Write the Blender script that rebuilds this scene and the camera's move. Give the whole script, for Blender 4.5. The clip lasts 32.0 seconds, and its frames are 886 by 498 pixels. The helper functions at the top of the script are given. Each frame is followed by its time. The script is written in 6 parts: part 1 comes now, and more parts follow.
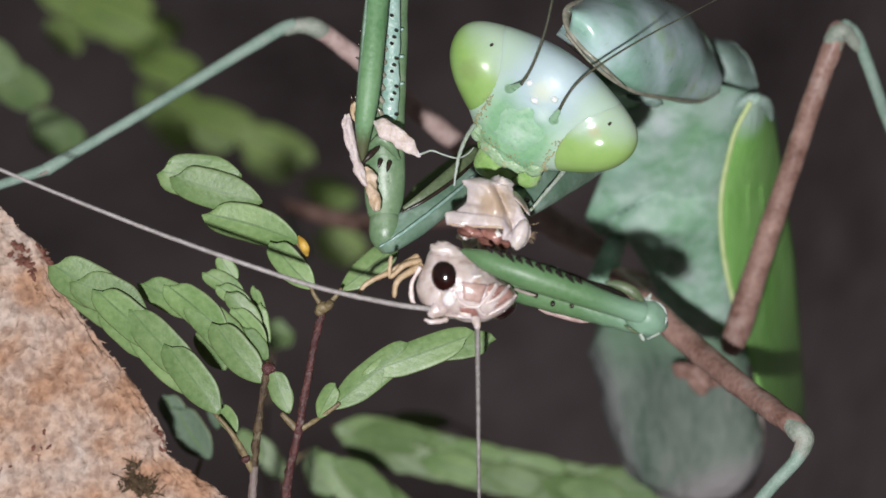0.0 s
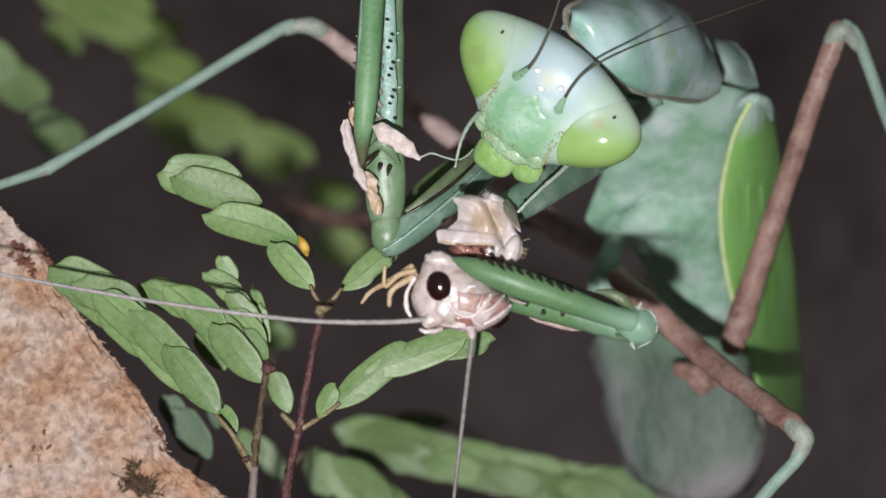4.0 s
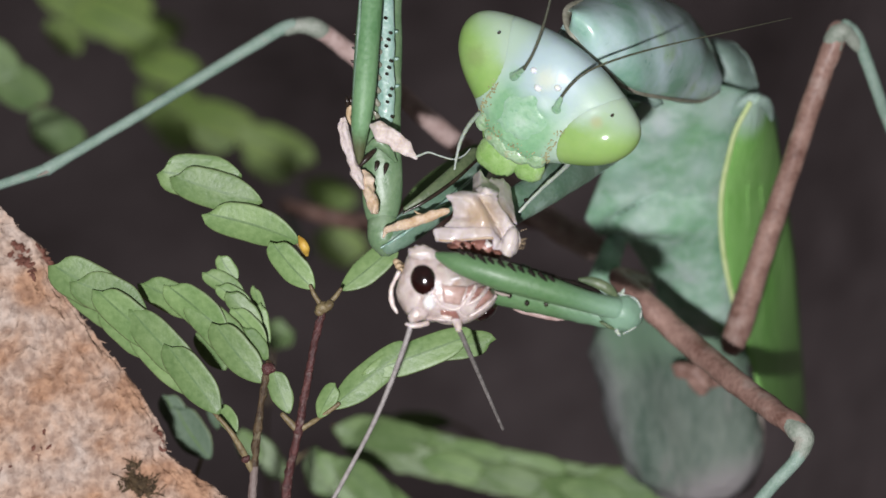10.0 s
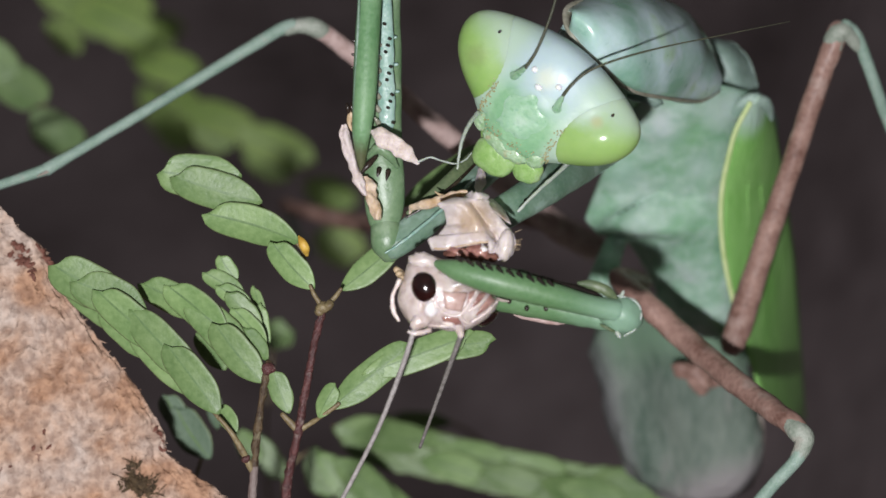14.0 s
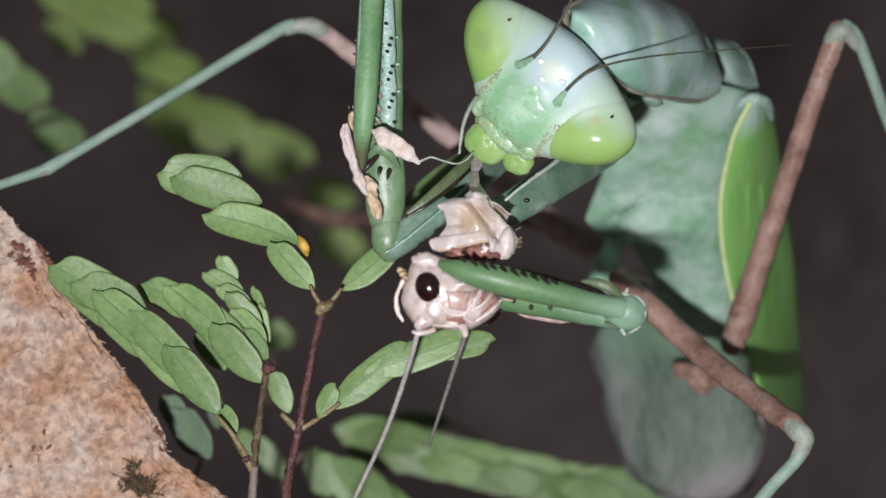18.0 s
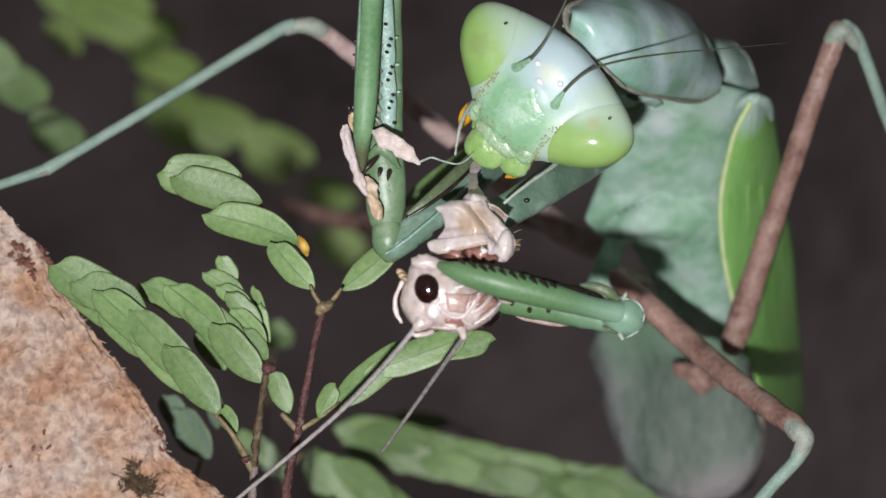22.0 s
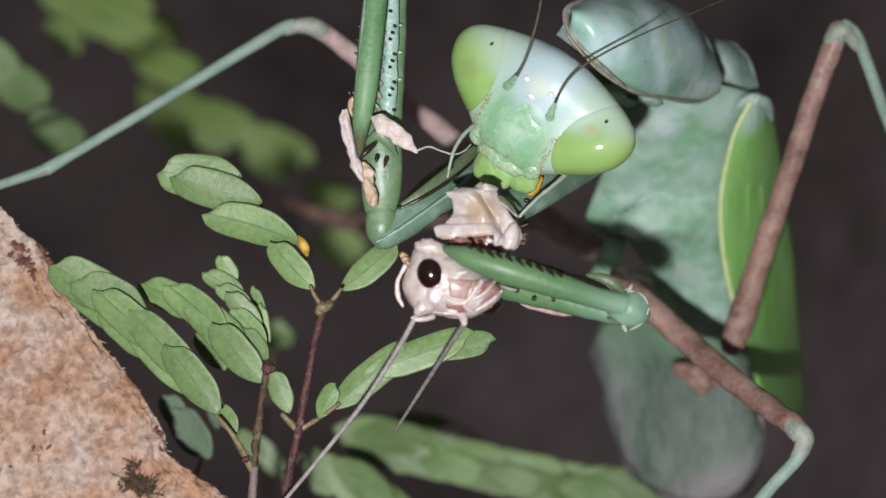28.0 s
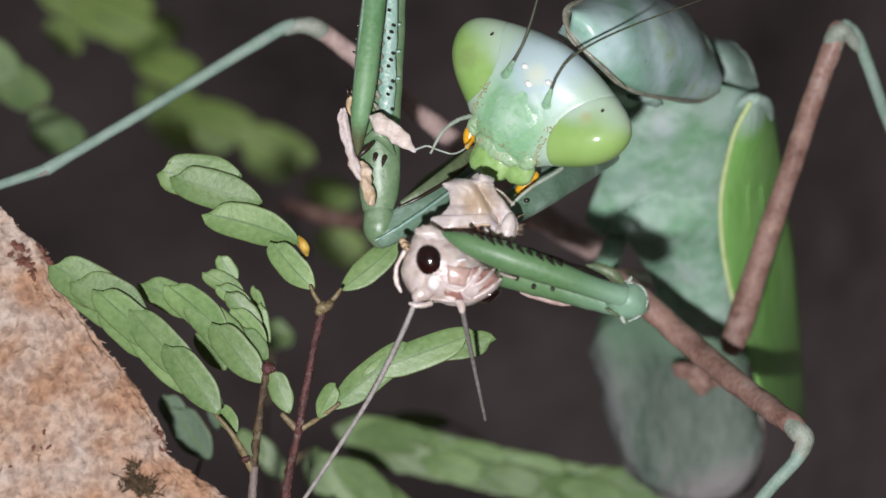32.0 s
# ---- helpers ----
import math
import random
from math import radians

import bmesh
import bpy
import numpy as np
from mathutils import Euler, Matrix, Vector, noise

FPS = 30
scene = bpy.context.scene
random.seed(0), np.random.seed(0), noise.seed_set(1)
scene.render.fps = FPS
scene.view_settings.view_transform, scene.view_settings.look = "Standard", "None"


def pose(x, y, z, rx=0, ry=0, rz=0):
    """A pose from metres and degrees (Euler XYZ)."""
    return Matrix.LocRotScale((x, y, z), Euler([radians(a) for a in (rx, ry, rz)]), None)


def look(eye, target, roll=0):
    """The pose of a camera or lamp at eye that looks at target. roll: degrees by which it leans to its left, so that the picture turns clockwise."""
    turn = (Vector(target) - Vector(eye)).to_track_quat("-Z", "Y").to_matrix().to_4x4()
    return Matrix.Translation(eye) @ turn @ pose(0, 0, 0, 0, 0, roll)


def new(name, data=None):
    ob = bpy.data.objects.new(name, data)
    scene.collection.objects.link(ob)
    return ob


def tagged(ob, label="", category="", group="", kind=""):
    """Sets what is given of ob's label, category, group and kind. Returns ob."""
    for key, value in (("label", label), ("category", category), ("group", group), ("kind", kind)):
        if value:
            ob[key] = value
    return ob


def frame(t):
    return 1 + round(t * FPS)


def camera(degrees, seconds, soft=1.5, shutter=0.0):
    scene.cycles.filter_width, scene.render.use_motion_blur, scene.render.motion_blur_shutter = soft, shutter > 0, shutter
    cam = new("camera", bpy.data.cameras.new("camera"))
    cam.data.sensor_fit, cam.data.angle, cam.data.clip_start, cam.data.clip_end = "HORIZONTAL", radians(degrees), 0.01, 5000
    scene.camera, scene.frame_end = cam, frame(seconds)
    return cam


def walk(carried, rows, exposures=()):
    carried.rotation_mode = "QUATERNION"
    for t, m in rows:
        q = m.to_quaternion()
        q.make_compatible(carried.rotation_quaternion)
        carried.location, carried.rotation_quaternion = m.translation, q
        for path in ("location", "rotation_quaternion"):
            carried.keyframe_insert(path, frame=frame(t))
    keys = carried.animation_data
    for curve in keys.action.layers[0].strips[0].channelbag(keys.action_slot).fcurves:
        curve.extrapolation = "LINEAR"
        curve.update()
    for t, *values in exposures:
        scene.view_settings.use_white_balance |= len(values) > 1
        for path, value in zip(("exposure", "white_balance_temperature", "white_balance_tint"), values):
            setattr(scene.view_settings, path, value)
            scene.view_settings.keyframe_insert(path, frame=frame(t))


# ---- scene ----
# Night close-up: a green mantis eats an insect among feathery leaves beside a leaning trunk.
# Lengths below are millimetres in the lens's own axes (x right, y up, depth away from it).
MM = 0.001
REACH = 96.8                       # lens to the plane of the mantis' face
STEP = 0.024                       # one unit of bearing, in mm on that plane

cam = camera(22, 32.0)
PLACE = look((0, 0, 0.25), (0, 0.35, 0.0868), 0)
walk(cam, [(0, PLACE), (32, PLACE)])
cam.data.dof.use_dof = True
cam.data.dof.focus_distance = 0.0975
cam.data.dof.aperture_fstop = 54

# ---- world and light: a dull dusk, one hand torch just below the lens ----
world = bpy.data.worlds.new("dusk")
scene.world = world
world.use_nodes = True
world.node_tree.nodes["Background"].inputs[0].default_value = (1.0, 0.96, 0.98, 1)
world.node_tree.nodes["Background"].inputs[1].default_value = 0.095

torch = bpy.data.lights.new("torch", "AREA")
torch.shape, torch.size, torch.size_y = "RECTANGLE", 0.0028, 0.0024
torch.energy, torch.color = 0.165, (0.985, 0.97, 1.0)
torch_ob = new("torch", torch)
torch_ob.matrix_basis = PLACE @ look((-0.0065, -0.013, 0.010), (0.002, 0.0, -0.1))
scene.view_settings.exposure = 0.0


# ---- small tools ----
def at(u, v, d=0.0):
    """The place in the lens's axes, in mm, on the bearing (u, v) and d mm behind the plane of the face."""
    k = STEP * (1 + d / REACH)
    return Vector(((u - 784) * k, (441 - v) * k, -(REACH + d)))


def ground_below(p, slip=0.0):
    """Where a plumb line from p (mm, lens axes) meets the soil, again in the lens's axes."""
    w = PLACE @ (p * MM)
    w.z, w.y = -0.004, w.y + slip * MM
    return (PLACE.inverted() @ w) / MM


def between(a, b, s):
    return a + (b - a) * s


PIVOT = {}


def thing(name, base, label, category, group="", kind=""):
    ob = new(name)
    ob.empty_display_size = 0.002
    ob.matrix_basis = PLACE @ Matrix.Translation(base * MM)
    PIVOT[ob] = base.copy()
    return tagged(ob, label, category, group, kind)


def mesh_of(bm, name, material, pivot, smooth=True):
    me = bpy.data.meshes.new(name)
    bmesh.ops.recalc_face_normals(bm, faces=bm.faces)
    if smooth:
        for f in bm.faces:
            f.smooth = True
    bmesh.ops.translate(bm, verts=bm.verts, vec=-pivot)
    bmesh.ops.scale(bm, verts=bm.verts, vec=(MM, MM, MM))
    bm.to_mesh(me)
    bm.free()
    for m in (material if isinstance(material, (list, tuple)) else [material]):
        me.materials.append(m)
    return me


def part(name, bm, material, parent, label="", pivot=None, smooth=True):
    """Links a bmesh (mm, lens axes) as one mesh object under a thing or a part."""
    pivot = PIVOT[parent] if pivot is None else pivot
    ob = new(name, mesh_of(bm, name, material, pivot, smooth))
    ob.parent = parent
    ob.location = (pivot - PIVOT[parent]) * MM
    PIVOT[ob] = pivot.copy()
    return tagged(ob, label)


def spline(points, n):
    """Catmull-Rom through the points (tuples of any length), n steps to a span."""
    pts = [np.array(p, float) for p in points]
    pts = [2 * pts[0] - pts[1]] + pts + [2 * pts[-1] - pts[-2]]
    out = []
    for i in range(1, len(pts) - 2):
        a, b, c, d = pts[i - 1:i + 3]
        for k in range(n):
            s = k / n
            out.append(0.5 * (2 * b + (c - a) * s + (2 * a - 5 * b + 4 * c - d) * s ** 2 + (3 * b - a - 3 * c + d) * s ** 3))
    out.append(pts[-2])
    return out


def tube(rows, seg=14, n=6, flat=1.0, rough=0.0, scale=1.0, bm=None, up=(0, 0, 1), ends=True):
    """A swept limb. rows: (place, radius) or (place, radius, flatness). Round caps."""
    bm = bm or bmesh.new()
    path = spline([(*r[0], r[1], r[2] if len(r) > 2 else flat) for r in rows], n)
    rings = []
    last = Vector(up)
    for i, p in enumerate(path):
        c = Vector(p[:3])
        t = Vector(path[min(i + 1, len(path) - 1)][:3]) - Vector(path[max(i - 1, 0)][:3])
        t.normalize()
        side = last.cross(t)
        if side.length < 1e-5:
            side = Vector((1, 0, 0)).cross(t)
        side.normalize()
        nor = t.cross(side).normalized()
        last = nor
        ring = []
        for k in range(seg):
            a = 2 * math.pi * k / seg
            q = c + (side * math.cos(a) + nor * math.sin(a) * p[4]) * max(p[3], 1e-3)
            if rough:
                q += (q - c).normalized() * rough * noise.noise(q * scale)
            ring.append(bm.verts.new(q))
        rings.append((ring, c, t, p[3]))
    for (r0, *_), (r1, *_) in zip(rings, rings[1:]):
        for k in range(seg):
            bm.faces.new((r0[k], r0[(k + 1) % seg], r1[(k + 1) % seg], r1[k]))
    if ends:
        for (ring, c, t, r), s in ((rings[0], -1), (rings[-1], 1)):
            mid = [bm.verts.new(c + (v.co - c) * 0.7 + t * s * r * 0.55) for v in ring]
            tip = bm.verts.new(c + t * s * r * 0.8)
            for k in range(seg):
                bm.faces.new((ring[k], ring[(k + 1) % seg], mid[(k + 1) % seg], mid[k]))
                bm.faces.new((mid[k], mid[(k + 1) % seg], tip))
    return bm


def ball(centre, ax, ay, az, nu=28, nv=20, rough=0.0, scale=1.0, bend=None, bm=None):
    """An ellipsoid on three half-axes, with uneven skin; bend(u) may reshape the unit sphere."""
    bm = bm or bmesh.new()
    ax, ay, az = Vector(ax), Vector(ay), Vector(az)
    rows = []
    for j in range(nv + 1):
        la = math.pi * j / nv
        row = []
        for i in range(nu if 0 < j < nv else 1):
            lo = 2 * math.pi * i / nu
            u = Vector((math.sin(la) * math.cos(lo), math.cos(la), math.sin(la) * math.sin(lo)))
            if bend:
                u = bend(u)
            p = centre + ax * u.x + ay * u.y + az * u.z
            if rough:
                p += (p - centre).normalized() * rough * noise.fractal(p * scale, 0.6, 2.0, 3)
            row.append(bm.verts.new(p))
        rows.append(row)
    for j in range(nv):
        a, b = rows[j], rows[j + 1]
        for i in range(nu):
            k = (i + 1) % nu
            if len(a) == 1:
                bm.faces.new((a[0], b[k], b[i]))
            elif len(b) == 1:
                bm.faces.new((a[i], a[k], b[0]))
            else:
                bm.faces.new((a[i], a[k], b[k], b[i]))
    return bm


def sheet(place, nu, nv, thick, bm=None):
    """A thin closed plate: place(s, r) gives a point for s, r in 0..1; thick in mm."""
    bm = bm or bmesh.new()
    grid = [[Vector(place(i / nu, j / nv)) for j in range(nv + 1)] for i in range(nu + 1)]
    top, low = [], []
    for i in range(nu + 1):
        ra, rb = [], []
        for j in range(nv + 1):
            du = grid[min(i + 1, nu)][j] - grid[max(i - 1, 0)][j]
            dv = grid[i][min(j + 1, nv)] - grid[i][max(j - 1, 0)]
            n = du.cross(dv)
            n = n.normalized() if n.length > 1e-9 else Vector((0, 0, 1))
            edge = 0.35 if j in (0, nv) or i in (0, nu) else 1.0
            ra.append(bm.verts.new(grid[i][j] + n * thick * 0.5 * edge))
            rb.append(bm.verts.new(grid[i][j] - n * thick * 0.5 * edge))
        top.append(ra)
        low.append(rb)
    for i in range(nu):
        for j in range(nv):
            bm.faces.new((top[i][j], top[i + 1][j], top[i + 1][j + 1], top[i][j + 1]))
            bm.faces.new((low[i][j], low[i][j + 1], low[i + 1][j + 1], low[i + 1][j]))
        for j, s in ((0, 1), (nv, -1)):
            q = (top[i][j], low[i][j], low[i + 1][j], top[i + 1][j])
            bm.faces.new(q if s > 0 else q[::-1])
    for j in range(nv):
        for i, s in ((0, -1), (nu, 1)):
            q = (top[i][j], low[i][j], low[i][j + 1], top[i][j + 1])
            bm.faces.new(q if s > 0 else q[::-1])
    return bm


# ---- materials ----
def node_material(name):
    m = bpy.data.materials.new(name)
    m.use_nodes = True
    nt = m.node_tree
    return m, nt, nt.nodes["Principled BSDF"], lambda kind: nt.nodes.new("ShaderNode" + kind)


def skin(name, dark, light, grain=1.2, rough=0.4, bump=0.3, bump_grain=9.0, glow=0.0, sheen=0.5, spots=None, stretch=(1, 1, 1),
         tilt=None, coat=0.0, metal=0.0, island=False, fine_mix=0.35, coat_rough=0.1, smudges=()):
    """A grown surface: two tones in soft patches and in fine grain, small relief, some light under the skin.
    grain: patches to the mm; tilt: (direction, from_mm, to_mm, colour) a tone that changes along the body, or a list of
    them with a flag: alike on both sides;
    spots: (colour, amount, patches to the mm); smudges: (place in mm, inner and outer radius, colour, amount), soft
    spots of pigment and of painted shade."""
    m, nt, bsdf, add = node_material(name)
    link = nt.links.new
    co = add("TexCoord")
    mp = add("Mapping")
    mp.inputs["Scale"].default_value = [1000 * s for s in stretch]
    link(co.outputs["Object"], mp.inputs[0])
    if island:
        info = add("ObjectInfo")
        shift = add("VectorMath")
        shift.operation = "MULTIPLY_ADD"
        link(info.outputs["Random"], shift.inputs[0])
        shift.inputs[1].default_value = (37, 53, 71)
        link(mp.outputs[0], shift.inputs[2])
        vec = shift.outputs[0]
    else:
        vec = mp.outputs[0]
    big, fine = add("TexNoise"), add("TexNoise")
    for n, s, d in ((big, grain, 4), (fine, bump_grain, 5)):
        n.inputs["Scale"].default_value, n.inputs["Detail"].default_value = s, d
        link(vec, n.inputs["Vector"])
    ramp = add("ValToRGB")
    ramp.color_ramp.elements[0].position, ramp.color_ramp.elements[1].position = 0.34, 0.68
    ramp.color_ramp.elements[0].color, ramp.color_ramp.elements[1].color = (*dark, 1), (*light, 1)
    blend = add("MixRGB")
    blend.inputs[0].default_value = fine_mix
    link(big.outputs[0], blend.inputs[1])
    link(fine.outputs[0], blend.inputs[2])
    link(blend.outputs[0], ramp.inputs[0])
    colour = ramp.outputs[0]
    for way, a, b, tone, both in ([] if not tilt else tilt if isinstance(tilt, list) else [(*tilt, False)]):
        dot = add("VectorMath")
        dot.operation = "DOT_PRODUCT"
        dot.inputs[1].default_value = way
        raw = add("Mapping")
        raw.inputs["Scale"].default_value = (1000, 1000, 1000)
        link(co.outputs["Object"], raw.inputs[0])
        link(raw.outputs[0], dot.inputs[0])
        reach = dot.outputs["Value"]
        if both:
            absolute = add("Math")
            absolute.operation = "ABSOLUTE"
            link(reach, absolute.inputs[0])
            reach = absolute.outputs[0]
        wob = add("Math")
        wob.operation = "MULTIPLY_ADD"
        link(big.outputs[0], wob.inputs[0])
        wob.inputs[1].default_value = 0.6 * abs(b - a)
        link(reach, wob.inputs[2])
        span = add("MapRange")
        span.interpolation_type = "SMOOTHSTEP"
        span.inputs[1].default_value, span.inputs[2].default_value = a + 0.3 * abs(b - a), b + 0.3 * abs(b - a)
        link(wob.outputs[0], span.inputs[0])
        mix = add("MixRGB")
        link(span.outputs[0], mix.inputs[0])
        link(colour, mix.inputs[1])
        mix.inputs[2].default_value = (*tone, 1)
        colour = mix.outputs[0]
    if spots:
        tone, amount, size = spots
        sp = add("TexNoise")
        sp.inputs["Scale"].default_value, sp.inputs["Detail"].default_value = size, 3
        link(vec, sp.inputs["Vector"])
        cut = add("MapRange")
        cut.inputs[1].default_value, cut.inputs[2].default_value = 0.60, 0.72
        cut.inputs[4].default_value = amount
        link(sp.outputs[0], cut.inputs[0])
        mix = add("MixRGB")
        link(cut.outputs[0], mix.inputs[0])
        link(colour, mix.inputs[1])
        mix.inputs[2].default_value = (*tone, 1)
        colour = mix.outputs[0]
    for place, inner, outer, tone, amount in smudges:
        raw = add("Mapping")
        raw.inputs["Scale"].default_value = (1000, 1000, 1000)
        raw.inputs["Location"].default_value = [-c for c in place]
        link(co.outputs["Object"], raw.inputs[0])
        far = add("VectorMath")
        far.operation = "LENGTH"
        link(raw.outputs[0], far.inputs[0])
        wob = add("Math")
        wob.operation = "MULTIPLY_ADD"
        link(fine.outputs[0], wob.inputs[0])
        wob.inputs[1].default_value = 0.5 * (outer - inner)
        link(far.outputs["Value"], wob.inputs[2])
        cut = add("MapRange")
        cut.interpolation_type = "SMOOTHSTEP"
        cut.inputs[1].default_value, cut.inputs[2].default_value = inner + 0.25 * (outer - inner), outer + 0.25 * (outer - inner)
        cut.inputs[3].default_value, cut.inputs[4].default_value = amount, 0.0
        link(wob.outputs[0], cut.inputs[0])
        mix = add("MixRGB")
        link(cut.outputs[0], mix.inputs[0])
        link(colour, mix.inputs[1])
        mix.inputs[2].default_value = (*tone, 1)
        colour = mix.outputs[0]
    if island:
        hue = add("HueSaturation")
        val = add("MapRange")
        link(info.outputs["Random"], val.inputs[0])
        val.inputs[3].default_value, val.inputs[4].default_value = 0.82, 1.15
        link(val.outputs[0], hue.inputs["Value"])
        link(colour, hue.inputs["Color"])
        colour = hue.outputs[0]
    link(colour, bsdf.inputs["Base Color"])
    rr = add("MapRange")
    link(fine.outputs[0], rr.inputs[0])
    rr.inputs[3].default_value, rr.inputs[4].default_value = max(rough - 0.12, 0.04), min(rough + 0.12, 1)
    link(rr.outputs[0], bsdf.inputs["Roughness"])
    bsdf.inputs["Metallic"].default_value = metal
    bsdf.inputs["Specular IOR Level"].default_value = sheen
    bsdf.inputs["Coat Weight"].default_value = coat
    bsdf.inputs["Coat Roughness"].default_value = coat_rough
    if glow:
        bsdf.inputs["Subsurface Weight"].default_value = glow
        bsdf.inputs["Subsurface Radius"].default_value = (0.9, 1.0, 0.5)
        bsdf.inputs["Subsurface Scale"].default_value = 0.0005
    if bump:
        bp = add("Bump")
        bp.inputs["Strength"].default_value, bp.inputs["Distance"].default_value = bump, 0.0001
        link(fine.outputs[0], bp.inputs["Height"])
        link(bp.outputs[0], bsdf.inputs["Normal"])
    return m


HX, HY, HZ = Vector((0.7761, -0.5906, 0.2209)), Vector((0.4131, 0.7409, 0.5296)), Vector((-0.4765, -0.3197, 0.8190))   # the head's own axes


def head_spot(x, y, z):
    return tuple(HX * x + HY * y + HZ * z)


M_CROWN = skin("pale_face", (0.20, 0.40, 0.22), (0.30, 0.50, 0.30), 0.7, 0.42, 0.12, 6, 0.2, 0.4, coat=0.10, coat_rough=0.2,
               tilt=[(tuple(HY), -0.75, 0.55, (0.42, 0.54, 0.56), False), (tuple(HX), 1.0, 2.2, (0.405, 0.54, 0.43), True)], spots=((0.37, 0.51, 0.45), 0.7, 0.45),
               smudges=((head_spot(0, 1.0, 1.35), 0.1, 0.75, (0.60, 0.64, 0.50), 0.7), (head_spot(-1.2, 0.3, 1.2), 0.15, 0.6, (0.36, 0.53, 0.40), 0.8), (head_spot(1.05, 0.2, 1.25), 0.15, 0.6, (0.36, 0.53, 0.40), 0.8),
                        (head_spot(0.55, 0.2, 1.45), 0.1, 0.5, (0.52, 0.64, 0.60), 0.7)))
M_FACE = skin("green_face_plate", (0.23, 0.44, 0.26), (0.40, 0.58, 0.43), 0.9, 0.3, 0.5, 3.5, 0.2, 0.5, coat=0.5, spots=((0.52, 0.65, 0.55), 0.5, 1.1))
M_LIP = skin("glossy_green_lip", (0.21, 0.38, 0.10), (0.33, 0.49, 0.20), 0.9, 0.28, 0.6, 3, 0.2, 0.5, coat=0.7, coat_rough=0.1, spots=((0.46, 0.58, 0.42), 0.5, 1.0))


def eye_material(side):
    """Yellow-green below and outside, paling to cream towards the crown, with a soft dark depth."""
    way = HY - HX * 0.25 * side
    return skin("green_eye", (0.215, 0.38, 0.095), (0.295, 0.45, 0.145), 0.5, 0.5, 0.0, 4, 0.5, 0.25, coat=1.0, coat_rough=0.12,
                tilt=(tuple(way), -0.7, 0.6, (0.41, 0.54, 0.40)), fine_mix=0.05, spots=((0.27, 0.42, 0.13), 0.5, 0.4),
                smudges=((head_spot(-3.1, -0.15, 1.2), 0.15, 0.75, (0.20, 0.27, 0.10), 0.6), (head_spot(-1.9, 1.0, 1.2), 0.2, 1.0, (0.41, 0.54, 0.43), 0.9)) if side < 0 else ((head_spot(1.9, 0.9, 1.2), 0.3, 1.25, (0.41, 0.54, 0.43), 0.9), (head_spot(2.72, 0.6, 0.95), 0.08, 0.42, (0.40, 0.40, 0.20), 0.7),))


M_DARK = skin("dark_horn", (0.012, 0.008, 0.006), (0.04, 0.025, 0.018), 2, 0.3, 0.1)
M_TOOTH = skin("black_tooth", (0.006, 0.005, 0.004), (0.022, 0.015, 0.012), 2, 0.75, 0.1, sheen=0.15)
# near-white base colour stands in for the glint on each ocellus
M_OCELLUS = skin("glint_white_ocellus", (0.78, 0.82, 0.76), (0.90, 0.91, 0.88), 2, 0.2, 0.0, 5, 0.3, 0.8, coat=1.0, coat_rough=0.2)
M_MUZZLE = skin("mottled_muzzle", (0.20, 0.36, 0.17), (0.40, 0.54, 0.36), 1.6, 0.34, 1.0, 5, 0.2, 0.5, coat=0.35, coat_rough=0.2, spots=((0.42, 0.36, 0.22), 0.8, 2.2))
M_HORN = skin("olive_antenna", (0.035, 0.04, 0.024), (0.08, 0.08, 0.045), 3, 0.55, 0.2)
M_GRAIN = skin("brown_wart", (0.20, 0.175, 0.06), (0.46, 0.43, 0.25), 4, 0.5, 0.2)
M_JAW = skin("orange_jaw", (0.62, 0.27, 0.015), (0.80, 0.46, 0.03), 1.5, 0.25, 0.3, 5, 0.2, coat=0.4)
M_PALP = skin("grey_palp", (0.30, 0.36, 0.30), (0.5, 0.55, 0.48), 2, 0.35, 0.2, 6, 0.3)
M_LIMB = skin("green_limb", (0.085, 0.20, 0.08), (0.15, 0.28, 0.135), 0.5, 0.5, 0.25, 5, 0.08, 0.4, spots=((0.19, 0.32, 0.175), 0.5, 0.7))
M_SHIN = skin("green_shin_with_brown_tip", (0.09, 0.205, 0.085), (0.18, 0.315, 0.165), 0.6, 0.5, 0.35, 5, 0.08, 0.4, spots=((0.19, 0.32, 0.175), 0.5, 0.7), smudges=(((-0.45, 3.4, 1.3), 0.6, 1.7, (0.075, 0.065, 0.03), 0.85),))
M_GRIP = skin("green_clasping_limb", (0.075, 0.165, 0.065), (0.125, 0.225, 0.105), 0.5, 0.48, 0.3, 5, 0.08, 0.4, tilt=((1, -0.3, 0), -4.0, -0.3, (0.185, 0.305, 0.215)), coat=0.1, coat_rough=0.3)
# smudges: tan in the pocket; the crease's shade painted dark brown
M_TORN = skin("torn_pink_shell", (0.45, 0.38, 0.345), (0.63, 0.58, 0.56), 0.9, 0.46, 0.35, 4, 0.35, 0.4, coat=0.15, coat_rough=0.12, spots=((0.40, 0.29, 0.20), 0.6, 0.8),
              smudges=(((-0.15, 0.50, 0.7), 0.3, 1.15, (0.40, 0.285, 0.185), 0.85), ((0.60, -0.10, 0.3), 0.05, 0.45, (0.33, 0.22, 0.15), 0.8)))
M_PANEL = skin("pinkish_face_panel", (0.22, 0.105, 0.085), (0.42, 0.25, 0.215), 1.6, 0.3, 0.4, 4, 0.2, 0.5, coat=0.2)
M_PANEL_PALE = skin("tan_pink_face_panel", (0.34, 0.20, 0.165), (0.55, 0.40, 0.35), 1.3, 0.3, 0.3, 4, 0.2, 0.5, coat=0.25)
M_WET = skin("wet_white_skin", (0.66, 0.61, 0.58), (0.82, 0.79, 0.76), 1.2, 0.18, 0.3, 4, 0.25, 0.6, coat=0.8, coat_rough=0.1)
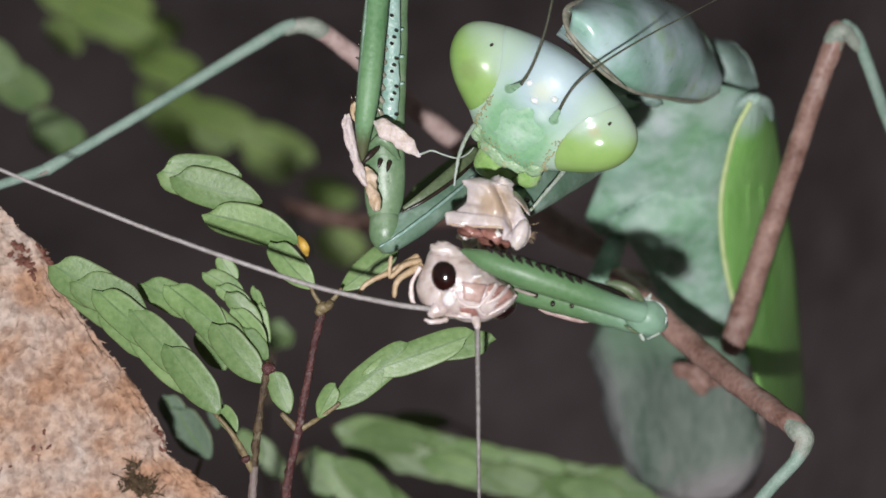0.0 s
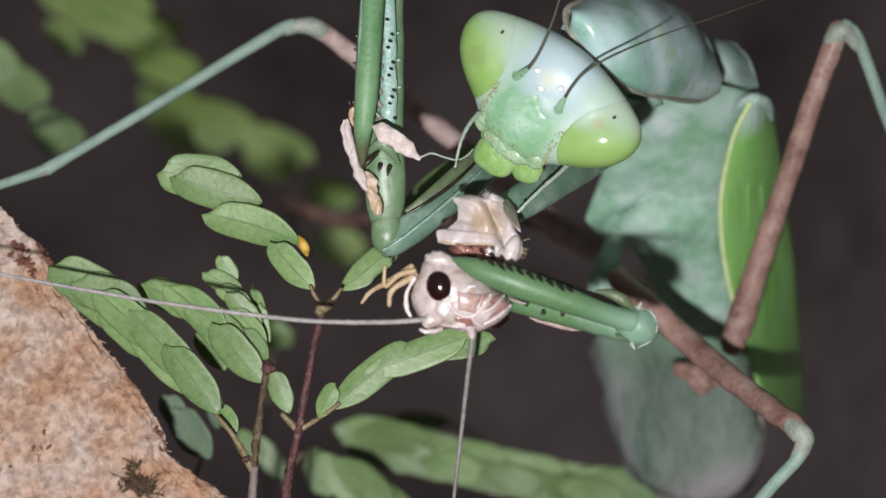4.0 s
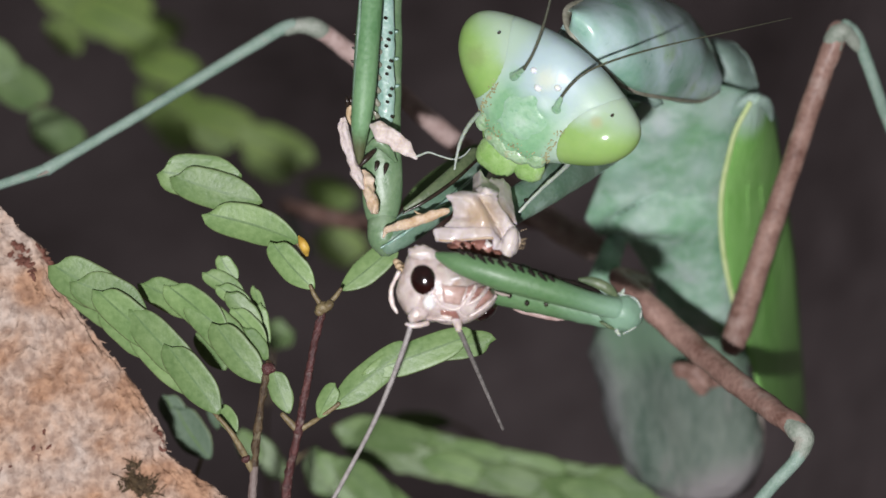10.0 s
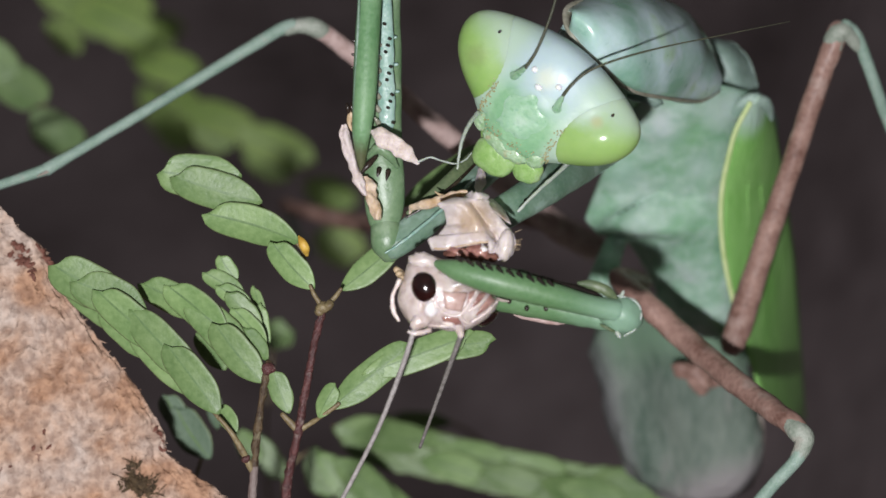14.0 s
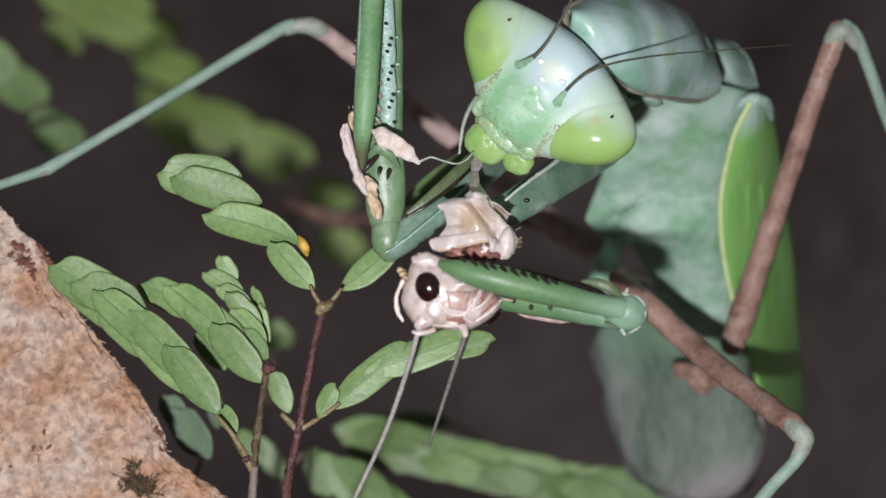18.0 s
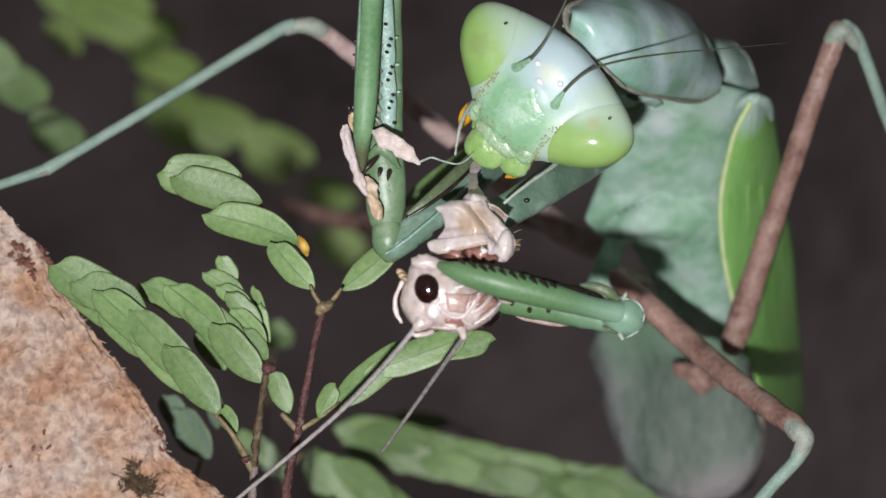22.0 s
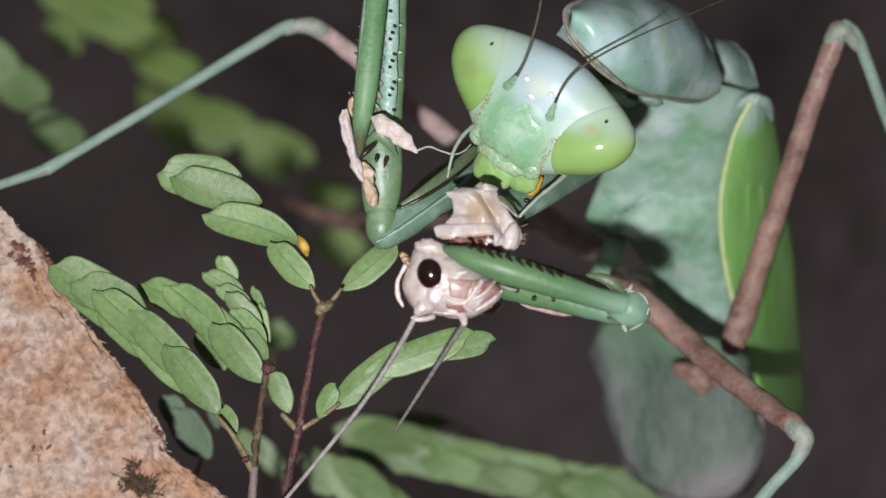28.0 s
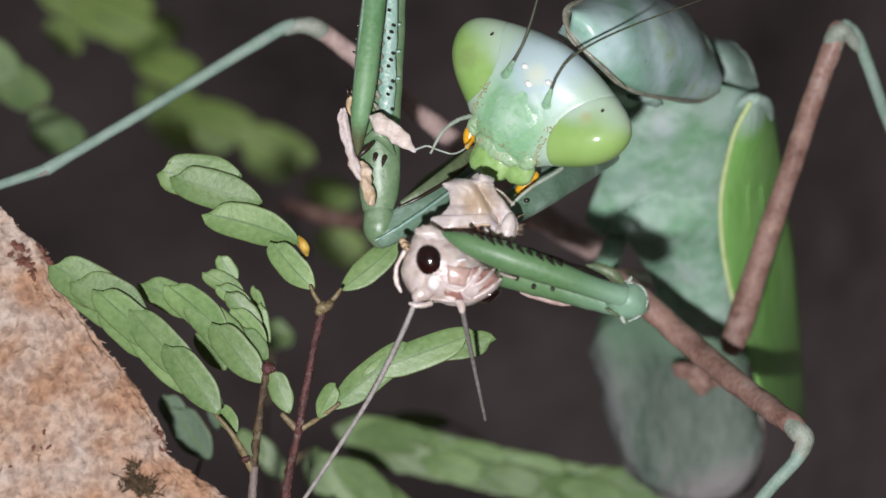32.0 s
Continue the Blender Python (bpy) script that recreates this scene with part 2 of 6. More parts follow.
M_FLAKE = skin("tan_skin_flake", (0.44, 0.29, 0.16), (0.66, 0.54, 0.42), 1.6, 0.45, 0.8, 5, 0.2, 0.4)
M_RIDGE = skin("pale_blue_ridge", (0.18, 0.33, 0.265), (0.34, 0.47, 0.42), 1.5, 0.35, 0.4, 6, 0.1, 0.5, coat=0.3, coat_rough=0.2)
M_COLLAR = skin("olive_collar", (0.15, 0.15, 0.10), (0.34, 0.33, 0.27), 1.5, 0.35, 0.5, 5, 0, 0.5, coat=0.3)
M_OLIVE = skin("olive_flange", (0.06, 0.09, 0.045), (0.14, 0.175, 0.09), 1.0, 0.4, 0.3, 6, 0, 0.4)
M_KNEE = skin("pale_dusty_knee", (0.20, 0.24, 0.19), (0.35, 0.37, 0.32), 1.2, 0.5, 0.6, 7, 0, 0.35, spots=((0.42, 0.31, 0.28), 0.8, 0.6))
M_THIGH = skin("olive_green_thigh", (0.095, 0.175, 0.085), (0.185, 0.27, 0.155), 0.8, 0.4, 0.3, 5, 0.1, 0.45, spots=((0.26, 0.345, 0.235), 0.7, 0.8), coat=0.1, coat_rough=0.3)
M_LIMB_PALE = skin("pale_green_limb", (0.095, 0.175, 0.115), (0.20, 0.29, 0.225), 0.8, 0.36, 0.25, 5, 0.1, 0.45, spots=((0.29, 0.40, 0.34), 0.7, 0.8), coat=0.12, coat_rough=0.25)
# smudges: eight paler and greener patches at set places on the body
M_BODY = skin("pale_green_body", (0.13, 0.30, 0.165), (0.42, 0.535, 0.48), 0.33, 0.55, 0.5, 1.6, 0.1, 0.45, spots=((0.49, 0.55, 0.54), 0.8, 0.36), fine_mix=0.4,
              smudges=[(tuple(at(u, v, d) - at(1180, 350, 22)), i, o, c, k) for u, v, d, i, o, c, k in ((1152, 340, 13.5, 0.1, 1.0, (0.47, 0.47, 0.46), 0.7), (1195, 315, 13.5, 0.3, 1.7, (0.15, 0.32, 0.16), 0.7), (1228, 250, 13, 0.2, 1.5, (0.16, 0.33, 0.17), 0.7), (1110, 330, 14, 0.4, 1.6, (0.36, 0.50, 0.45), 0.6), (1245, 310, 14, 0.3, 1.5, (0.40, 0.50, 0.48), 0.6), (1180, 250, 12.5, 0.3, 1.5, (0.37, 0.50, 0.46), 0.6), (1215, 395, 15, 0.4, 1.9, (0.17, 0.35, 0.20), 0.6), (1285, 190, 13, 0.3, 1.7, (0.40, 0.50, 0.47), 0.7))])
M_SHIELD = skin("waxy_green_shield", (0.20, 0.39, 0.28), (0.56, 0.68, 0.73), 0.36, 0.32, 0.2, 1.6, 0.1, 0.5, spots=((0.25, 0.47, 0.17), 0.75, 0.36), coat=0.25, coat_rough=0.25, fine_mix=0.2)
M_BAND = skin("translucent_collar", (0.22, 0.34, 0.31), (0.48, 0.58, 0.58), 0.9, 0.25, 0.6, 3.5, 0.1, 0.5, coat=0.6, coat_rough=0.14, spots=((0.22, 0.19, 0.14), 0.5, 0.9))
M_RIM = skin("pinkish_rim", (0.30, 0.26, 0.22), (0.45, 0.38, 0.34), 2, 0.45, 0.3)
M_WING = skin("leaf_green_wing", (0.155, 0.375, 0.08), (0.27, 0.51, 0.165), 0.5, 0.42, 0.5, 3, 0.08, 0.4, stretch=(2.2, 0.3, 1), smudges=((tuple(at(1336, 186, 12.4) - at(1180, 350, 22)), 0.8, 2.3, (0.33, 0.46, 0.37), 1.0),))
M_WING_EDGE = skin("cream_wing_edge", (0.42, 0.55, 0.22), (0.60, 0.68, 0.36), 1.5, 0.45, 0.2)
M_WAX = skin("waxy_grey_green", (0.235, 0.35, 0.29), (0.36, 0.46, 0.41), 0.6, 0.5, 0.3, 2.5, 0.1, 0.4)
M_REAR = skin("dull_grey_green_plate", (0.11, 0.18, 0.145), (0.25, 0.335, 0.295), 0.5, 0.5, 0.4, 2.5, 0.1, 0.4, spots=((0.33, 0.36, 0.33), 0.5, 0.6))
# tilts: greener above, greyer to one side, paler grey towards the end
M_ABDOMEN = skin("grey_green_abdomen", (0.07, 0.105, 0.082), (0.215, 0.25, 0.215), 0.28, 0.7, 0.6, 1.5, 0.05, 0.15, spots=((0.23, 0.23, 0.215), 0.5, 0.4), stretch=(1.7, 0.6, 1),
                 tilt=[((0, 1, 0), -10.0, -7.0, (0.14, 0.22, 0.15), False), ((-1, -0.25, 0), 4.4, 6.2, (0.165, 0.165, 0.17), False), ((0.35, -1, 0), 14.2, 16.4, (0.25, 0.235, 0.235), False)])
M_SHANK = skin("pinkish_brown_shank", (0.15, 0.078, 0.06), (0.39, 0.25, 0.205), 0.8, 0.48, 0.5, 4, 0.0, 0.4, spots=((0.43, 0.33, 0.29), 0.5, 0.7), coat=0.1, coat_rough=0.3)
M_SHANK_PALE = skin("pale_pink_shank", (0.35, 0.235, 0.21), (0.60, 0.465, 0.435), 1.4, 0.55, 0.8, 6, 0.0, 0.35, spots=((0.13, 0.08, 0.07), 0.6, 1.2))
M_TIBIA = skin("dusty_green_shin", (0.175, 0.265, 0.21), (0.29, 0.38, 0.325), 1.0, 0.5, 0.4, 8, 0.05, 0.35, spots=((0.30, 0.26, 0.23), 0.4, 2.0))
M_TARSUS = skin("dry_pink_skin", (0.48, 0.39, 0.35), (0.72, 0.64, 0.60), 2.0, 0.5, 0.8, 6, 0.2, 0.4, spots=((0.5, 0.28, 0.10), 0.4, 1.2))
M_PREY = skin("pale_pink_shell", (0.42, 0.325, 0.29), (0.70, 0.63, 0.60), 1.3, 0.3, 0.7, 3, 0.3, 0.5, spots=((0.36, 0.22, 0.15), 0.75, 1.1), coat=0.35, coat_rough=0.14)
M_FLESH = skin("wet_pink_flesh", (0.22, 0.085, 0.07), (0.42, 0.23, 0.19), 1.6, 0.15, 0.8, 5, 0.3, 0.6, coat=0.5)
M_SUTURE = skin("whitish_seam", (0.62, 0.50, 0.46), (0.75, 0.66, 0.60), 2, 0.25, 0.2, 6, 0.2)
M_PREY_EYE = skin("wet_black_red_eye", (0.005, 0.002, 0.002), (0.022, 0.005, 0.004), 0.8, 0.07, 0.0, 5, 0, 0.6, coat=0.8)
M_FEELER = skin("grey_feeler", (0.13, 0.12, 0.11), (0.27, 0.25, 0.24), 4, 0.5, 0.5, 12)
M_PALE_FEELER = skin("pale_feeler", (0.22, 0.20, 0.19), (0.40, 0.37, 0.36), 4, 0.45, 0.5, 12)
M_STRAW = skin("tan_leg_skin", (0.36, 0.24, 0.12), (0.56, 0.44, 0.30), 2, 0.45, 0.4)
M_LEAF = skin("green_leaflet", (0.105, 0.182, 0.062), (0.20, 0.295, 0.117), 0.5, 0.44, 0.25, 4, 0.0, 0.35, island=True, spots=((0.235, 0.32, 0.155), 0.4, 0.8))
M_LEAF_FAR = skin("yellow_green_leaflet", (0.18, 0.285, 0.068), (0.28, 0.385, 0.115), 0.3, 0.5, 0.3, 2, 0.0, 0.3, island=True)
# M_LEAF darkened in colour so that these leaflets look dim
M_LEAF_DIM = skin("dimmed_bluish_leaflet", (0.085, 0.135, 0.085), (0.15, 0.205, 0.145), 0.5, 0.5, 0.2, 4, 0.0, 0.3, island=True)
M_VEIN = skin("dull_midrib", (0.075, 0.14, 0.045), (0.125, 0.205, 0.07), 2, 0.5, 0.1)
M_EDGE = skin("olive_leaf_edge", (0.085, 0.12, 0.045), (0.15, 0.20, 0.085), 3, 0.5, 0.1)
M_STEM = skin("dark_red_stem", (0.042, 0.016, 0.016), (0.125, 0.048, 0.045), 2.5, 0.5, 0.9, 8, 0, 0.4, spots=((0.28, 0.22, 0.19), 0.6, 3.0))
M_STEM_OLIVE = skin("olive_brown_stem", (0.04, 0.024, 0.016), (0.13, 0.09, 0.048), 2.0, 0.55, 0.9, 8, 0, 0.35, spots=((0.22, 0.20, 0.12), 0.6, 2.5))
M_STEM_GREY = skin("grey_brown_stem", (0.10, 0.06, 0.05), (0.34, 0.29, 0.27), 1.0, 0.6, 0.8, 7, 0, 0.3, stretch=(3, 0.5, 3))
M_PETIOLE = skin("olive_petiole", (0.10, 0.07, 0.035), (0.27, 0.215, 0.11), 2.2, 0.5, 0.6, 6)
M_BUD = skin("yellow_bud", (0.45, 0.24, 0.03), (0.62, 0.42, 0.08), 2, 0.5, 0.3)
M_MOSS = skin("olive_moss", (0.035, 0.022, 0.012), (0.13, 0.085, 0.04), 3, 0.8, 0.8)
M_CRUMB = skin("red_brown_crumb", (0.09, 0.03, 0.02), (0.24, 0.10, 0.07), 3, 0.7, 0.8)


def bark_material():
    m, nt, bsdf, add = node_material("crumbly_tan_bark")
    link = nt.links.new
    co, mp = add("TexCoord"), add("Mapping")
    mp.inputs["Scale"].default_value = (1000, 1000, 1000)
    link(co.outputs["Object"], mp.inputs[0])
    warp = add("TexNoise")
    warp.inputs["Scale"].default_value, warp.inputs["Detail"].default_value = 0.9, 3
    link(mp.outputs[0], warp.inputs["Vector"])
    off = add("VectorMath")
    off.operation = "MULTIPLY_ADD"
    off.inputs[1].default_value = (0.4, 0.4, 0.4)
    link(warp.outputs["Color"], off.inputs[0])
    link(mp.outputs[0], off.inputs[2])
    patch, grit, fine = add("TexNoise"), add("TexNoise"), add("TexVoronoi")
    for n, s, d in ((patch, 0.45, 6), (grit, 2.3, 5)):
        n.inputs["Scale"].default_value, n.inputs["Detail"].default_value = s, d
        link(off.outputs[0], n.inputs["Vector"])
    fine.inputs["Scale"].default_value = 3.6
    link(off.outputs[0], fine.inputs["Vector"])
    r1 = add("ValToRGB")
    e = r1.color_ramp.elements
    e[0].position, e[0].color = 0.36, (0.375, 0.225, 0.145, 1)
    e[1].position, e[1].color = 0.66, (0.46, 0.385, 0.34, 1)
    mid = e.new(0.5)
    mid.color = (0.44, 0.32, 0.25, 1)
    link(patch.outputs[0], r1.inputs[0])
    r2 = add("ValToRGB")
    e = r2.color_ramp.elements
    e[0].position, e[0].color = 0.36, (0.55, 0.47, 0.43, 1)
    e[1].position, e[1].color = 0.64, (1.28, 1.24, 1.20, 1)
    link(grit.outputs[0], r2.inputs[0])
    mul = add("MixRGB")
    mul.blend_type = "MULTIPLY"
    mul.inputs[0].default_value = 0.7
    link(r1.outputs[0], mul.inputs[1])
    link(r2.outputs[0], mul.inputs[2])
    link(mul.outputs[0], bsdf.inputs["Base Color"])
    bsdf.inputs["Roughness"].default_value = 0.72
    bsdf.inputs["Specular IOR Level"].default_value = 0.35
    b1, b2 = add("Bump"), add("Bump")
    b1.inputs["Strength"].default_value, b1.inputs["Distance"].default_value = 0.9, 0.0003
    b2.inputs["Strength"].default_value, b2.inputs["Distance"].default_value = 0.6, 0.00013
    link(grit.outputs[0], b1.inputs["Height"])
    link(fine.outputs["Distance"], b2.inputs["Height"])
    link(b1.outputs[0], b2.inputs["Normal"])
    link(b2.outputs[0], bsdf.inputs["Normal"])
    return m


def soil_material():
    m, nt, bsdf, add = node_material("dark_soil")
    link = nt.links.new
    co = add("TexCoord")
    big, fine = add("TexNoise"), add("TexNoise")
    for n, s in ((big, 14), (fine, 160)):
        n.inputs["Scale"].default_value, n.inputs["Detail"].default_value = s, 6
        link(co.outputs["Object"], n.inputs["Vector"])
    blend = add("MixRGB")
    blend.inputs[0].default_value = 0.4
    link(big.outputs[0], blend.inputs[1])
    link(fine.outputs[0], blend.inputs[2])
    ramp = add("ValToRGB")
    e = ramp.color_ramp.elements
    e[0].position, e[0].color = 0.36, (0.18, 0.142, 0.142, 1)
    e[1].position, e[1].color = 0.64, (0.49, 0.405, 0.415, 1)
    link(blend.outputs[0], ramp.inputs[0])
    link(ramp.outputs[0], bsdf.inputs["Base Color"])
    bsdf.inputs["Roughness"].default_value = 0.9
    bp = add("Bump")
    bp.inputs["Strength"].default_value, bp.inputs["Distance"].default_value = 0.5, 0.003
    link(fine.outputs[0], bp.inputs["Height"])
    link(bp.outputs[0], bsdf.inputs["Normal"])
    return m


M_BARK, M_SOIL = bark_material(), soil_material()


# ---- ground and trunk ----
def build_ground():
    bm = bmesh.new()
    n = 90
    rows = []
    for j in range(n + 1):
        row = []
        for i in range(n + 1):
            x = (i / n - 0.5) * 2
            y = (j / n - 0.5) * 2
            x, y = 0.9 * x + 0.0, 0.45 + 0.9 * y
            z = 0.006 * noise.fractal(Vector((x * 9, y * 9, 0)), 0.8, 2.0, 5) - 0.002
            # the earth rises gently away from the lens, and as a low bank to one side; added to catch more torchlight
            k = min(1, max(0, (x - 0.025) / 0.10))
            z += 0.16 * k * k * (3 - 2 * k) * min(1, max(0, (y - 0.1) / 0.2))
            z += 0.17 * max(0, y - 0.42)
            row.append(bm.verts.new((x, y, z)))
        rows.append(row)
    for a, b in zip(rows, rows[1:]):
        for i in range(n):
            bm.faces.new((a[i], a[i + 1], b[i + 1], b[i]))
    ring = [v for v in bm.verts if v.is_boundary]
    ring.sort(key=lambda v: math.atan2(v.co.y - 0.45, v.co.x))
    far = [bm.verts.new((v.co.x * 3000, (v.co.y - 0.45) * 3000, v.co.z)) for v in ring]
    for i in range(len(ring)):
        k = (i + 1) % len(ring)
        bm.faces.new((ring[i], ring[k], far[k], far[i]))
    bmesh.ops.recalc_face_normals(bm, faces=bm.faces)
    for f in bm.faces:
        f.smooth = True
    me = bpy.data.meshes.new("ground")
    bm.to_mesh(me)
    bm.free()
    me.materials.append(M_SOIL)
    tagged(new("ground", me), "dark brown bare soil in the night", "ground", kind="structure")


TRUNK_AXIS = Vector((0.629, -0.778, 0.0))
TRUNK_OUT = Vector((0.778, 0.629, 0.0))
TRUNK_R = 12.0
TRUNK_MID = at(-154, 919, 8)


def trunk_swell(t):
    """How far the bark stands off the plain cylinder, t mm along it."""
    return float(np.interp(t, (-40, -9.5, -6.8, -5.5, -4.2, -0.9, 2.1, 4.4, 4.9, 6, 8.7, 14, 60), (0.3, 0.6, 1.2, 1.6, 1.15, 0.8, 0.58, 0.28, -0.1, 0.2, 0.75, 0.9, 1.0)))


def trunk_place(t, a, lift=0.0):
    far = 0.35 * noise.fractal(Vector((t * 0.16, a * 2.0, 3.1)), 0.7, 2.0, 3)
    c, s = math.cos(a), math.sin(a)
    d = TRUNK_OUT * c + Vector((0, 0, 1)) * s
    # a flattened trunk: broad sides, tight shoulders
    flat = TRUNK_OUT * math.copysign(abs(c) ** 0.22, c) + Vector((0, 0, 0.22)) * math.copysign(abs(s) ** 0.22, s)
    flat -= TRUNK_OUT * math.copysign(abs(c) ** 0.22, c) * 0.18 * (1 - math.copysign(abs(s) ** 0.22, s))
    p = TRUNK_MID + TRUNK_AXIS * t + flat * (TRUNK_R + trunk_swell(t) + far)
    q = p + 0.5 * Vector((noise.noise(p * 0.8), noise.noise(p * 0.8 + Vector((9, 0, 0))), noise.noise(p * 0.8 + Vector((0, 9, 0)))))
    near = 0.45 + 0.55 * min(1, abs(s) * 1.3)      # finer crumbs towards the shoulders
    grit = near * (0.15 * noise.fractal(q * 0.9, 0.7, 2.1, 3) + 0.08 * noise.noise(q * 2.6) + 0.07 * noise.noise(q * 5.0) + 0.04 * noise.noise(q * 9.0))
    return p + d * (grit + lift)


def build_trunk():
    base = ground_below(TRUNK_MID + TRUNK_AXIS * 100)
    trunk = thing("tree_trunk", base, "leaning trunk with crumbly pinkish tan bark", "tree trunk")
    ts = list(np.arange(-75, -17, 2.5)) + list(np.arange(-17, 20, 0.085)) + list(np.arange(20, 170, 3.5))
    an = [math.copysign(abs(k) ** 2.6, k) for k in np.linspace(-1.0, 1.17, 440)] + list(np.linspace(1.51, 2 * math.pi - 1.0, 60))[:-1]
    verts = [trunk_place(t, a) for t in ts for a in an]
    n = len(an)
    faces = [(i * n + k, i * n + (k + 1) % n, (i + 1) * n + (k + 1) % n, (i + 1) * n + k) for i in range(len(ts) - 1) for k in range(n)]
    me = bpy.data.meshes.new("bark")
    me.from_pydata([tuple((v - base) * MM) for v in verts], [], faces)
    me.polygons.foreach_set("use_smooth", [True] * len(me.polygons))
    me.materials.append(M_BARK)
    bark = new("bark", me)
    bark.parent = trunk
    PIVOT[bark] = base
    rnd = random.Random(4)

    def on_bark(u, v):
        p = at(u, v, 4) - TRUNK_MID
        t = p.dot(TRUNK_AXIS)
        x = p.dot(TRUNK_OUT) / (TRUNK_R + trunk_swell(t))
        return t, math.acos(max(0, min(1, x)) ** (1 / 0.22))

    # the pit's darkness is put in as dark crumbs; the bark is not hollowed
    for u, v, n, spread, mat, name, label in ((40, 462, 60, 0.30, M_CRUMB, "dirt", "red-brown crumbs, dark to suggest a pit"), (88, 448, 30, 0.22, M_CRUMB, "dirt", "dark red crumbs"), (34, 432, 24, 0.2, M_CRUMB, "dirt", "red-brown crumbs, dark to suggest a pit"),
                                              (236, 866, 130, 0.5, M_MOSS, "moss", "dark brown moss tuft"), (12, 845, 24, 0.5, M_CRUMB, "dirt", "dark crumbs"),
                                              (285, 775, 12, 0.3, M_CRUMB, "dirt", "dark splinter")):
        bm = bmesh.new()
        t0, a0 = on_bark(u, v)
        for _ in range(n):
            p = trunk_place(t0 + rnd.gauss(0, spread), a0 + rnd.gauss(0, spread) / TRUNK_R, 0.02)
            r = rnd.uniform(0.05, 0.17)
            ax = [Vector((rnd.gauss(0, 1), rnd.gauss(0, 1), rnd.gauss(0, 1))).normalized() * r * rnd.uniform(0.5, 1.5) for _ in range(3)]
            ball(p, *ax, nu=6, nv=4, bm=bm)
            if mat is M_MOSS and rnd.random() < 0.7:
                tube([(p, 0.025), (p + Vector((rnd.gauss(0, 0.3), rnd.uniform(0.1, 0.5), rnd.uniform(0, 0.4))), 0.012)], seg=4, n=2, bm=bm)
        part(name, bm, mat, trunk, label)
    # loose fibres that stand off the edge
    bm = bmesh.new()
    for _ in range(90):
        t = rnd.uniform(-11, 10)
        p = trunk_place(t, rnd.uniform(-0.25, 0.5), -0.03)
        way = TRUNK_OUT * rnd.uniform(0.05, 0.22) + TRUNK_AXIS * rnd.uniform(-0.1, 0.35) + Vector((0, 0, rnd.uniform(-0.1, 0.15)))
        tube([(p, rnd.uniform(0.03, 0.08)), (p + way * 0.6, 0.03), (p + way, 0.012)], seg=4, n=2, bm=bm)
    tagged(part("bark_fibres", bm, M_BARK, trunk, "short loose bark fibres"), kind="stuff")


# ---- leaves ----
LEAF_COLUMNS = (0.0, 0.03, 0.14, 0.3, 0.47, 0.53, 0.7, 0.86, 0.97, 1.0)


def leaflet(base, tip, width, turn=0.0, cup=0.12, droop=0.06, seed=0, slant=1.0):
    """One oblong leaflet: midrib and rim of their own colour, cupped blade. turn: degrees about its length."""
    rnd = random.Random(seed)
    way = tip - base
    length = way.length
    way = way.normalized()
    side = way.cross(Vector((0, 0, 1))).normalized()
    face = side.cross(way).normalized()
    c, s = math.cos(radians(turn)), math.sin(radians(turn))
    side, face = side * c + face * s, face * c - side * s
    skew = rnd.uniform(-0.08, 0.08)
    nick = rnd.uniform(0, 40)
    wave = rnd.uniform(0, 6)

    def blade(a, r):
        x = (LEAF_COLUMNS[round(r * (len(LEAF_COLUMNS) - 1))] - 0.5) * 2
        half = 0.5 * width * (0.06 + 0.94 * math.sin(math.pi / 2 * min(1, a / 0.45)) ** 0.8) * max(0.02, 1 - (max(0, a - 0.3) / 0.7) ** 5.5) ** 0.5
        bow = width * (cup * abs(x) ** 1.5 * half / (0.5 * width) + 0.03 * math.sin(5 * a + wave) * x) - (0.42 * half * abs(x) ** 1.2 if x < 0 else 0)
        return base + way * (a * length * (1 - 0.05 * x * slant)) + side * (x * half * (1 + 0.035 * noise.noise(Vector((a * 6, x * 2, nick)))) + skew * width * math.sin(math.pi * a)) + face * (bow - droop * length * a * a)

    bm = sheet(blade, 18, len(LEAF_COLUMNS) - 1, 0.07)
    n = len(LEAF_COLUMNS) - 1
    for i, f in enumerate(bm.faces):
        per = 2 * n + 2
        row, k = divmod(i, per)
        if row < 18:
            j = k // 2
            f.material_index = 2 if (k >= 2 * n or j in (0, n - 1)) else (1 if j == 4 else 0)
        else:
            f.material_index = 2
    return bm


SEED = [0]


def leaf_row(plant, rows, depth, mat=None, tone="", rachis=None, step=0.35, rise=(0, 0), broad=1.0, host=None):
    """Leaflets of one feathery leaf: (base u, v, tip u, v, width), each a little behind the one before."""
    for i, (a, b, c, d, w) in enumerate(rows):
        SEED[0] += 1
        rnd = random.Random(SEED[0])
        z = depth + i * step
        a, b, c, d, w = a + rise[0], b + rise[1], c + rise[0], d + rise[1], w * broad
        k = STEP * (1 + z / REACH)
        bm = leaflet(at(a, b, z), at(c, d, z + rnd.uniform(-0.1, 0.3)), w * k, rnd.uniform(-7, 7), rnd.uniform(0.02, 0.09), rnd.uniform(-0.02, 0.05), SEED[0])
        part("leaflet", bm, [mat or M_LEAF, M_VEIN, M_EDGE], host or plant, tone)
    if rachis:
        part("rachis", tube([(at(u, v, depth + 0.6 + 0.3 * i), 0.09) for i, (u, v) in enumerate(rachis)], 8, 5, rough=0.02, scale=4), M_PETIOLE, plant)


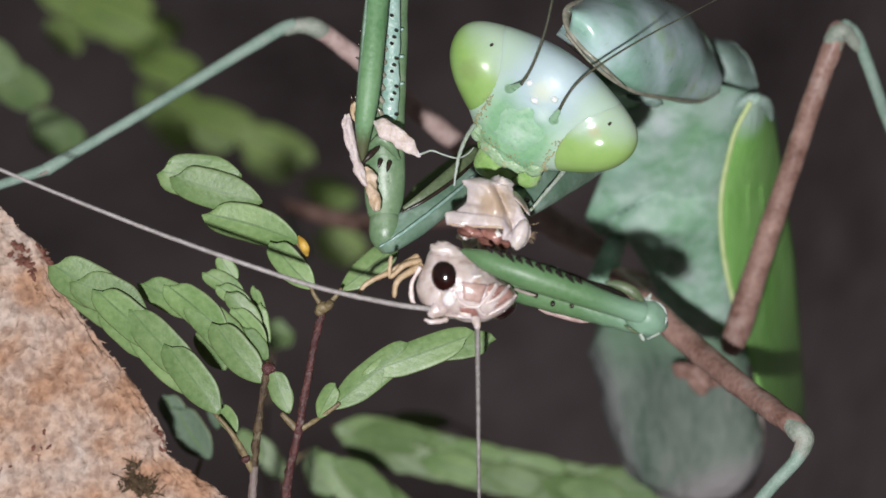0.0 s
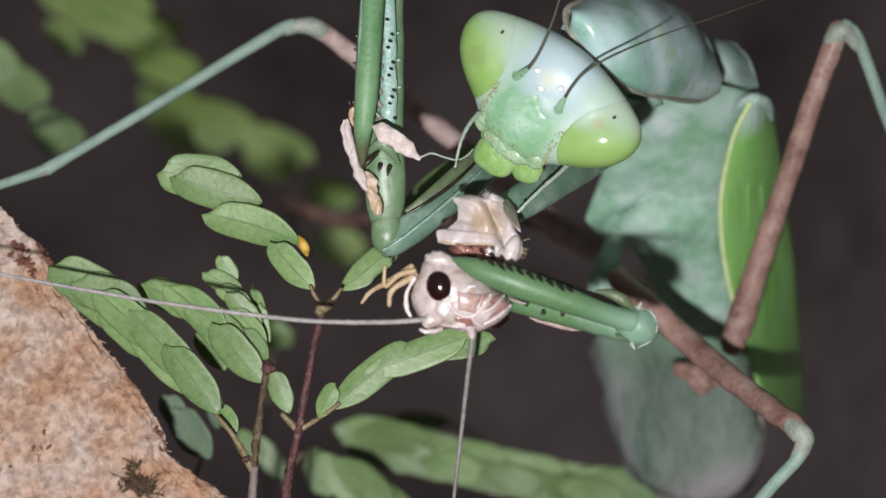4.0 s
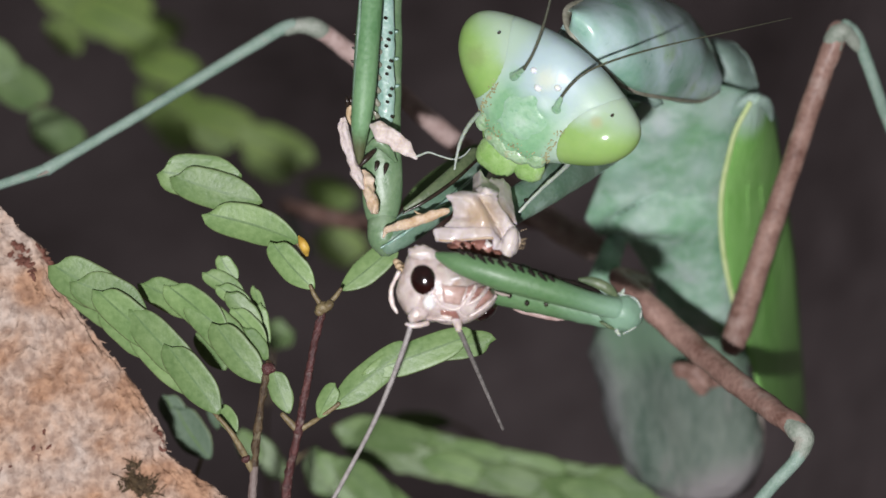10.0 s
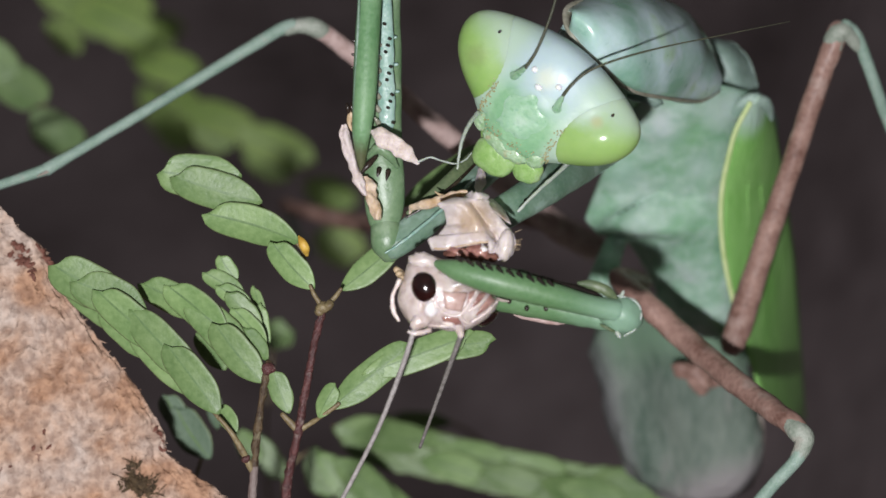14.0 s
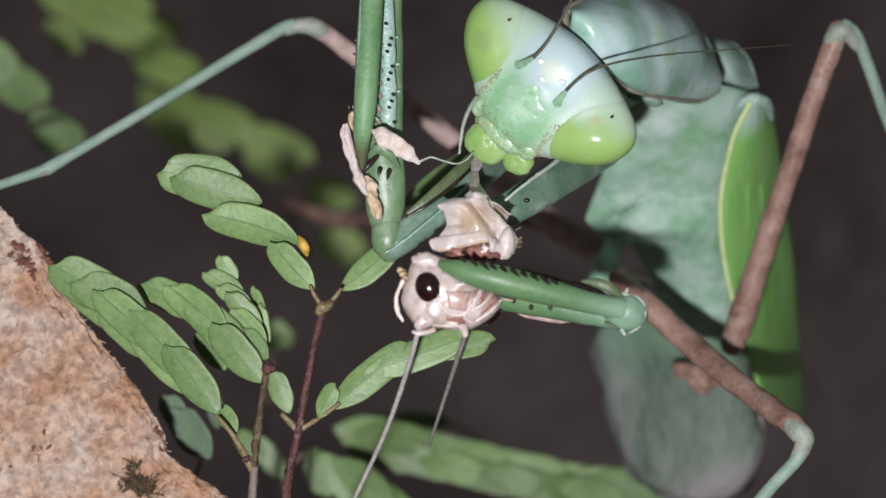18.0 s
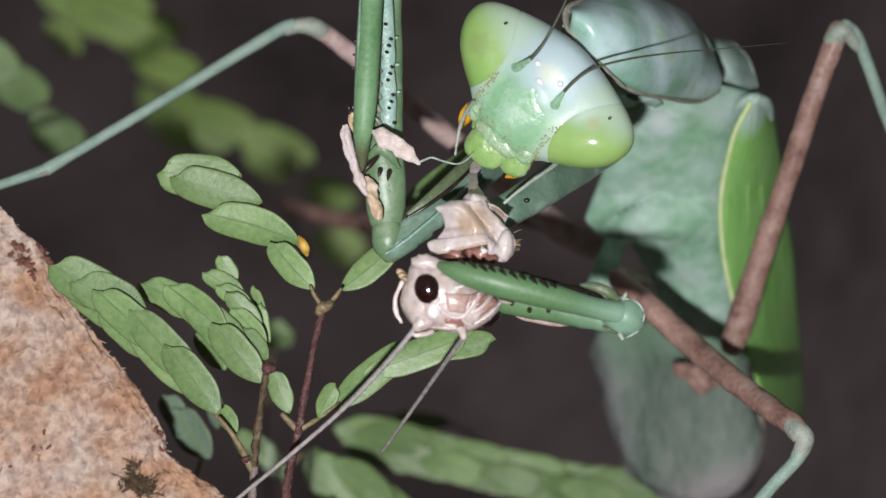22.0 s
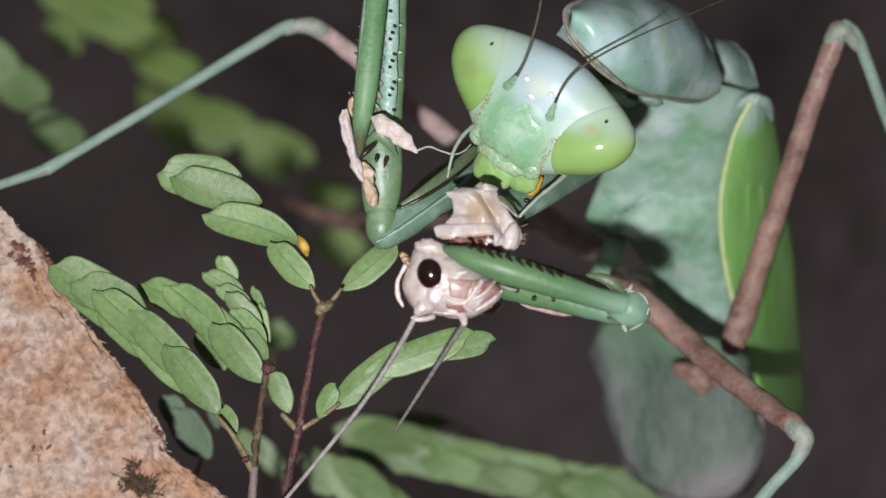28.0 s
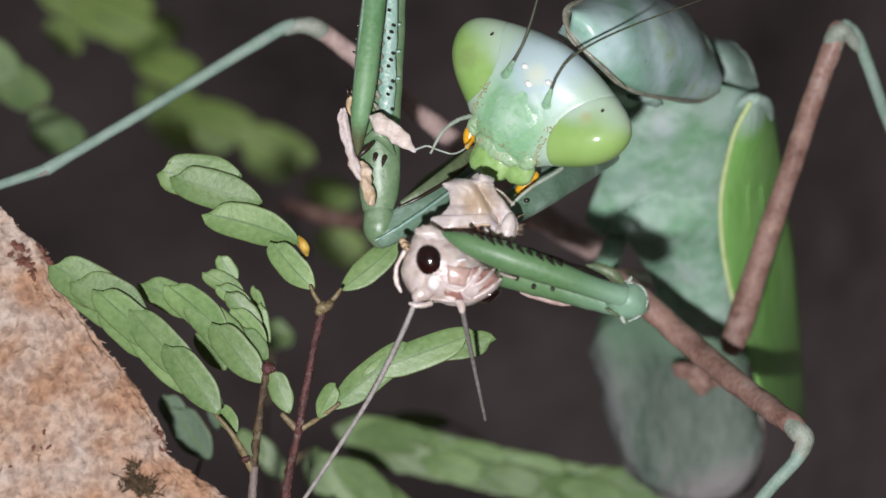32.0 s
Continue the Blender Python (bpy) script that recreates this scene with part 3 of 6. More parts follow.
def stem_of(plant, rows, mat, name="stem", rough=0.05):
    """rows: (u, v, depth, radius in mm)."""
    return part(name, tube([(at(u, v, d), r) for u, v, d, r in rows], 12, 8, rough=rough, scale=2.5), mat, plant)


def knots(plant, places, mat):
    for u, v, d, r in places:
        c = at(u, v, d)
        part("node", ball(c, (r, 0.1 * r, 0), (0, r * 0.9, 0), (0, 0, r), 12, 9, 0.3 * r, 3.0), mat, plant)


def build_plants():
    foot = ground_below(at(500, 1100, 3))
    p = thing("red_stemmed_plant", foot, "young plant with a dark red stem and feathery green leaflets", "plant")
    low = at(497, 960, 3)
    part("root_stem", tube([(foot, 0.3), (between(foot, low, 0.5) + Vector((1.5, 0, 1)), 0.26), (low, 0.2)], 12, 12, rough=0.05, scale=1), M_STEM, p)
    part("stem", tube([(low, 0.21), (at(508, 860, 2.5), 0.20), (at(527, 770, 2), 0.19),
                       (at(541, 690, 2), 0.175), (at(558, 600, 2), 0.16), (at(572, 548, 2), 0.16)], 12, 12, rough=0.09, scale=4), M_STEM, p)
    knots(p, ((528, 762, 2, 0.24), (547, 655, 2, 0.18)), M_STEM)
    knots(p, ((572, 545, 1.9, 0.30), (582, 541, 1.8, 0.24), (566, 552, 1.9, 0.22)), M_PETIOLE)
    stem_of(p, ((572, 546, 2, 0.14), (558, 525, 2, 0.11), (549, 506, 2, 0.09)), M_PETIOLE, "petiole")
    stem_of(p, ((577, 544, 2, 0.14), (592, 527, 2, 0.11), (604, 512, 2, 0.09)), M_PETIOLE, "petiole")
    stem_of(p, ((528, 762, 2, 0.17), (513, 748, 2, 0.14), (500, 733, 2, 0.11)), M_PETIOLE, "petiole")
    sprig = stem_of(p, ((530, 762, 2, 0.15), (552, 748, 2, 0.12), (575, 733, 1.6, 0.10), (600, 715, 1.5, 0.08)), M_PETIOLE, "petiole")
    crest = stem_of(p, ((549, 508, 2.5, 0.10), (534, 446, 3, 0.09), (520, 425, 3.2, 0.08), (470, 372, 3.6, 0.07), (420, 330, 4, 0.05)), M_PETIOLE, "rachis")
    leaf_row(p, ((556, 512, 483, 430, 48), (530, 428, 366, 378, 62), (464, 358, 308, 312, 62), (428, 312, 284, 304, 70)), 2.2, step=0.35, rise=(0, 0), broad=1.1, host=crest)
    part("bud", tube([(at(529, 418, 1.7), 0.05), (at(534, 428, 1.5), 0.17), (at(540, 440, 1.5), 0.20), (at(543, 452, 1.8), 0.08)], 10, 6, flat=0.7, rough=0.03, scale=4), M_BUD, p, "small withered yellow bud")
    side = stem_of(p, ((604, 512, 4, 0.10), (655, 460, 6, 0.09), (690, 400, 8, 0.08), (712, 364, 9, 0.07)), M_PETIOLE, "rachis")
    leaf_row(p, ((706, 368, 848, 262, 36),), 9.0, tone="narrow brown-edged dull green leaflet", host=side)
    leaf_row(p, ((603, 514, 706, 428, 50),), 3.4, host=side)
    leaf_row(p, ((512, 732, 484, 655, 40),), 2.4)
    leaf_row(p, ((564, 740, 594, 682, 36), (584, 724, 720, 616, 56), (640, 664, 832, 594, 56), (740, 620, 872, 605, 50)), 1.6, step=0.12, broad=1.0, host=sprig)

    foot = ground_below(at(440, 1100, 4), 6)
    q = thing("grey_stemmed_plant", foot, "young plant with a grey-brown stem and overlapping green leaflets", "plant")
    low = at(441, 960, 3)
    part("root_stem", tube([(foot, 0.28), (between(foot, low, 0.5) + Vector((-1.5, 0, 1)), 0.24), (low, 0.2)], 12, 12, rough=0.05, scale=1), M_STEM_GREY, q)
    part("stem", tube([(low, 0.2), (at(447, 870, 2.5), 0.19), (at(450, 822, 2.5), 0.18)], 12, 10, rough=0.04, scale=3), M_STEM_GREY, q)
    upper = stem_of(q, ((450, 824, 2.5, 0.19), (455, 770, 2.5, 0.17), (463, 715, 2.5, 0.165), (470, 665, 2.5, 0.18), (476, 642, 2.5, 0.14)), M_STEM_OLIVE, "upper_stem", 0.12)
    knots(q, ((474, 652, 2.3, 0.30), (436, 812, 2.2, 0.20), (482, 655, 2.3, 0.16)), M_STEM)
    stem_of(q, ((448, 838, 2.5, 0.13), (436, 812, 2.3, 0.15), (415, 775, 2, 0.11), (388, 740, 1.8, 0.08)), M_PETIOLE, "petiole")
    long = stem_of(q, ((388, 742, 2.2, 0.09), (330, 668, 3, 0.08), (240, 575, 3.6, 0.07), (150, 508, 4, 0.05)), M_PETIOLE, "rachis")
    leaf_row(q, ((385, 738, 294, 617, 66), (358, 690, 226, 553, 70), (304, 628, 167, 520, 68), (258, 568, 128, 503, 75), (220, 542, 89, 474, 82)), 0.8, step=0.24, rise=(4, -5), broad=0.96, host=long)
    leaf_row(q, ((352, 704, 240, 588, 60), (290, 640, 182, 548, 56), (232, 590, 120, 506, 56)), 3.2, host=long)
    leaf_row(q, ((418, 768, 384, 716, 34),), 2.6)
    leaf_row(q, ((461, 688, 375, 584, 62), (432, 652, 330, 545, 66), (398, 612, 292, 516, 66), (362, 572, 243, 512, 60)), 2.6, step=0.24, rise=(6, -10), broad=0.98, host=upper)
    leaf_row(q, ((400, 655, 352, 590, 44),), 5.0)
    leaf_row(q, ((472, 640, 430, 582, 40), (470, 612, 411, 548, 46), (462, 578, 402, 520, 46), (446, 550, 384, 508, 44), (432, 525, 360, 484, 46), (418, 498, 388, 455, 40)), 2.9, step=0.26, rise=(2, -2), broad=0.78, host=upper)
    leaf_row(q, ((474, 620, 463, 540, 22), (468, 580, 450, 508, 22)), 4.2, host=upper)

    # leaves out of the plane of the face
    def far_leaf(name, label, rows, depth, trail, mat=M_LEAF_FAR, turn=0, group="feathery leaves"):
        ends = [at(u, v, depth + 1) for u, v in trail]
        foot = ground_below(ends[-1], 12)
        t = thing(name, foot, label, "leaf", group)
        part("stalk", tube([(e, 0.09) for e in ends], 8, 6), M_PETIOLE, t)
        part("root_stem", tube([(ends[-1], 0.09), (between(ends[-1], foot, 0.5) + Vector((0, 0, -3)), 0.25), (foot, 0.3)], 8, 10), M_PETIOLE, t)
        for i, (a, b, c, d, w) in enumerate(rows):
            SEED[0] += 1
            rnd = random.Random(SEED[0])
            z = depth + rnd.uniform(-0.6, 0.6)
            part("leaflet", leaflet(at(a, b, z), at(c, d, z), w * STEP * (1 + z / REACH), turn + rnd.uniform(-12, 12), 0.1, 0.02, SEED[0]), [mat, M_VEIN, M_EDGE], t)

    # a long feathery leaf that passes below the prey
    rows = []
    for i in range(15):
        s = i / 14
        u, v = 590 + 490 * s, 752 + 88 * s + 10 * math.sin(3 * s)
        rows.append((u, v + 8, u + 128, v + 22 + 14 * s, 62 - 6 * s))
        rows.append((u + 14, v + 30, u + 124, v + 58 + 10 * s, 56))
    far_leaf("feathery_leaf", "long feathery green leaf hanging under the prey", rows, 30, ((590, 755), (850, 815), (1150, 862), (1260, 960)), M_LEAF)
    far_leaf("feathery_leaf", "dim green leaf tip over a longer leaf", [(800, 748, 690, 742, 34), (715, 745, 620, 752, 30)], 40, ((715, 748), (805, 750), (900, 830), (960, 960)), M_LEAF)
    rows = [(560, 800, 630, 890, 52), (590, 812, 690, 900, 60), (620, 830, 740, 930, 60), (555, 790, 575, 880, 50), (455, 770, 500, 850, 44), (425, 760, 452, 820, 40)]
    far_leaf("feathery_leaf", "soft green leaflets close to the red stem", rows, 24, ((600, 815), (545, 800), (505, 850), (498, 980)), M_LEAF)
    rows = [(372, 812, 312, 722, 62), (330, 760, 292, 700, 46), (385, 760, 372, 690, 30)]
    far_leaf("feathery_leaf", "dim bluish green leaflets beside the grey stem", rows, 13, ((372, 770), (360, 800), (330, 900)), M_LEAF_DIM)
    far_leaf("feathery_leaf", "single blurred leaflet behind the grey stem", [(478, 618, 504, 572, 46), (492, 600, 520, 596, 34)], 40, ((486, 606), (480, 640), (470, 760)), M_LEAF)
    # broad leaves far off
    rows = []
    for i in range(4):
        rows.append((60 + 34 * i, -40 + 22 * i, 190 + 36 * i, 26 + 18 * i, 84 + 5 * ((i * 3) % 4)))
    rows += [(160, -30, 262, 22, 84), (82, 30, 136, 88, 52), (232, 96, 348, 126, 84), (300, 140, 356, 206, 62), (318, 182, 446, 228, 76),
             (338, 216, 412, 256, 58), (414, 226, 548, 284, 86), (430, 262, 512, 312, 56), (538, 318, 622, 362, 76), (556, 410, 640, 452, 84)]
    rows = [(a, b + 6, c, d + 6, 0.8 * w) for a, b, c, d, w in rows]
    far_leaf("feathery_leaf", "broad blurred yellow-green feathery leaf", rows, 76, ((590, 430), (590, 345), (330, 165), (30, -40), (-240, -160)))
    rows = [(-60, 70, 20, 140, 70), (-20, 120, 76, 182, 76), (56, 196, 138, 262, 72)]
    far_leaf("feathery_leaf", "blurred green leaf tip over the trunk", rows, 42, ((130, 270), (60, 170), (-60, 70), (-260, -40)), M_LEAF)
    rows = [(200, 60, 320, 60, 70), (90, -40, 220, 10, 80), (190, -20, 260, 60, 70), (250, 150, 330, 270, 60), (330, 215, 420, 250, 60)]
    far_leaf("feathery_leaf", "dim blurred dark green leaflets", rows, 112, ((330, 240), (260, 40), (80, -60), (-200, -200)))


build_ground()
build_trunk()
build_plants()


# ---- the mantis ----
HEAD = Vector((4.393, 6.521, -REACH))


def hd(x, y, z):
    """A place on the head: x to its right eye's side, y to the crown, z out of the face."""
    return HEAD + HX * x + HY * y + HZ * z


def head_field(p):
    """How far p (n x 3, the head's axes, mm) lies outside the head: two eyes, crown and muzzle grown into each other."""
    ax, y, z = np.abs(p[:, 0]), p[:, 1], p[:, 2]
    c, k = (math.cos(0.922), math.sin(0.922)), 0.49
    u, w, q = ((ax - 2.745) * c[0] - (y + 0.644) * c[1]) / 1.086, ((ax - 2.745) * c[1] + (y + 0.644) * c[0]) / 1.909, (z - 0.196) / 1.147
    eye = (np.sqrt(u * u * (1 - 0.18 * w) + w * w + q * q * (1 - 0.1 * w) + 1e-9) - 1) * 1.086
    crown = (np.sqrt((ax / 3.503) ** 2 + ((y - 0.95) / 1.187) ** 2 + ((z + 0.343) / 1.187) ** 2) - 1) * 1.187
    muzzle = (np.sqrt((ax / 1.78) ** 2 + ((y + 1.529) / np.where(y > -1.529, 3.464, 2.05)) ** 2 + ((z - 0.548) / 1.131) ** 2) - 1) * 1.131
    low = np.minimum(np.minimum(eye, crown), muzzle)
    return low - k * np.log(np.exp((low - eye) / k) + np.exp((low - crown) / k) + np.exp((low - muzzle) / k)) + 0.08


def head_cast(start, ways, reach=6.5):
    """Where rays from inside meet the head's skin."""
    ways = np.array(ways, float)
    near, far = np.zeros(len(ways)), np.full(len(ways), reach)
    for _ in range(34):
        mid = (near + far) / 2
        out = head_field(np.array(start) + ways * mid[:, None]) > 0
        near, far = np.where(out, near, mid), np.where(out, mid, far)
    return np.array(start) + ways * near[:, None]


def face_skin(x, y, lift=0.0):
    p = head_cast((x, y, 0.2), [(0, 0, 1)])[0]
    return hd(x, y, p[2] + lift)


def eye_margin(p):
    """Positive on an eye, zero along its edge."""
    ax, y, z = np.abs(p[:, 0]), p[:, 1], p[:, 2]
    return ax - 1.78 - 0.22 * (y + 0.45) ** 2 - 0.2 * np.maximum(0, 0.3 - z)


def build_head(mantis):
    # crown and muzzle, star-shaped about a point inside; the skin dips a little along the eyes' edges
    nu, nv = 150, 100
    ways = [(math.sin(math.pi * j / nv) * math.cos(2 * math.pi * i / nu), math.cos(math.pi * j / nv), math.sin(math.pi * j / nv) * math.sin(2 * math.pi * i / nu)) for j in range(nv + 1) for i in range(nu)]
    start = np.array((0, -0.5, 0.1))
    pts = head_cast(start, ways)
    edge = eye_margin(pts)
    sink = 0.07 * np.clip((edge - 0.02) / 0.1, 0, 1)
    plate_d = np.sqrt((pts[:, 0] / 1.25) ** 2 + ((pts[:, 1] + 1.05) / 1.35) ** 2)
    sink += np.where(pts[:, 2] > 0.4, 0.015 * np.exp(-((plate_d - 1.08) / 0.09) ** 2) + 0.05 * np.exp(-((pts[:, 1] + 2.45 + 0.25 * np.abs(pts[:, 0])) / 0.10) ** 2), 0)
    pts = start + (pts - start) * (1 - sink / np.linalg.norm(pts - start, axis=1))[:, None]
    bm = bmesh.new()
    vs = []
    for x, y, z in pts:
        rough = 0.045 * noise.fractal(Vector((x, y, z)) * 2.2, 0.7, 2.0, 3) * min(1, max(0, (-y - 1.3) / 0.8))
        vs.append(bm.verts.new(hd(x, y, z + rough)))
    for j in range(nv):
        for i in range(nu):
            k = (i + 1) % nu
            bm.faces.new((vs[j * nu + i], vs[j * nu + k], vs[(j + 1) * nu + k], vs[(j + 1) * nu + i]))
    bmesh.ops.remove_doubles(bm, verts=bm.verts, dist=1e-4)
    head = part("head", bm, M_CROWN, mantis, "triangular pale blue-green head", HEAD)
    threads = []
    for s in (-1, 1):
        # eye: a cap of the same skin out to the margin
        heart, axis = np.array((2.75 * s, -0.4, 0.1)), Vector((0.86 * s, 0.08, 0.5)).normalized()
        e1 = axis.cross(Vector((0, 1, 0))).normalized()
        e2 = axis.cross(e1)
        bend = np.linspace(0, math.radians(165), 150)
        na, nr = 72, 30
        bm = bmesh.new()
        rings = []
        for i in range(na):
            a = 2 * math.pi * i / na
            side = e1 * math.cos(a) + e2 * math.sin(a)
            row = head_cast(heart, [tuple(axis * math.cos(b) + side * math.sin(b)) for b in bend], 5)
            g = eye_margin(row)
            stop = np.argmax(g < 0) if (g < 0).any() else len(bend) - 1
            f = g[stop - 1] / (g[stop - 1] - g[stop] + 1e-9)
            end = bend[stop - 1] + (bend[1] - bend[0]) * f
            fan = [end * (k / nr) for k in range(1, nr + 1)]
            line = head_cast(heart, [tuple(axis * math.cos(b) + side * math.sin(b)) for b in fan], 5)
            ring = []
            for k, p in enumerate(line):
                lift = 0.006 if k < nr - 1 else -0.012
                out = (p - heart) / np.linalg.norm(p - heart)
                ring.append(bm.verts.new(hd(*(p + out * lift))))
            rings.append(ring)
        p = head_cast(heart, [tuple(axis)], 5)[0]
        tip = bm.verts.new(hd(*(p + np.array(axis) * 0.006)))
        for i in range(na):
            a, b = rings[i], rings[(i + 1) % na]
            bm.faces.new((tip, a[0], b[0]))
            for k in range(nr - 1):
                bm.faces.new((a[k], a[k + 1], b[k + 1], b[k]))
        part("eye", bm, eye_material(s), head, "smooth glossy yellow-green compound eye")
        spot = Vector(head_cast((2.2 * s, 0.7, 0.0), [Vector((0.62 * s, 0.38, 0.62)).normalized()])[0]) if s < 0 else Vector(head_cast((2.2, 0.7, 0.0), [Vector((0.72, 0.38, 0.55)).normalized()])[0])
        part("pupil_spot", ball(hd(*spot), HX * 0.07 + HY * 0.03, HY * 0.11, HZ * 0.06, 10, 8), M_DARK, head, "tiny dark spot on the eye")
        # feeler: socket, tapering base joint, long thread
        a = face_skin(-1.22 if s < 0 else 1.02, 0.2, -0.02)
        part("antenna_socket", ball(a, HX * 0.24, HY * 0.22, HZ * 0.10, 14, 10, 0.02, 3), M_FACE, head)
        if s < 0:
            way = [at(919, 134, -2.4), at(932, 110, -2.7), at(945, 74, -3), at(956, 35, -3.3), at(964, -5, -3.5), at(974, -80, -4), at(978, -150, -4)]
        else:
            way = [at(987, 181, -2.3), at(1000, 163, -2.6), at(1022, 142, -2.8), at(1056, 124, -2.8), at(1110, 105, -2.6), at(1180, 86, -2.2), at(1255, 69, -1.8), at(1400, 36, -1)]
        part("antenna_base", tube([(a, 0.19), (between(a, way[0], 0.5), 0.13), (way[0], 0.07)], 12, 5, rough=0.02, scale=4), M_FACE, head, "pale green antenna base joint")
        radii = (0.07, 0.064, 0.058, 0.052, 0.046, 0.036, 0.026, 0.012)
        threads.append(part("antenna", tube([(w, r) for w, r in zip(way, radii)], 8, 8), M_HORN, head, "thin olive thread-like antenna", way[0]))
    for x, y in ((-0.64, 1.01), (0.62, 1.02), (-0.07, 0.53)):
        c = face_skin(x, y, -0.02)
        part("ocellus", ball(c, HX * (0.16 if y > 0.9 else 0.19), HY * 0.14, HZ * 0.16, 16, 12), M_OCELLUS, head, "small glassy simple eye whitened for its glint")

    # face plate: a five-sided shield with soft edges
    def plate(r, a):
        t = 2 * math.pi * a
        reach = 1.20 + 0.13 * math.cos(5 * (t - math.pi / 2)) + 0.06 * math.sin(2 * t) + 0.06 * noise.noise(Vector((math.cos(t) * 1.5, math.sin(t) * 1.5, 9)))
        x, y = r * reach * math.cos(t) * 0.98, -1.0 + r * reach * 1.06 * math.sin(t)
        lift = 0.04 * (1 - max(0, r - 0.6) / 0.4 * 2.0) - 0.012 * math.exp(-(r / 0.5) ** 2) + 0.03 * noise.noise(Vector((x * 1.1, y * 1.3, 4))) + 0.012 * noise.noise(Vector((x * 4, y * 4, 2)))
        return face_skin(x, y, lift)

    bm = bmesh.new()
    ring = [[bm.verts.new(plate(k / 14, i / 60)) for i in range(60)] for k in range(1, 15)]
    mid = bm.verts.new(plate(0, 0))
    for i in range(60):
        j = (i + 1) % 60
        bm.faces.new((mid, ring[0][i], ring[0][j]))
        for k in range(13):
            bm.faces.new((ring[k][i], ring[k + 1][i], ring[k + 1][j], ring[k][j]))
    part("face_plate", bm, M_FACE, head, "smooth mint green face plate")
    for s in (-1, 1):
        part("cheek", ball(face_skin(1.38 * s, -2.35, -0.20), HX * 0.46, HY * 0.6, HZ * 0.27, 28, 20, 0.06, 2.6), M_MUZZLE, head, "rough mottled cheek")
    part("clypeus", ball(face_skin(0.0, -2.75, -0.30), HX * 1.2, HY * 0.5, HZ * 0.38, 40, 26, 0.06, 2.4), M_MUZZLE, head, "rough mottled fold above the mouth")
    lip = part("labrum", ball(hd(-0.04, -3.44, 0.90), HX * 0.98 + HY * 0.05, HY * 0.80, HZ * 0.54, 36, 26, 0.05, 1.4, bend=lambda u: Vector([math.copysign(abs(c) ** 0.8, c) for c in u])), M_LIP, head, "glossy bright green upper lip", hd(0.0, -3.0, 0.8))
    lip2 = part("lip_lobe", ball(hd(1.20, -3.06, 0.74), HX * 0.72, HY * 0.68, HZ * 0.46, 28, 20, 0.06, 2), M_LIP, head, "", hd(1.2, -2.8, 0.6))
    part("lip_lobe", ball(hd(-0.95, -2.95, 0.45), HX * 0.45, HY * 0.55, HZ * 0.42, 24, 18, 0.05, 2), M_LIP, head, "", hd(-1.0, -2.8, 0.5))
    part("mandible", tube([(hd(-0.5, -2.9, 0.1), 0.4), (hd(0.1, -3.4, 0.3), 0.34), (hd(0.6, -3.75, 0.42), 0.14)], 12, 6), M_DARK, head, "black-tipped jaw")
    part("mandible", tube([(hd(1.2, -2.7, 0.0), 0.38), (hd(1.0, -3.3, 0.1), 0.32), (hd(0.6, -3.65, 0.25), 0.12)], 12, 6), M_DARK, head, "black-tipped jaw")
    jaws = []
    for s, x in ((-1, -1.35), (1, 1.35)):
        root = hd(x, -2.4, -0.2)
        jaws.append(part("maxilla", tube([(root, 0.2), (hd(x * 0.98, -2.8, -0.1), 0.30), (hd(x * 0.9, -3.25, 0.0), 0.27), (hd(x * 0.8, -3.6, 0.05), 0.08)], 12, 6, rough=0.04, scale=3), M_JAW, head, "orange maxilla", root))
    palps = []
    for rows in (((847, 214, 0.4), (828, 234, -0.3), (812, 262, -0.9), (806, 284, -1.1), (801, 312, -1.2)), ((1012, 298, 0.8), (985, 322, 0.2), (955, 348, -0.4), (918, 386, -0.6))):
        pts = [(at(*r), 0.105 - 0.014 * i) for i, r in enumerate(rows)]
        palps.append(part("palp", tube(pts, 8, 6, rough=0.03, scale=7), M_PALP, head, "thin grey jointed palp", pts[0][0]))
    rnd = random.Random(7)
    bm = bmesh.new()
    for s in (-1, 1):
        for n in range(140):
            k = rnd.random() ** 0.7
            if n % 3:
                x, y = (1.66 + 0.10 * k + rnd.gauss(0, 0.09)) * s, -0.35 - 2.1 * k + rnd.gauss(0, 0.08)
            else:
                x, y = rnd.uniform(0.1, 1.6) * s, -2.35 + rnd.gauss(0, 0.22) - 0.25 * rnd.random()
            r = rnd.uniform(0.018, 0.042)
            ball(face_skin(x, y, 0.02), HX * r, HY * r, HZ * r * 1.2, 6, 4, bm=bm)
    tagged(part("wart_patch", bm, M_GRAIN, head, "tiny brown warts beside the eyes"), kind="stuff")
    return head, lip, lip2, jaws, palps, threads


def spines(host, rows, mat, length, out, name="spine", fat=0.15):
    """rows: places along an edge; out: the way that they stand."""
    for i, p in enumerate(rows):
        k = 0.75 + 0.5 * ((i * 7) % 3) / 2
        part(name, tube([(p - out * 0.1, fat), (p + out * length * k * 0.4, fat * 0.7), (p + out * length * k, fat * 0.2)], 7, 3), mat, host)


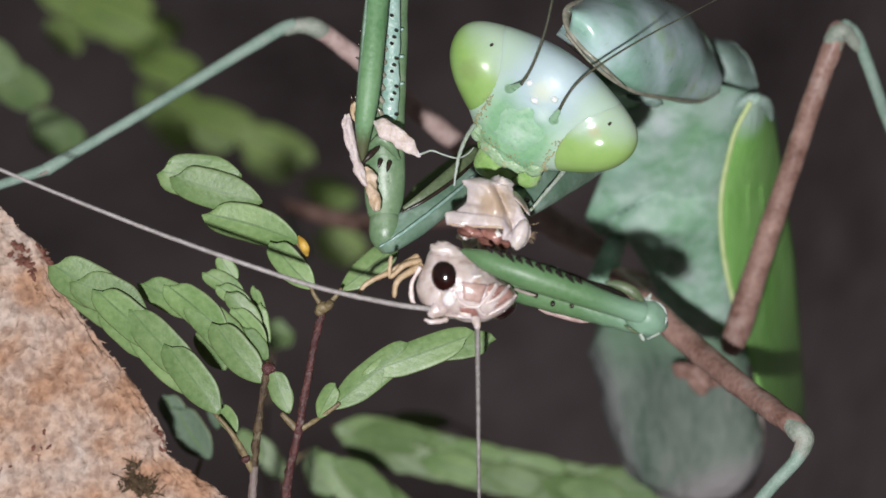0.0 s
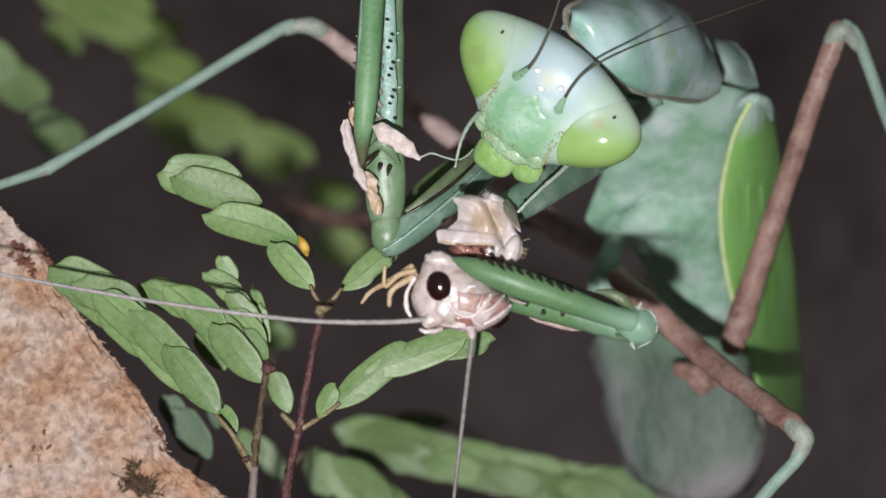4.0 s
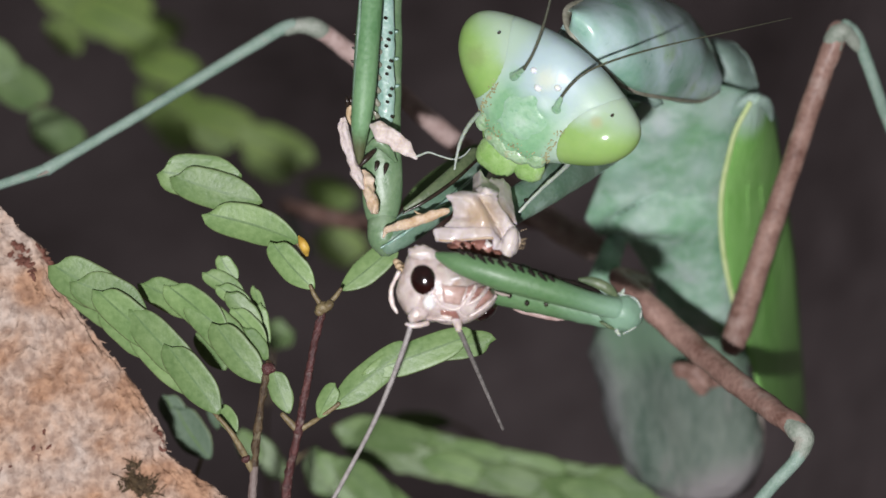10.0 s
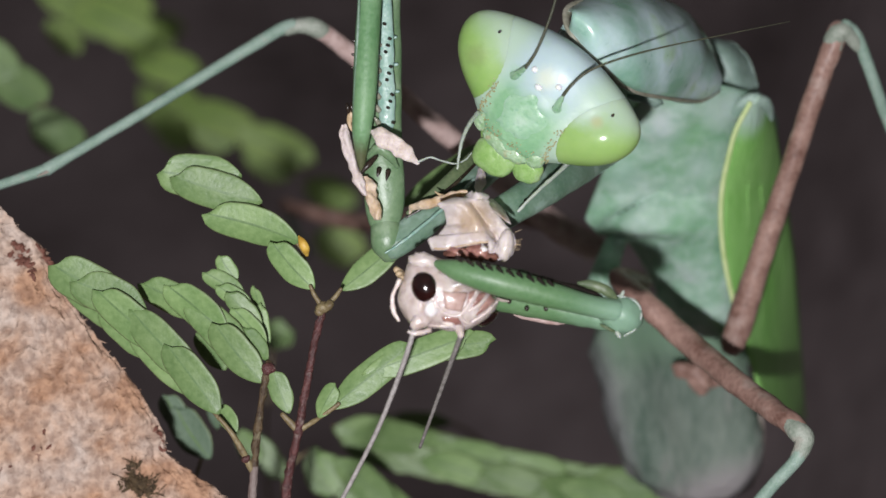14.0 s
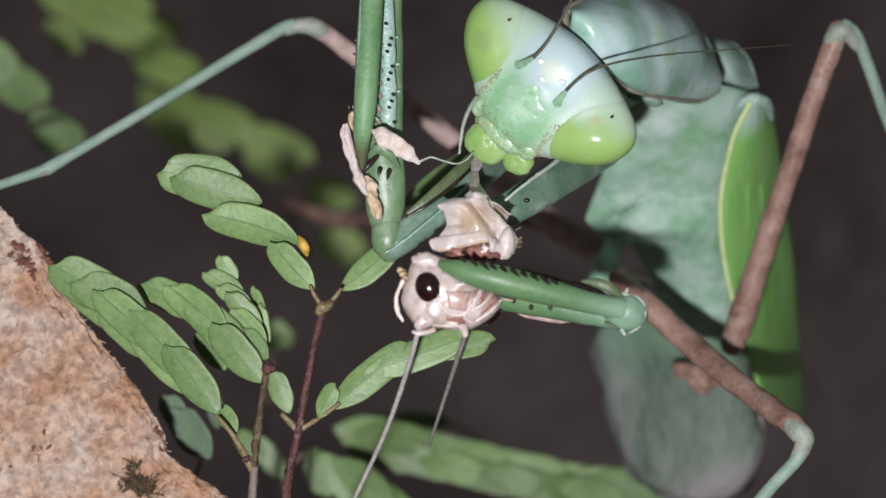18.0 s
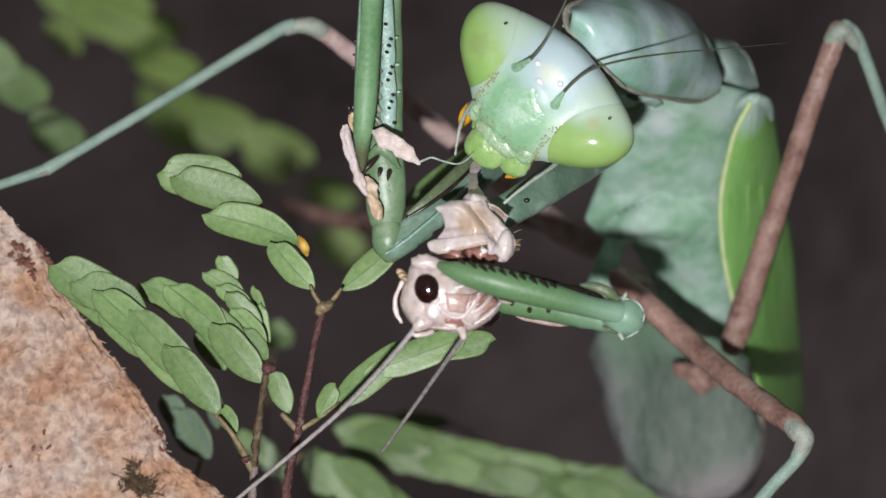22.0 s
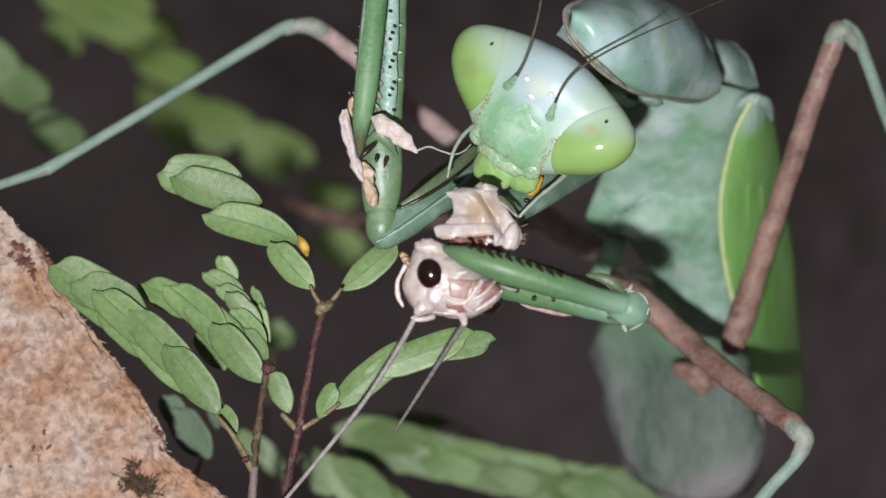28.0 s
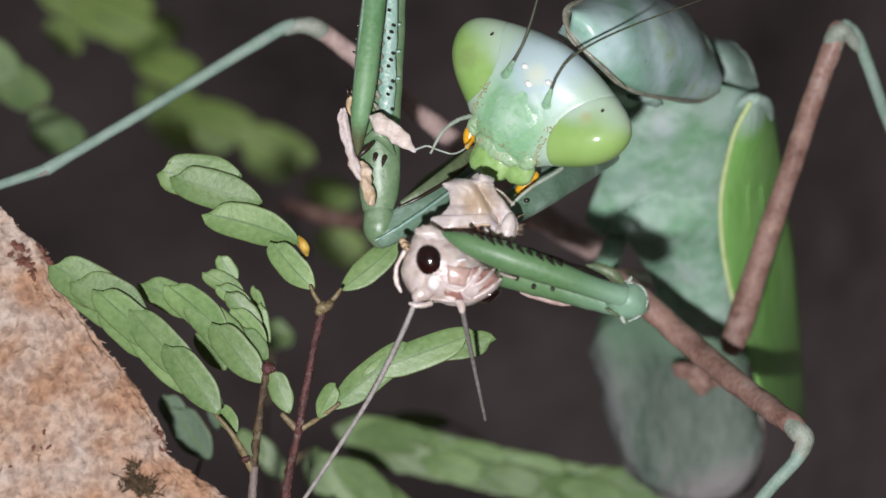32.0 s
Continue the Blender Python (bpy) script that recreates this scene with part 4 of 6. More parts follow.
def build_mantis():
    base = at(1180, 350, 22)
    mantis = thing("praying_mantis", base, "green praying mantis clinging to the trunk and eating an insect", "mantis")

    # trunk of the body
    def boxy(u):
        return Vector([math.copysign(abs(c) ** 0.72, c) for c in u])

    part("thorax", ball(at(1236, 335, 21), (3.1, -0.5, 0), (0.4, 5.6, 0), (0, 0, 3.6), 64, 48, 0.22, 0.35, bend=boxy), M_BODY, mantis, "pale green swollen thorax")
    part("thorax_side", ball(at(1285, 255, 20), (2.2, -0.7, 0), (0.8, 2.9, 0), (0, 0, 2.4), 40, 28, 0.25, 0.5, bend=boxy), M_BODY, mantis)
    # soft underside with the leg bases grown into it
    def underside(s, r):
        left = at(np.interp(r, (0, 0.16, 0.52, 0.58, 0.68, 0.82, 1), (1114, 1092, 1033, 1056, 1100, 1146, 1190)), np.interp(r, (0, 0.16, 0.52, 0.58, 0.68, 0.82, 1), (130, 235, 388, 412, 412, 476, 590)), np.interp(r, (0, 0.2, 0.42, 0.6, 1), (12, 14.5, 16.8, 17.5, 22)))
        right = at(np.interp(r, (0, 0.2, 0.6, 1), (1334, 1322, 1296, 1310)), np.interp(r, (0, 0.2, 0.6, 1), (166, 250, 400, 600)), np.interp(r, (0, 0.2, 0.45, 0.6, 1), (14.5, 16, 18, 18, 22)))
        p = between(left, right, s)
        swell = 1.9 * math.sin(math.pi * min(1, 0.02 + 0.96 * s)) ** 0.6
        lobe = -1.0 * math.exp(-((r - 0.60 + 0.42 * s) / 0.030) ** 2) * max(0, 1 - 2.0 * s) - 0.9 * math.exp(-((r - 0.92 + 0.5 * s) / 0.035) ** 2) * max(0, 1 - 1.8 * s)
        fold = 0.5 * noise.noise(Vector((p.x * 0.33, p.y * 0.28, 2.0))) + 0.16 * noise.noise(Vector((p.x * 0.9, p.y * 0.9, 5.0)))
        return p + Vector((0, 0, swell + lobe + fold))

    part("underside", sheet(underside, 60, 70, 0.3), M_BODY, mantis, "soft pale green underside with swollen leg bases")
    part("neck", tube([(hd(0.3, 0.2, -0.9), 0.8), (at(1080, 150, 8), 0.8), (at(1120, 165, 13.5), 0.9), (at(1160, 180, 18), 1.0)], 20, 6, rough=0.08), M_LIMB, mantis, "dark green wrinkled neck")

    # shield over the fore body: a saddle between two edges, with a rolled collar
    upper = [Vector(p) for p in spline([at(1002, 22, 2.0), at(1050, -6, 3.6), at(1140, -10, 6.5), at(1215, 24, 10), at(1256, 80, 11.3), at(1270, 130, 11.7)], 10)]
    lower = [Vector(p) for p in spline([at(1003, 60, 1.2), at(1054, 118, 1.0), at(1118, 160, 2.6), at(1180, 174, 5.4), at(1240, 179, 9.2), at(1272, 162, 11.2)], 10)]

    def saddle(s, r):
        i = round(s * 50)
        p = between(upper[i], lower[i], r)
        hump = 2.3 * math.sin(math.pi * r) ** 0.8 * (0.45 + 0.55 * math.sin(math.pi * min(1, 0.15 + 0.8 * s)))
        step = 0.55 * (1 / (1 + math.exp(-(s - 0.62 - 0.1 * math.sin(3 * r)) * 60)))
        return p + Vector((0.1, 0.15, 1)) * (hump - step + 0.25 * noise.noise(p * 0.45))

    shield = part("pronotum", sheet(saddle, 50, 20, 0.2), M_SHIELD, mantis, "waxy blue-green shield over the fore body")
    part("shield_rim", tube([(lower[i] + Vector((0, 0, 0.06)), 0.10) for i in range(0, 51, 5)], 10, 5, flat=0.7), M_COLLAR, shield, "thin olive shield rim")
    part("shield_collar", tube([(at(1070, -2, 3.2), 0.12), (at(1014, 12, 1.8), 0.20), (at(1002, 38, 1.0), 0.22), (at(1022, 74, 0.6), 0.20), (at(1060, 112, 0.5), 0.18), (at(1104, 152, 1.6), 0.12)], 14, 8, flat=0.6, rough=0.06), M_COLLAR, shield, "rolled front collar of the shield")
    def band(s, r):
        a = at(np.interp(s, (0, 0.3, 0.65, 1), (984, 1020, 1062, 1098)), np.interp(s, (0, 0.3, 0.65, 1), (62, 92, 128, 152)), np.interp(s, (0, 1), (2.2, 3.4)))
        b = at(np.interp(s, (0, 0.3, 0.65, 1), (1004, 1040, 1080, 1118)), np.interp(s, (0, 0.3, 0.65, 1), (34, 66, 106, 150)), np.interp(s, (0, 1), (1.2, 2.2)))
        p = between(a, b, r)
        return p + Vector((0, 0, 0.35 * math.sin(math.pi * r) + 0.22 * noise.noise(Vector((s * 9, r * 2.5, 2)))))

    part("collar_band", sheet(band, 30, 12, 0.08), M_BAND, shield, "wet grey-green membrane in front of the shield")
    part("membrane_fold", ball(at(1142, 176, 8.2), (0.8, -0.15, 0), (0.1, 0.22, 0), (0, 0, 0.4), 26, 18, 0.16, 1.6), M_REAR, mantis, "wrinkled skin under the shield")
    # pale line stands in for the shading of the shield's step
    part("shield_suture", tube([(saddle(0.6 + 0.1 * math.sin(3 * r), r) + Vector((0, 0, 0.14)), 0.05) for r in np.linspace(0.02, 0.9, 10)], 6, 4), M_RIDGE, shield, "pale line along the step of the shield")
    part("shield_rim", tube([(upper[i] + Vector((0, 0, 0.06)), 0.11) for i in range(4, 51, 5)], 10, 5, flat=0.7), M_COLLAR, shield, "thin olive shield rim")
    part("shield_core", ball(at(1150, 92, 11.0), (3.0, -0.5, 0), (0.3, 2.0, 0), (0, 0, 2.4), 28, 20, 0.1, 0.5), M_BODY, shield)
    def rear(s, r):
        a = at(np.interp(s, (0, 0.35, 0.7, 1), (1256, 1266, 1276, 1300)), np.interp(s, (0, 0.35, 0.7, 1), (70, 112, 148, 176)), np.interp(s, (0, 1), (13.6, 14.2)))
        b = at(np.interp(s, (0, 0.25, 0.5, 0.75, 1), (1262, 1300, 1322, 1336, 1342)), np.interp(s, (0, 0.25, 0.5, 0.75, 1), (68, 80, 102, 136, 178)), np.interp(s, (0, 1), (15.4, 15.0)))
        p = between(a, b, r)
        return p + Vector((0, 0, 0.75 * math.sin(math.pi * r) * math.sin(math.pi * min(1, 0.1 + 0.85 * s)) + 0.12 * noise.noise(p * 1.2)))

    back = part("shield_back", sheet(rear, 24, 14, 0.2), M_REAR, shield, "dull grey-green rear of the shield")
    part("rear_rim", tube([(rear(s, 0.97) + Vector((0, 0, 0.05)), 0.11) for s in np.linspace(0.12, 0.96, 8)], 8, 5, rough=0.04, scale=2), M_WAX, back, "pale rim")
    part("rear_core", ball(at(1298, 130, 16.6), (0.8, -0.5, 0), (0.4, 1.0, 0), (0, 0, 1.1), 20, 14, 0.1, 0.7), M_BODY, shield)

    # wing: one long cupped blade with a cream front edge
    front = [(float(p[0]), float(p[1])) for p in spline([(0, 1338), (0.04, 1318), (0.10, 1303), (0.255, 1281), (0.367, 1275), (0.478, 1278), (0.578, 1287), (0.75, 1310), (1, 1352)], 6)]

    def wing_edge(s):
        return at(np.interp(s, [p[0] for p in front], [p[1] for p in front]), 172 + 548 * s, np.interp(s, (0, 0.3, 0.45, 1), (12, 14.4, 15.2, 18.5)))

    def wing_back(s):
        return at(1350 + 16 * min(1, s / 0.1) ** 0.5 + np.interp(s, (0, 0.5, 1), (0, 42, 60)), 172 + 573 * s, 15 + 5 * min(1, s / 0.3) + 13 * s * s)

    def wing(s, r):
        return between(wing_edge(s), wing_back(s), r) + Vector((0, 0, 1.1 * math.sin(math.pi * r)))

    wings = part("forewing", sheet(wing, 40, 12, 0.12), M_WING, mantis, "bright leaf-green folded forewing")
    part("wing_edge", tube([(wing_edge(s) + Vector((0, 0, 0.1)), 0.13) for s in np.linspace(0.02, 0.72, 9)], 8, 5), M_WING_EDGE, wings, "cream front edge of the wing")
    for r in (0.35, 0.55, 0.75):
        part("wing_vein", tube([(wing(s, r) + Vector((0, 0, 0.06)), 0.05) for s in np.linspace(0.04, 0.96, 9)], 5, 4), M_WING, wings)
    part("wing_joint", tube([(at(1366, 212, 14.4), 0.12), (at(1358, 188, 13.2), 0.30), (at(1336, 178, 12.4), 0.42), (at(1312, 190, 12.8), 0.36), (at(1296, 214, 13.8), 0.2)], 16, 7, flat=0.7, rough=0.08, scale=1.2), M_WAX, wings, "pale waxy wing joint")

    # belly
    def belly(u):
        u = Vector([math.copysign(abs(c) ** 0.6, c) for c in u])
        ridge = 1 + 0.10 * abs(math.sin(3.5 * u.x + 0.6 * u.y)) + 0.04 * math.sin(9 * u.y)
        return Vector((u.x * (1.0 + 0.04 * u.y), u.y * (1 - 0.12 * u.x * u.x), u.z * ridge * (1 - 0.4 * math.exp(-(u.x / 0.5) ** 2)) - 0.15 * u.x))

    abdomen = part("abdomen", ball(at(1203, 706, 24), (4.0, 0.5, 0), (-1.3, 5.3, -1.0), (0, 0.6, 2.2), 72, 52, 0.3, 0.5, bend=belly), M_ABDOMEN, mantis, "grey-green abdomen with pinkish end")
    part("belly_rim", tube([(at(1118, 815, 23.5), 0.1), (at(1165, 856, 22.8), 0.22), (at(1235, 872, 22.6), 0.26), (at(1306, 850, 22.8), 0.26), (at(1342, 800, 23.0), 0.26), (at(1346, 735, 23.4), 0.1)], 12, 8, flat=0.6, rough=0.08), M_RIM, abdomen, "pinkish rim of the abdomen")
    part("belly_patch", ball(at(1234, 664, 20.5), (1.2, -0.5, 0), (0.2, 0.5, 0), (0, 0, 0.4), 30, 20, 0.45, 1.1), M_SHANK, abdomen, "dull pinkish brown patch")

    # walking legs
    leg = part("hind_femur", tube([(at(1052, 437, 22), 0.75), (at(985, 400, 21), 0.72), (at(880, 312, 19), 0.62), (at(770, 222, 16), 0.52), (at(655, 122, 13), 0.48), (at(590, 70, 11.6), 0.45), (at(562, 52, 11.1), 0.42)], 16, 8, rough=0.06, scale=1.5), M_SHANK_PALE, mantis, "pale pinkish hind thigh")
    part("knee", tube([(at(505, 53, 10.7), 0.29), (at(530, 46, 10.9), 0.37), (at(550, 47, 10.95), 0.43), (at(566, 54, 11.1), 0.45), (at(578, 62, 11.3), 0.36)], 16, 7, rough=0.04, scale=2), M_KNEE, leg, "pale dusty knee")
    part("hind_tibia", tube([(at(520, 44, 10.8), 0.32), (at(490, 56, 10.6), 0.31), (at(380, 122, 10), 0.28), (at(240, 207, 9), 0.26), (at(130, 272, 8), 0.26), (at(82, 300, 7.6), 0.31)], 12, 8, rough=0.02, scale=2), M_TIBIA, leg, "slender dusty green shin")
    part("tarsus", tube([(at(82, 300, 7.6), 0.28), (at(40, 314, 7.5), 0.24), (at(-20, 335, 8), 0.22), (at(-80, 365, 9), 0.2), (at(-120, 400, 11), 0.16)], 10, 6), M_TIBIA, leg, "green foot on the bark")
    part("spur", tube([(at(84, 304, 7.4), 0.09), (at(66, 312, 7), 0.02)], 6, 3), M_RIM, leg)
    leg = part("hind_femur", tube([(at(1296, 612, 15), 0.62), (at(1310, 570, 14.5), 0.66), (at(1345, 460, 13.5), 0.60), (at(1395, 310, 12), 0.52), (at(1445, 160, 10.5), 0.50), (at(1476, 75, 9.8), 0.52), (at(1486, 50, 9.6), 0.48)], 16, 8, rough=0.06, scale=1.5), M_SHANK, mantis, "pinkish brown hind thigh")
    part("knee", tube([(at(1468, 102, 10.1), 0.44), (at(1478, 68, 9.7), 0.51), (at(1490, 55, 9.5), 0.47), (at(1506, 66, 9.7), 0.38), (at(1519, 84, 10), 0.30)], 16, 7, rough=0.05, scale=2), M_KNEE, leg, "pale dusty knee")
    far = at(1760, 640, 16)
    part("hind_tibia", tube([(at(1494, 46, 9.5), 0.36), (at(1516, 66, 9.8), 0.32), (at(1542, 132, 10.5), 0.30), (at(1580, 235, 12), 0.29), (at(1680, 470, 14), 0.28), (far, 0.26)], 12, 8, rough=0.02, scale=2), M_TIBIA, leg, "slender dusty green shin")
    leg = part("mid_femur", tube([(at(1092, 492, 13), 0.50), (at(1140, 535, 11.5), 0.58), (at(1200, 590, 10.5), 0.60), (at(1300, 675, 7.0), 0.56), (at(1385, 738, 3.6), 0.51), (at(1416, 764, 2.6), 0.48)], 16, 8, rough=0.07, scale=1.5), M_SHANK, mantis, "pinkish brown middle thigh")
    part("knee", tube([(at(1392, 744, 3.3), 0.44), (at(1412, 762, 2.7), 0.50), (at(1424, 776, 2.5), 0.44), (at(1420, 796, 2.5), 0.38), (at(1408, 814, 2.5), 0.30)], 16, 7, rough=0.05, scale=2), M_KNEE, leg, "pale green knee")
    part("mid_tibia", tube([(at(1422, 792, 2.5), 0.34), (at(1406, 818, 2.5), 0.31), (at(1360, 868, 3), 0.29), (at(1280, 960, 4), 0.28), (at(1100, 1150, 7), 0.27)], 12, 8, rough=0.02, scale=2), M_TIBIA, leg, "slender dusty green shin")
    part("hip", tube([(at(1092, 425, 17.5), 0.5), (at(1076, 462, 16.5), 0.62), (at(1064, 500, 16), 0.66), (at(1058, 530, 17), 0.5)], 14, 6, rough=0.1), M_BODY, mantis, "pale green hip joint")
    part("hip", tube([(at(1096, 492, 13.5), 0.52), (at(1112, 492, 15), 0.5), (at(1140, 500, 18), 0.4)], 14, 5, rough=0.08), M_SHANK, mantis)
    part("hip", tube([(at(1298, 604, 15.2), 0.58), (at(1296, 600, 19), 0.6)], 14, 5, rough=0.08), M_SHANK, mantis)

    leg = part("mid_femur", tube([(at(1050, 430, 24), 0.6), (at(985, 398, 26), 0.6), (at(900, 380, 30), 0.6), (at(740, 386, 37), 0.58), (at(640, 394, 42), 0.58), (at(535, 372, 47), 0.52), (at(505, 362, 49), 0.45)], 14, 8, rough=0.05), M_SHANK, mantis, "brown middle thigh")
    part("mid_tibia", tube([(at(505, 362, 49), 0.36), (at(520, 400, 54), 0.32), (at(545, 450, 62), 0.3)], 10, 6), M_TIBIA, leg)

    # raised foreleg: hip joint piece, thigh with spines, folded shin with hook, foot
    joint = at(660, 428, 0.5)
    coxa_end = at(905, 262, 7)
    coxa = part("fore_coxa", tube([(coxa_end, 0.60), (at(842, 310, 3.5), 0.66), (at(770, 364, 1.5), 0.70), (at(712, 408, 0.6), 0.66), (at(684, 428, 0.4), 0.55)], 18, 8, flat=0.75, rough=0.05), M_LIMB_PALE, mantis, "blue-green front hip segment", coxa_end)
    part("coxa_flange", tube([(at(716, 368, 0.6), 0.10), (at(752, 346, 0.7), 0.24), (at(800, 308, 1.2), 0.30), (at(842, 268, 2.4), 0.24)], 12, 8, flat=0.45), M_OLIVE, coxa, "dull olive flange of the hip segment")
    # ridge drawn pale so that its colour carries the beaded highlight
    part("coxa_ridge", tube([(at(672, 437, -0.2), 0.03), (at(710, 414, -0.25), 0.07), (at(764, 374, 0.3), 0.08), (at(816, 332, 1.6), 0.08), (at(852, 300, 3.0), 0.05)], 8, 16, rough=0.03, scale=6), M_RIDGE, coxa, "beaded ridge, paled for its highlight")
    # thin black tube along the lower edge of the flange
    part("coxa_groove", tube([(at(712, 376, 0.25), 0.03), (at(752, 355, 0.25), 0.07), (at(800, 322, 0.8), 0.08), (at(845, 282, 2.1), 0.06)], 8, 8, flat=0.5), M_DARK, coxa, "black line under the flange")
    femur = part("fore_femur", tube([(at(678, 380, 0.6), 0.66), (at(680, 350, 0.5), 0.84), (at(680, 300, 0.4), 0.88), (at(681, 250, 0.4), 0.84), (at(686, 190, 0.6), 0.78), (at(692, 100, 0.8), 0.69), (at(694, 0, 1), 0.70), (at(698, -120, 1.2), 0.8), (at(695, -200, 1.2), 0.55)], 22, 8, flat=0.65, rough=0.05), M_THIGH, mantis, "raised green front thigh with spines", joint)
    part("spine_ridge", tube([(at(698, -140, 0.3), 0.2), (at(695, 0, 0.05), 0.34), (at(694, 80, 0.0), 0.32), (at(692, 150, 0.0), 0.36), (at(690, 200, 0.0), 0.34), (at(688, 218, 0.1), 0.2)], 14, 10, flat=0.5, rough=0.07, scale=2.5), M_RIDGE, femur, "pale bluish spine ridge")
    spines(femur, [at(694 + 4 * ((k * 5) % 3), 28 + 16.5 * k + 5 * ((k * 2) % 3), -0.22) for k in range(11)], M_DARK, 0.16, Vector((0.35, -0.3, 0.88)).normalized(), fat=0.085)
    spines(femur, [at(681 - 1.2 * k, 62 + 23 * k, -0.2) for k in range(7)], M_COLLAR, 0.34, Vector((-0.5, 0.75, 0.5)).normalized(), fat=0.13)
    spines(femur, [at(713 - 0.1 * k, 52 + 48 * k, 0.3) for k in range(3)], M_RIDGE, 0.05, Vector((0.95, 0.1, 0.2)).normalized(), fat=0.09)
    spines(femur, [at(637 - 2 * k, 55 + 24 * k, -0.6) for k in range(3)], M_DARK, 0.07, Vector((-0.9, 0.3, 0.3)).normalized(), fat=0.07)
    spines(femur, [at(672, 288, -0.45), at(688, 292, -0.45)], M_DARK, 0.34, Vector((-0.2, -0.85, 0.35)).normalized(), fat=0.12)
    part("spine", tube([(at(668, 262, -0.7), 0.10), (at(654, 276, -0.9), 0.13), (at(640, 291, -0.9), 0.04)], 8, 4), M_DARK, femur, "black hooked spine")
    part("brow_fold", tube([(at(655, 262, -0.4), 0.12), (at(672, 248, -0.7), 0.22), (at(692, 262, -0.6), 0.2), (at(706, 282, -0.2), 0.08)], 10, 6, flat=0.6, rough=0.04, scale=3), M_THIGH, femur, "swollen fold under the shin tip")
    part("fore_tibia", tube([(at(690, -180, 0), 0.4), (at(672, -40, -0.9), 0.50), (at(661, 60, -1.2), 0.52), (at(653, 150, -1.3), 0.50), (at(646, 205, -1.2), 0.43), (at(643, 240, -1.0), 0.31), (at(642, 270, -0.8), 0.19), (at(642, 288, -0.7), 0.05)], 20, 8, rough=0.015), M_SHIN, femur, "smooth green folded front shin")
    part("shin_ridge", tube([(at(652, -40, -1.5), 0.05), (at(644, 60, -1.5), 0.08), (at(636, 150, -1.5), 0.08), (at(631, 225, -1.3), 0.04)], 8, 8), M_LIMB_PALE, femur, "lighter edge of the shin")
    for u in (622, 629):
        part("claw", tube([(at(u + 2, 182, -0.9), 0.09), (at(u, 172, -1.0), 0.09), (at(u - 1, 164, -1.0), 0.03)], 8, 4), M_DARK, femur, "black claw tip")
    part("claw_base", tube([(at(634, 176, -0.9), 0.10), (at(628, 186, -0.9), 0.15), (at(624, 200, -0.8), 0.10), (at(628, 214, -0.8), 0.05)], 10, 5, flat=0.6, rough=0.04, scale=4), M_STRAW, femur, "orange-brown claw base")
    part("foot", tube([(at(660, 216, -1.2), 0.10), (at(676, 224, -1.4), 0.30), (at(700, 240, -1.4), 0.36), (at(722, 258, -1.35), 0.33), (at(742, 276, -1.2), 0.10)], 14, 9, flat=0.45, rough=0.16, scale=2.2), M_TARSUS, femur, "dry pinkish foot")
    part("foot_thread", tube([(at(742, 274, -1.2), 0.055), (at(764, 267, -1.0), 0.045), (at(785, 274, -0.9), 0.042), (at(808, 280, -0.7), 0.038), (at(826, 274, -0.5), 0.034), (at(838, 262, -0.4), 0.025)], 6, 6, rough=0.015, scale=6), M_PALP, femur, "thin wavy pale thread")

    # a flake of shed skin that hugs the thigh
    def flake(way, half, top, z):
        def place(s, r):
            i = s * (len(way) - 1)
            u = np.interp(i, range(len(way)), [w[0] for w in way])
            v = np.interp(i, range(len(way)), [w[1] for w in way])
            w = np.interp(i, range(len(half)), half) * (1 + 0.35 * noise.noise(Vector((s * 9, r * 2, top))))
            p = at(u + (r - 0.5) * 2 * w, v + 5 * (r - 0.5) * noise.noise(Vector((s * 5, 1, top))), z)
            return p + Vector((0, 0, 0.08 * math.sin(math.pi * r) + 0.24 * noise.noise(Vector((s * 5, r * 2.5, top)))))
        return sheet(place, 30, 8, 0.05)

    part("foot_skin", flake(((614, 202), (614, 222), (620, 250), (629, 278), (637, 304), (648, 330)), (4, 11, 10, 9, 11, 6), 1.3, -0.9), M_TARSUS, femur, "dry whitish pink skin flake")
    part("foot_skin", flake(((640, 296), (653, 310), (655, 330), (662, 350), (666, 374)), (12, 15, 12, 12, 7), 7.7, -0.75), M_FLAKE, femur, "tan skin flake")
    part("trochanter", tube([(at(679, 378, 0.7), 0.60), (at(681, 396, 0.5), 0.68), (at(683, 418, 0.5), 0.68), (at(687, 434, 0.6), 0.50)], 18, 7, flat=0.8, rough=0.05), M_THIGH, femur, "pale green joint at the elbow")

    # grasping foreleg
    hold = at(1165, 560, -3.4)
    hip_piece = part("fore_coxa", tube([(at(1075, 262, 8), 0.8), (at(1010, 302, 4.2), 0.85), (at(940, 347, 1.8), 0.80), (at(870, 390, 0.4), 0.7), (at(838, 420, 0.2), 0.6)], 18, 8, flat=0.6, rough=0.04), M_LIMB_PALE, mantis, "green front hip segment with a toothed edge")
    for k in range(14):
        p = between(at(1012, 324, 4.2), at(898, 388, 0.7), k / 13) + Vector((0, -0.02, 0))
        part("tooth", tube([(p, 0.09), (p + Vector((0.08, -0.16, 0.02)), 0.02)], 6, 2), M_PALP, hip_piece)
    part("coxa_spot", ball(at(932, 355, 0.9), (0.14, 0, 0), (0, 0.1, 0), (0, 0, 0.08), 10, 8), M_DARK, hip_piece, "black spot on the hip segment")
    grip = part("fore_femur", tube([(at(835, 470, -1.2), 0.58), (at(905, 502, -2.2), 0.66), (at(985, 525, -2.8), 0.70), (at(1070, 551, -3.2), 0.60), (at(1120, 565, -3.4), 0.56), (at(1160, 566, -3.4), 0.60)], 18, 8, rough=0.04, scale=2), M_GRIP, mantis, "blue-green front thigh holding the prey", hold)
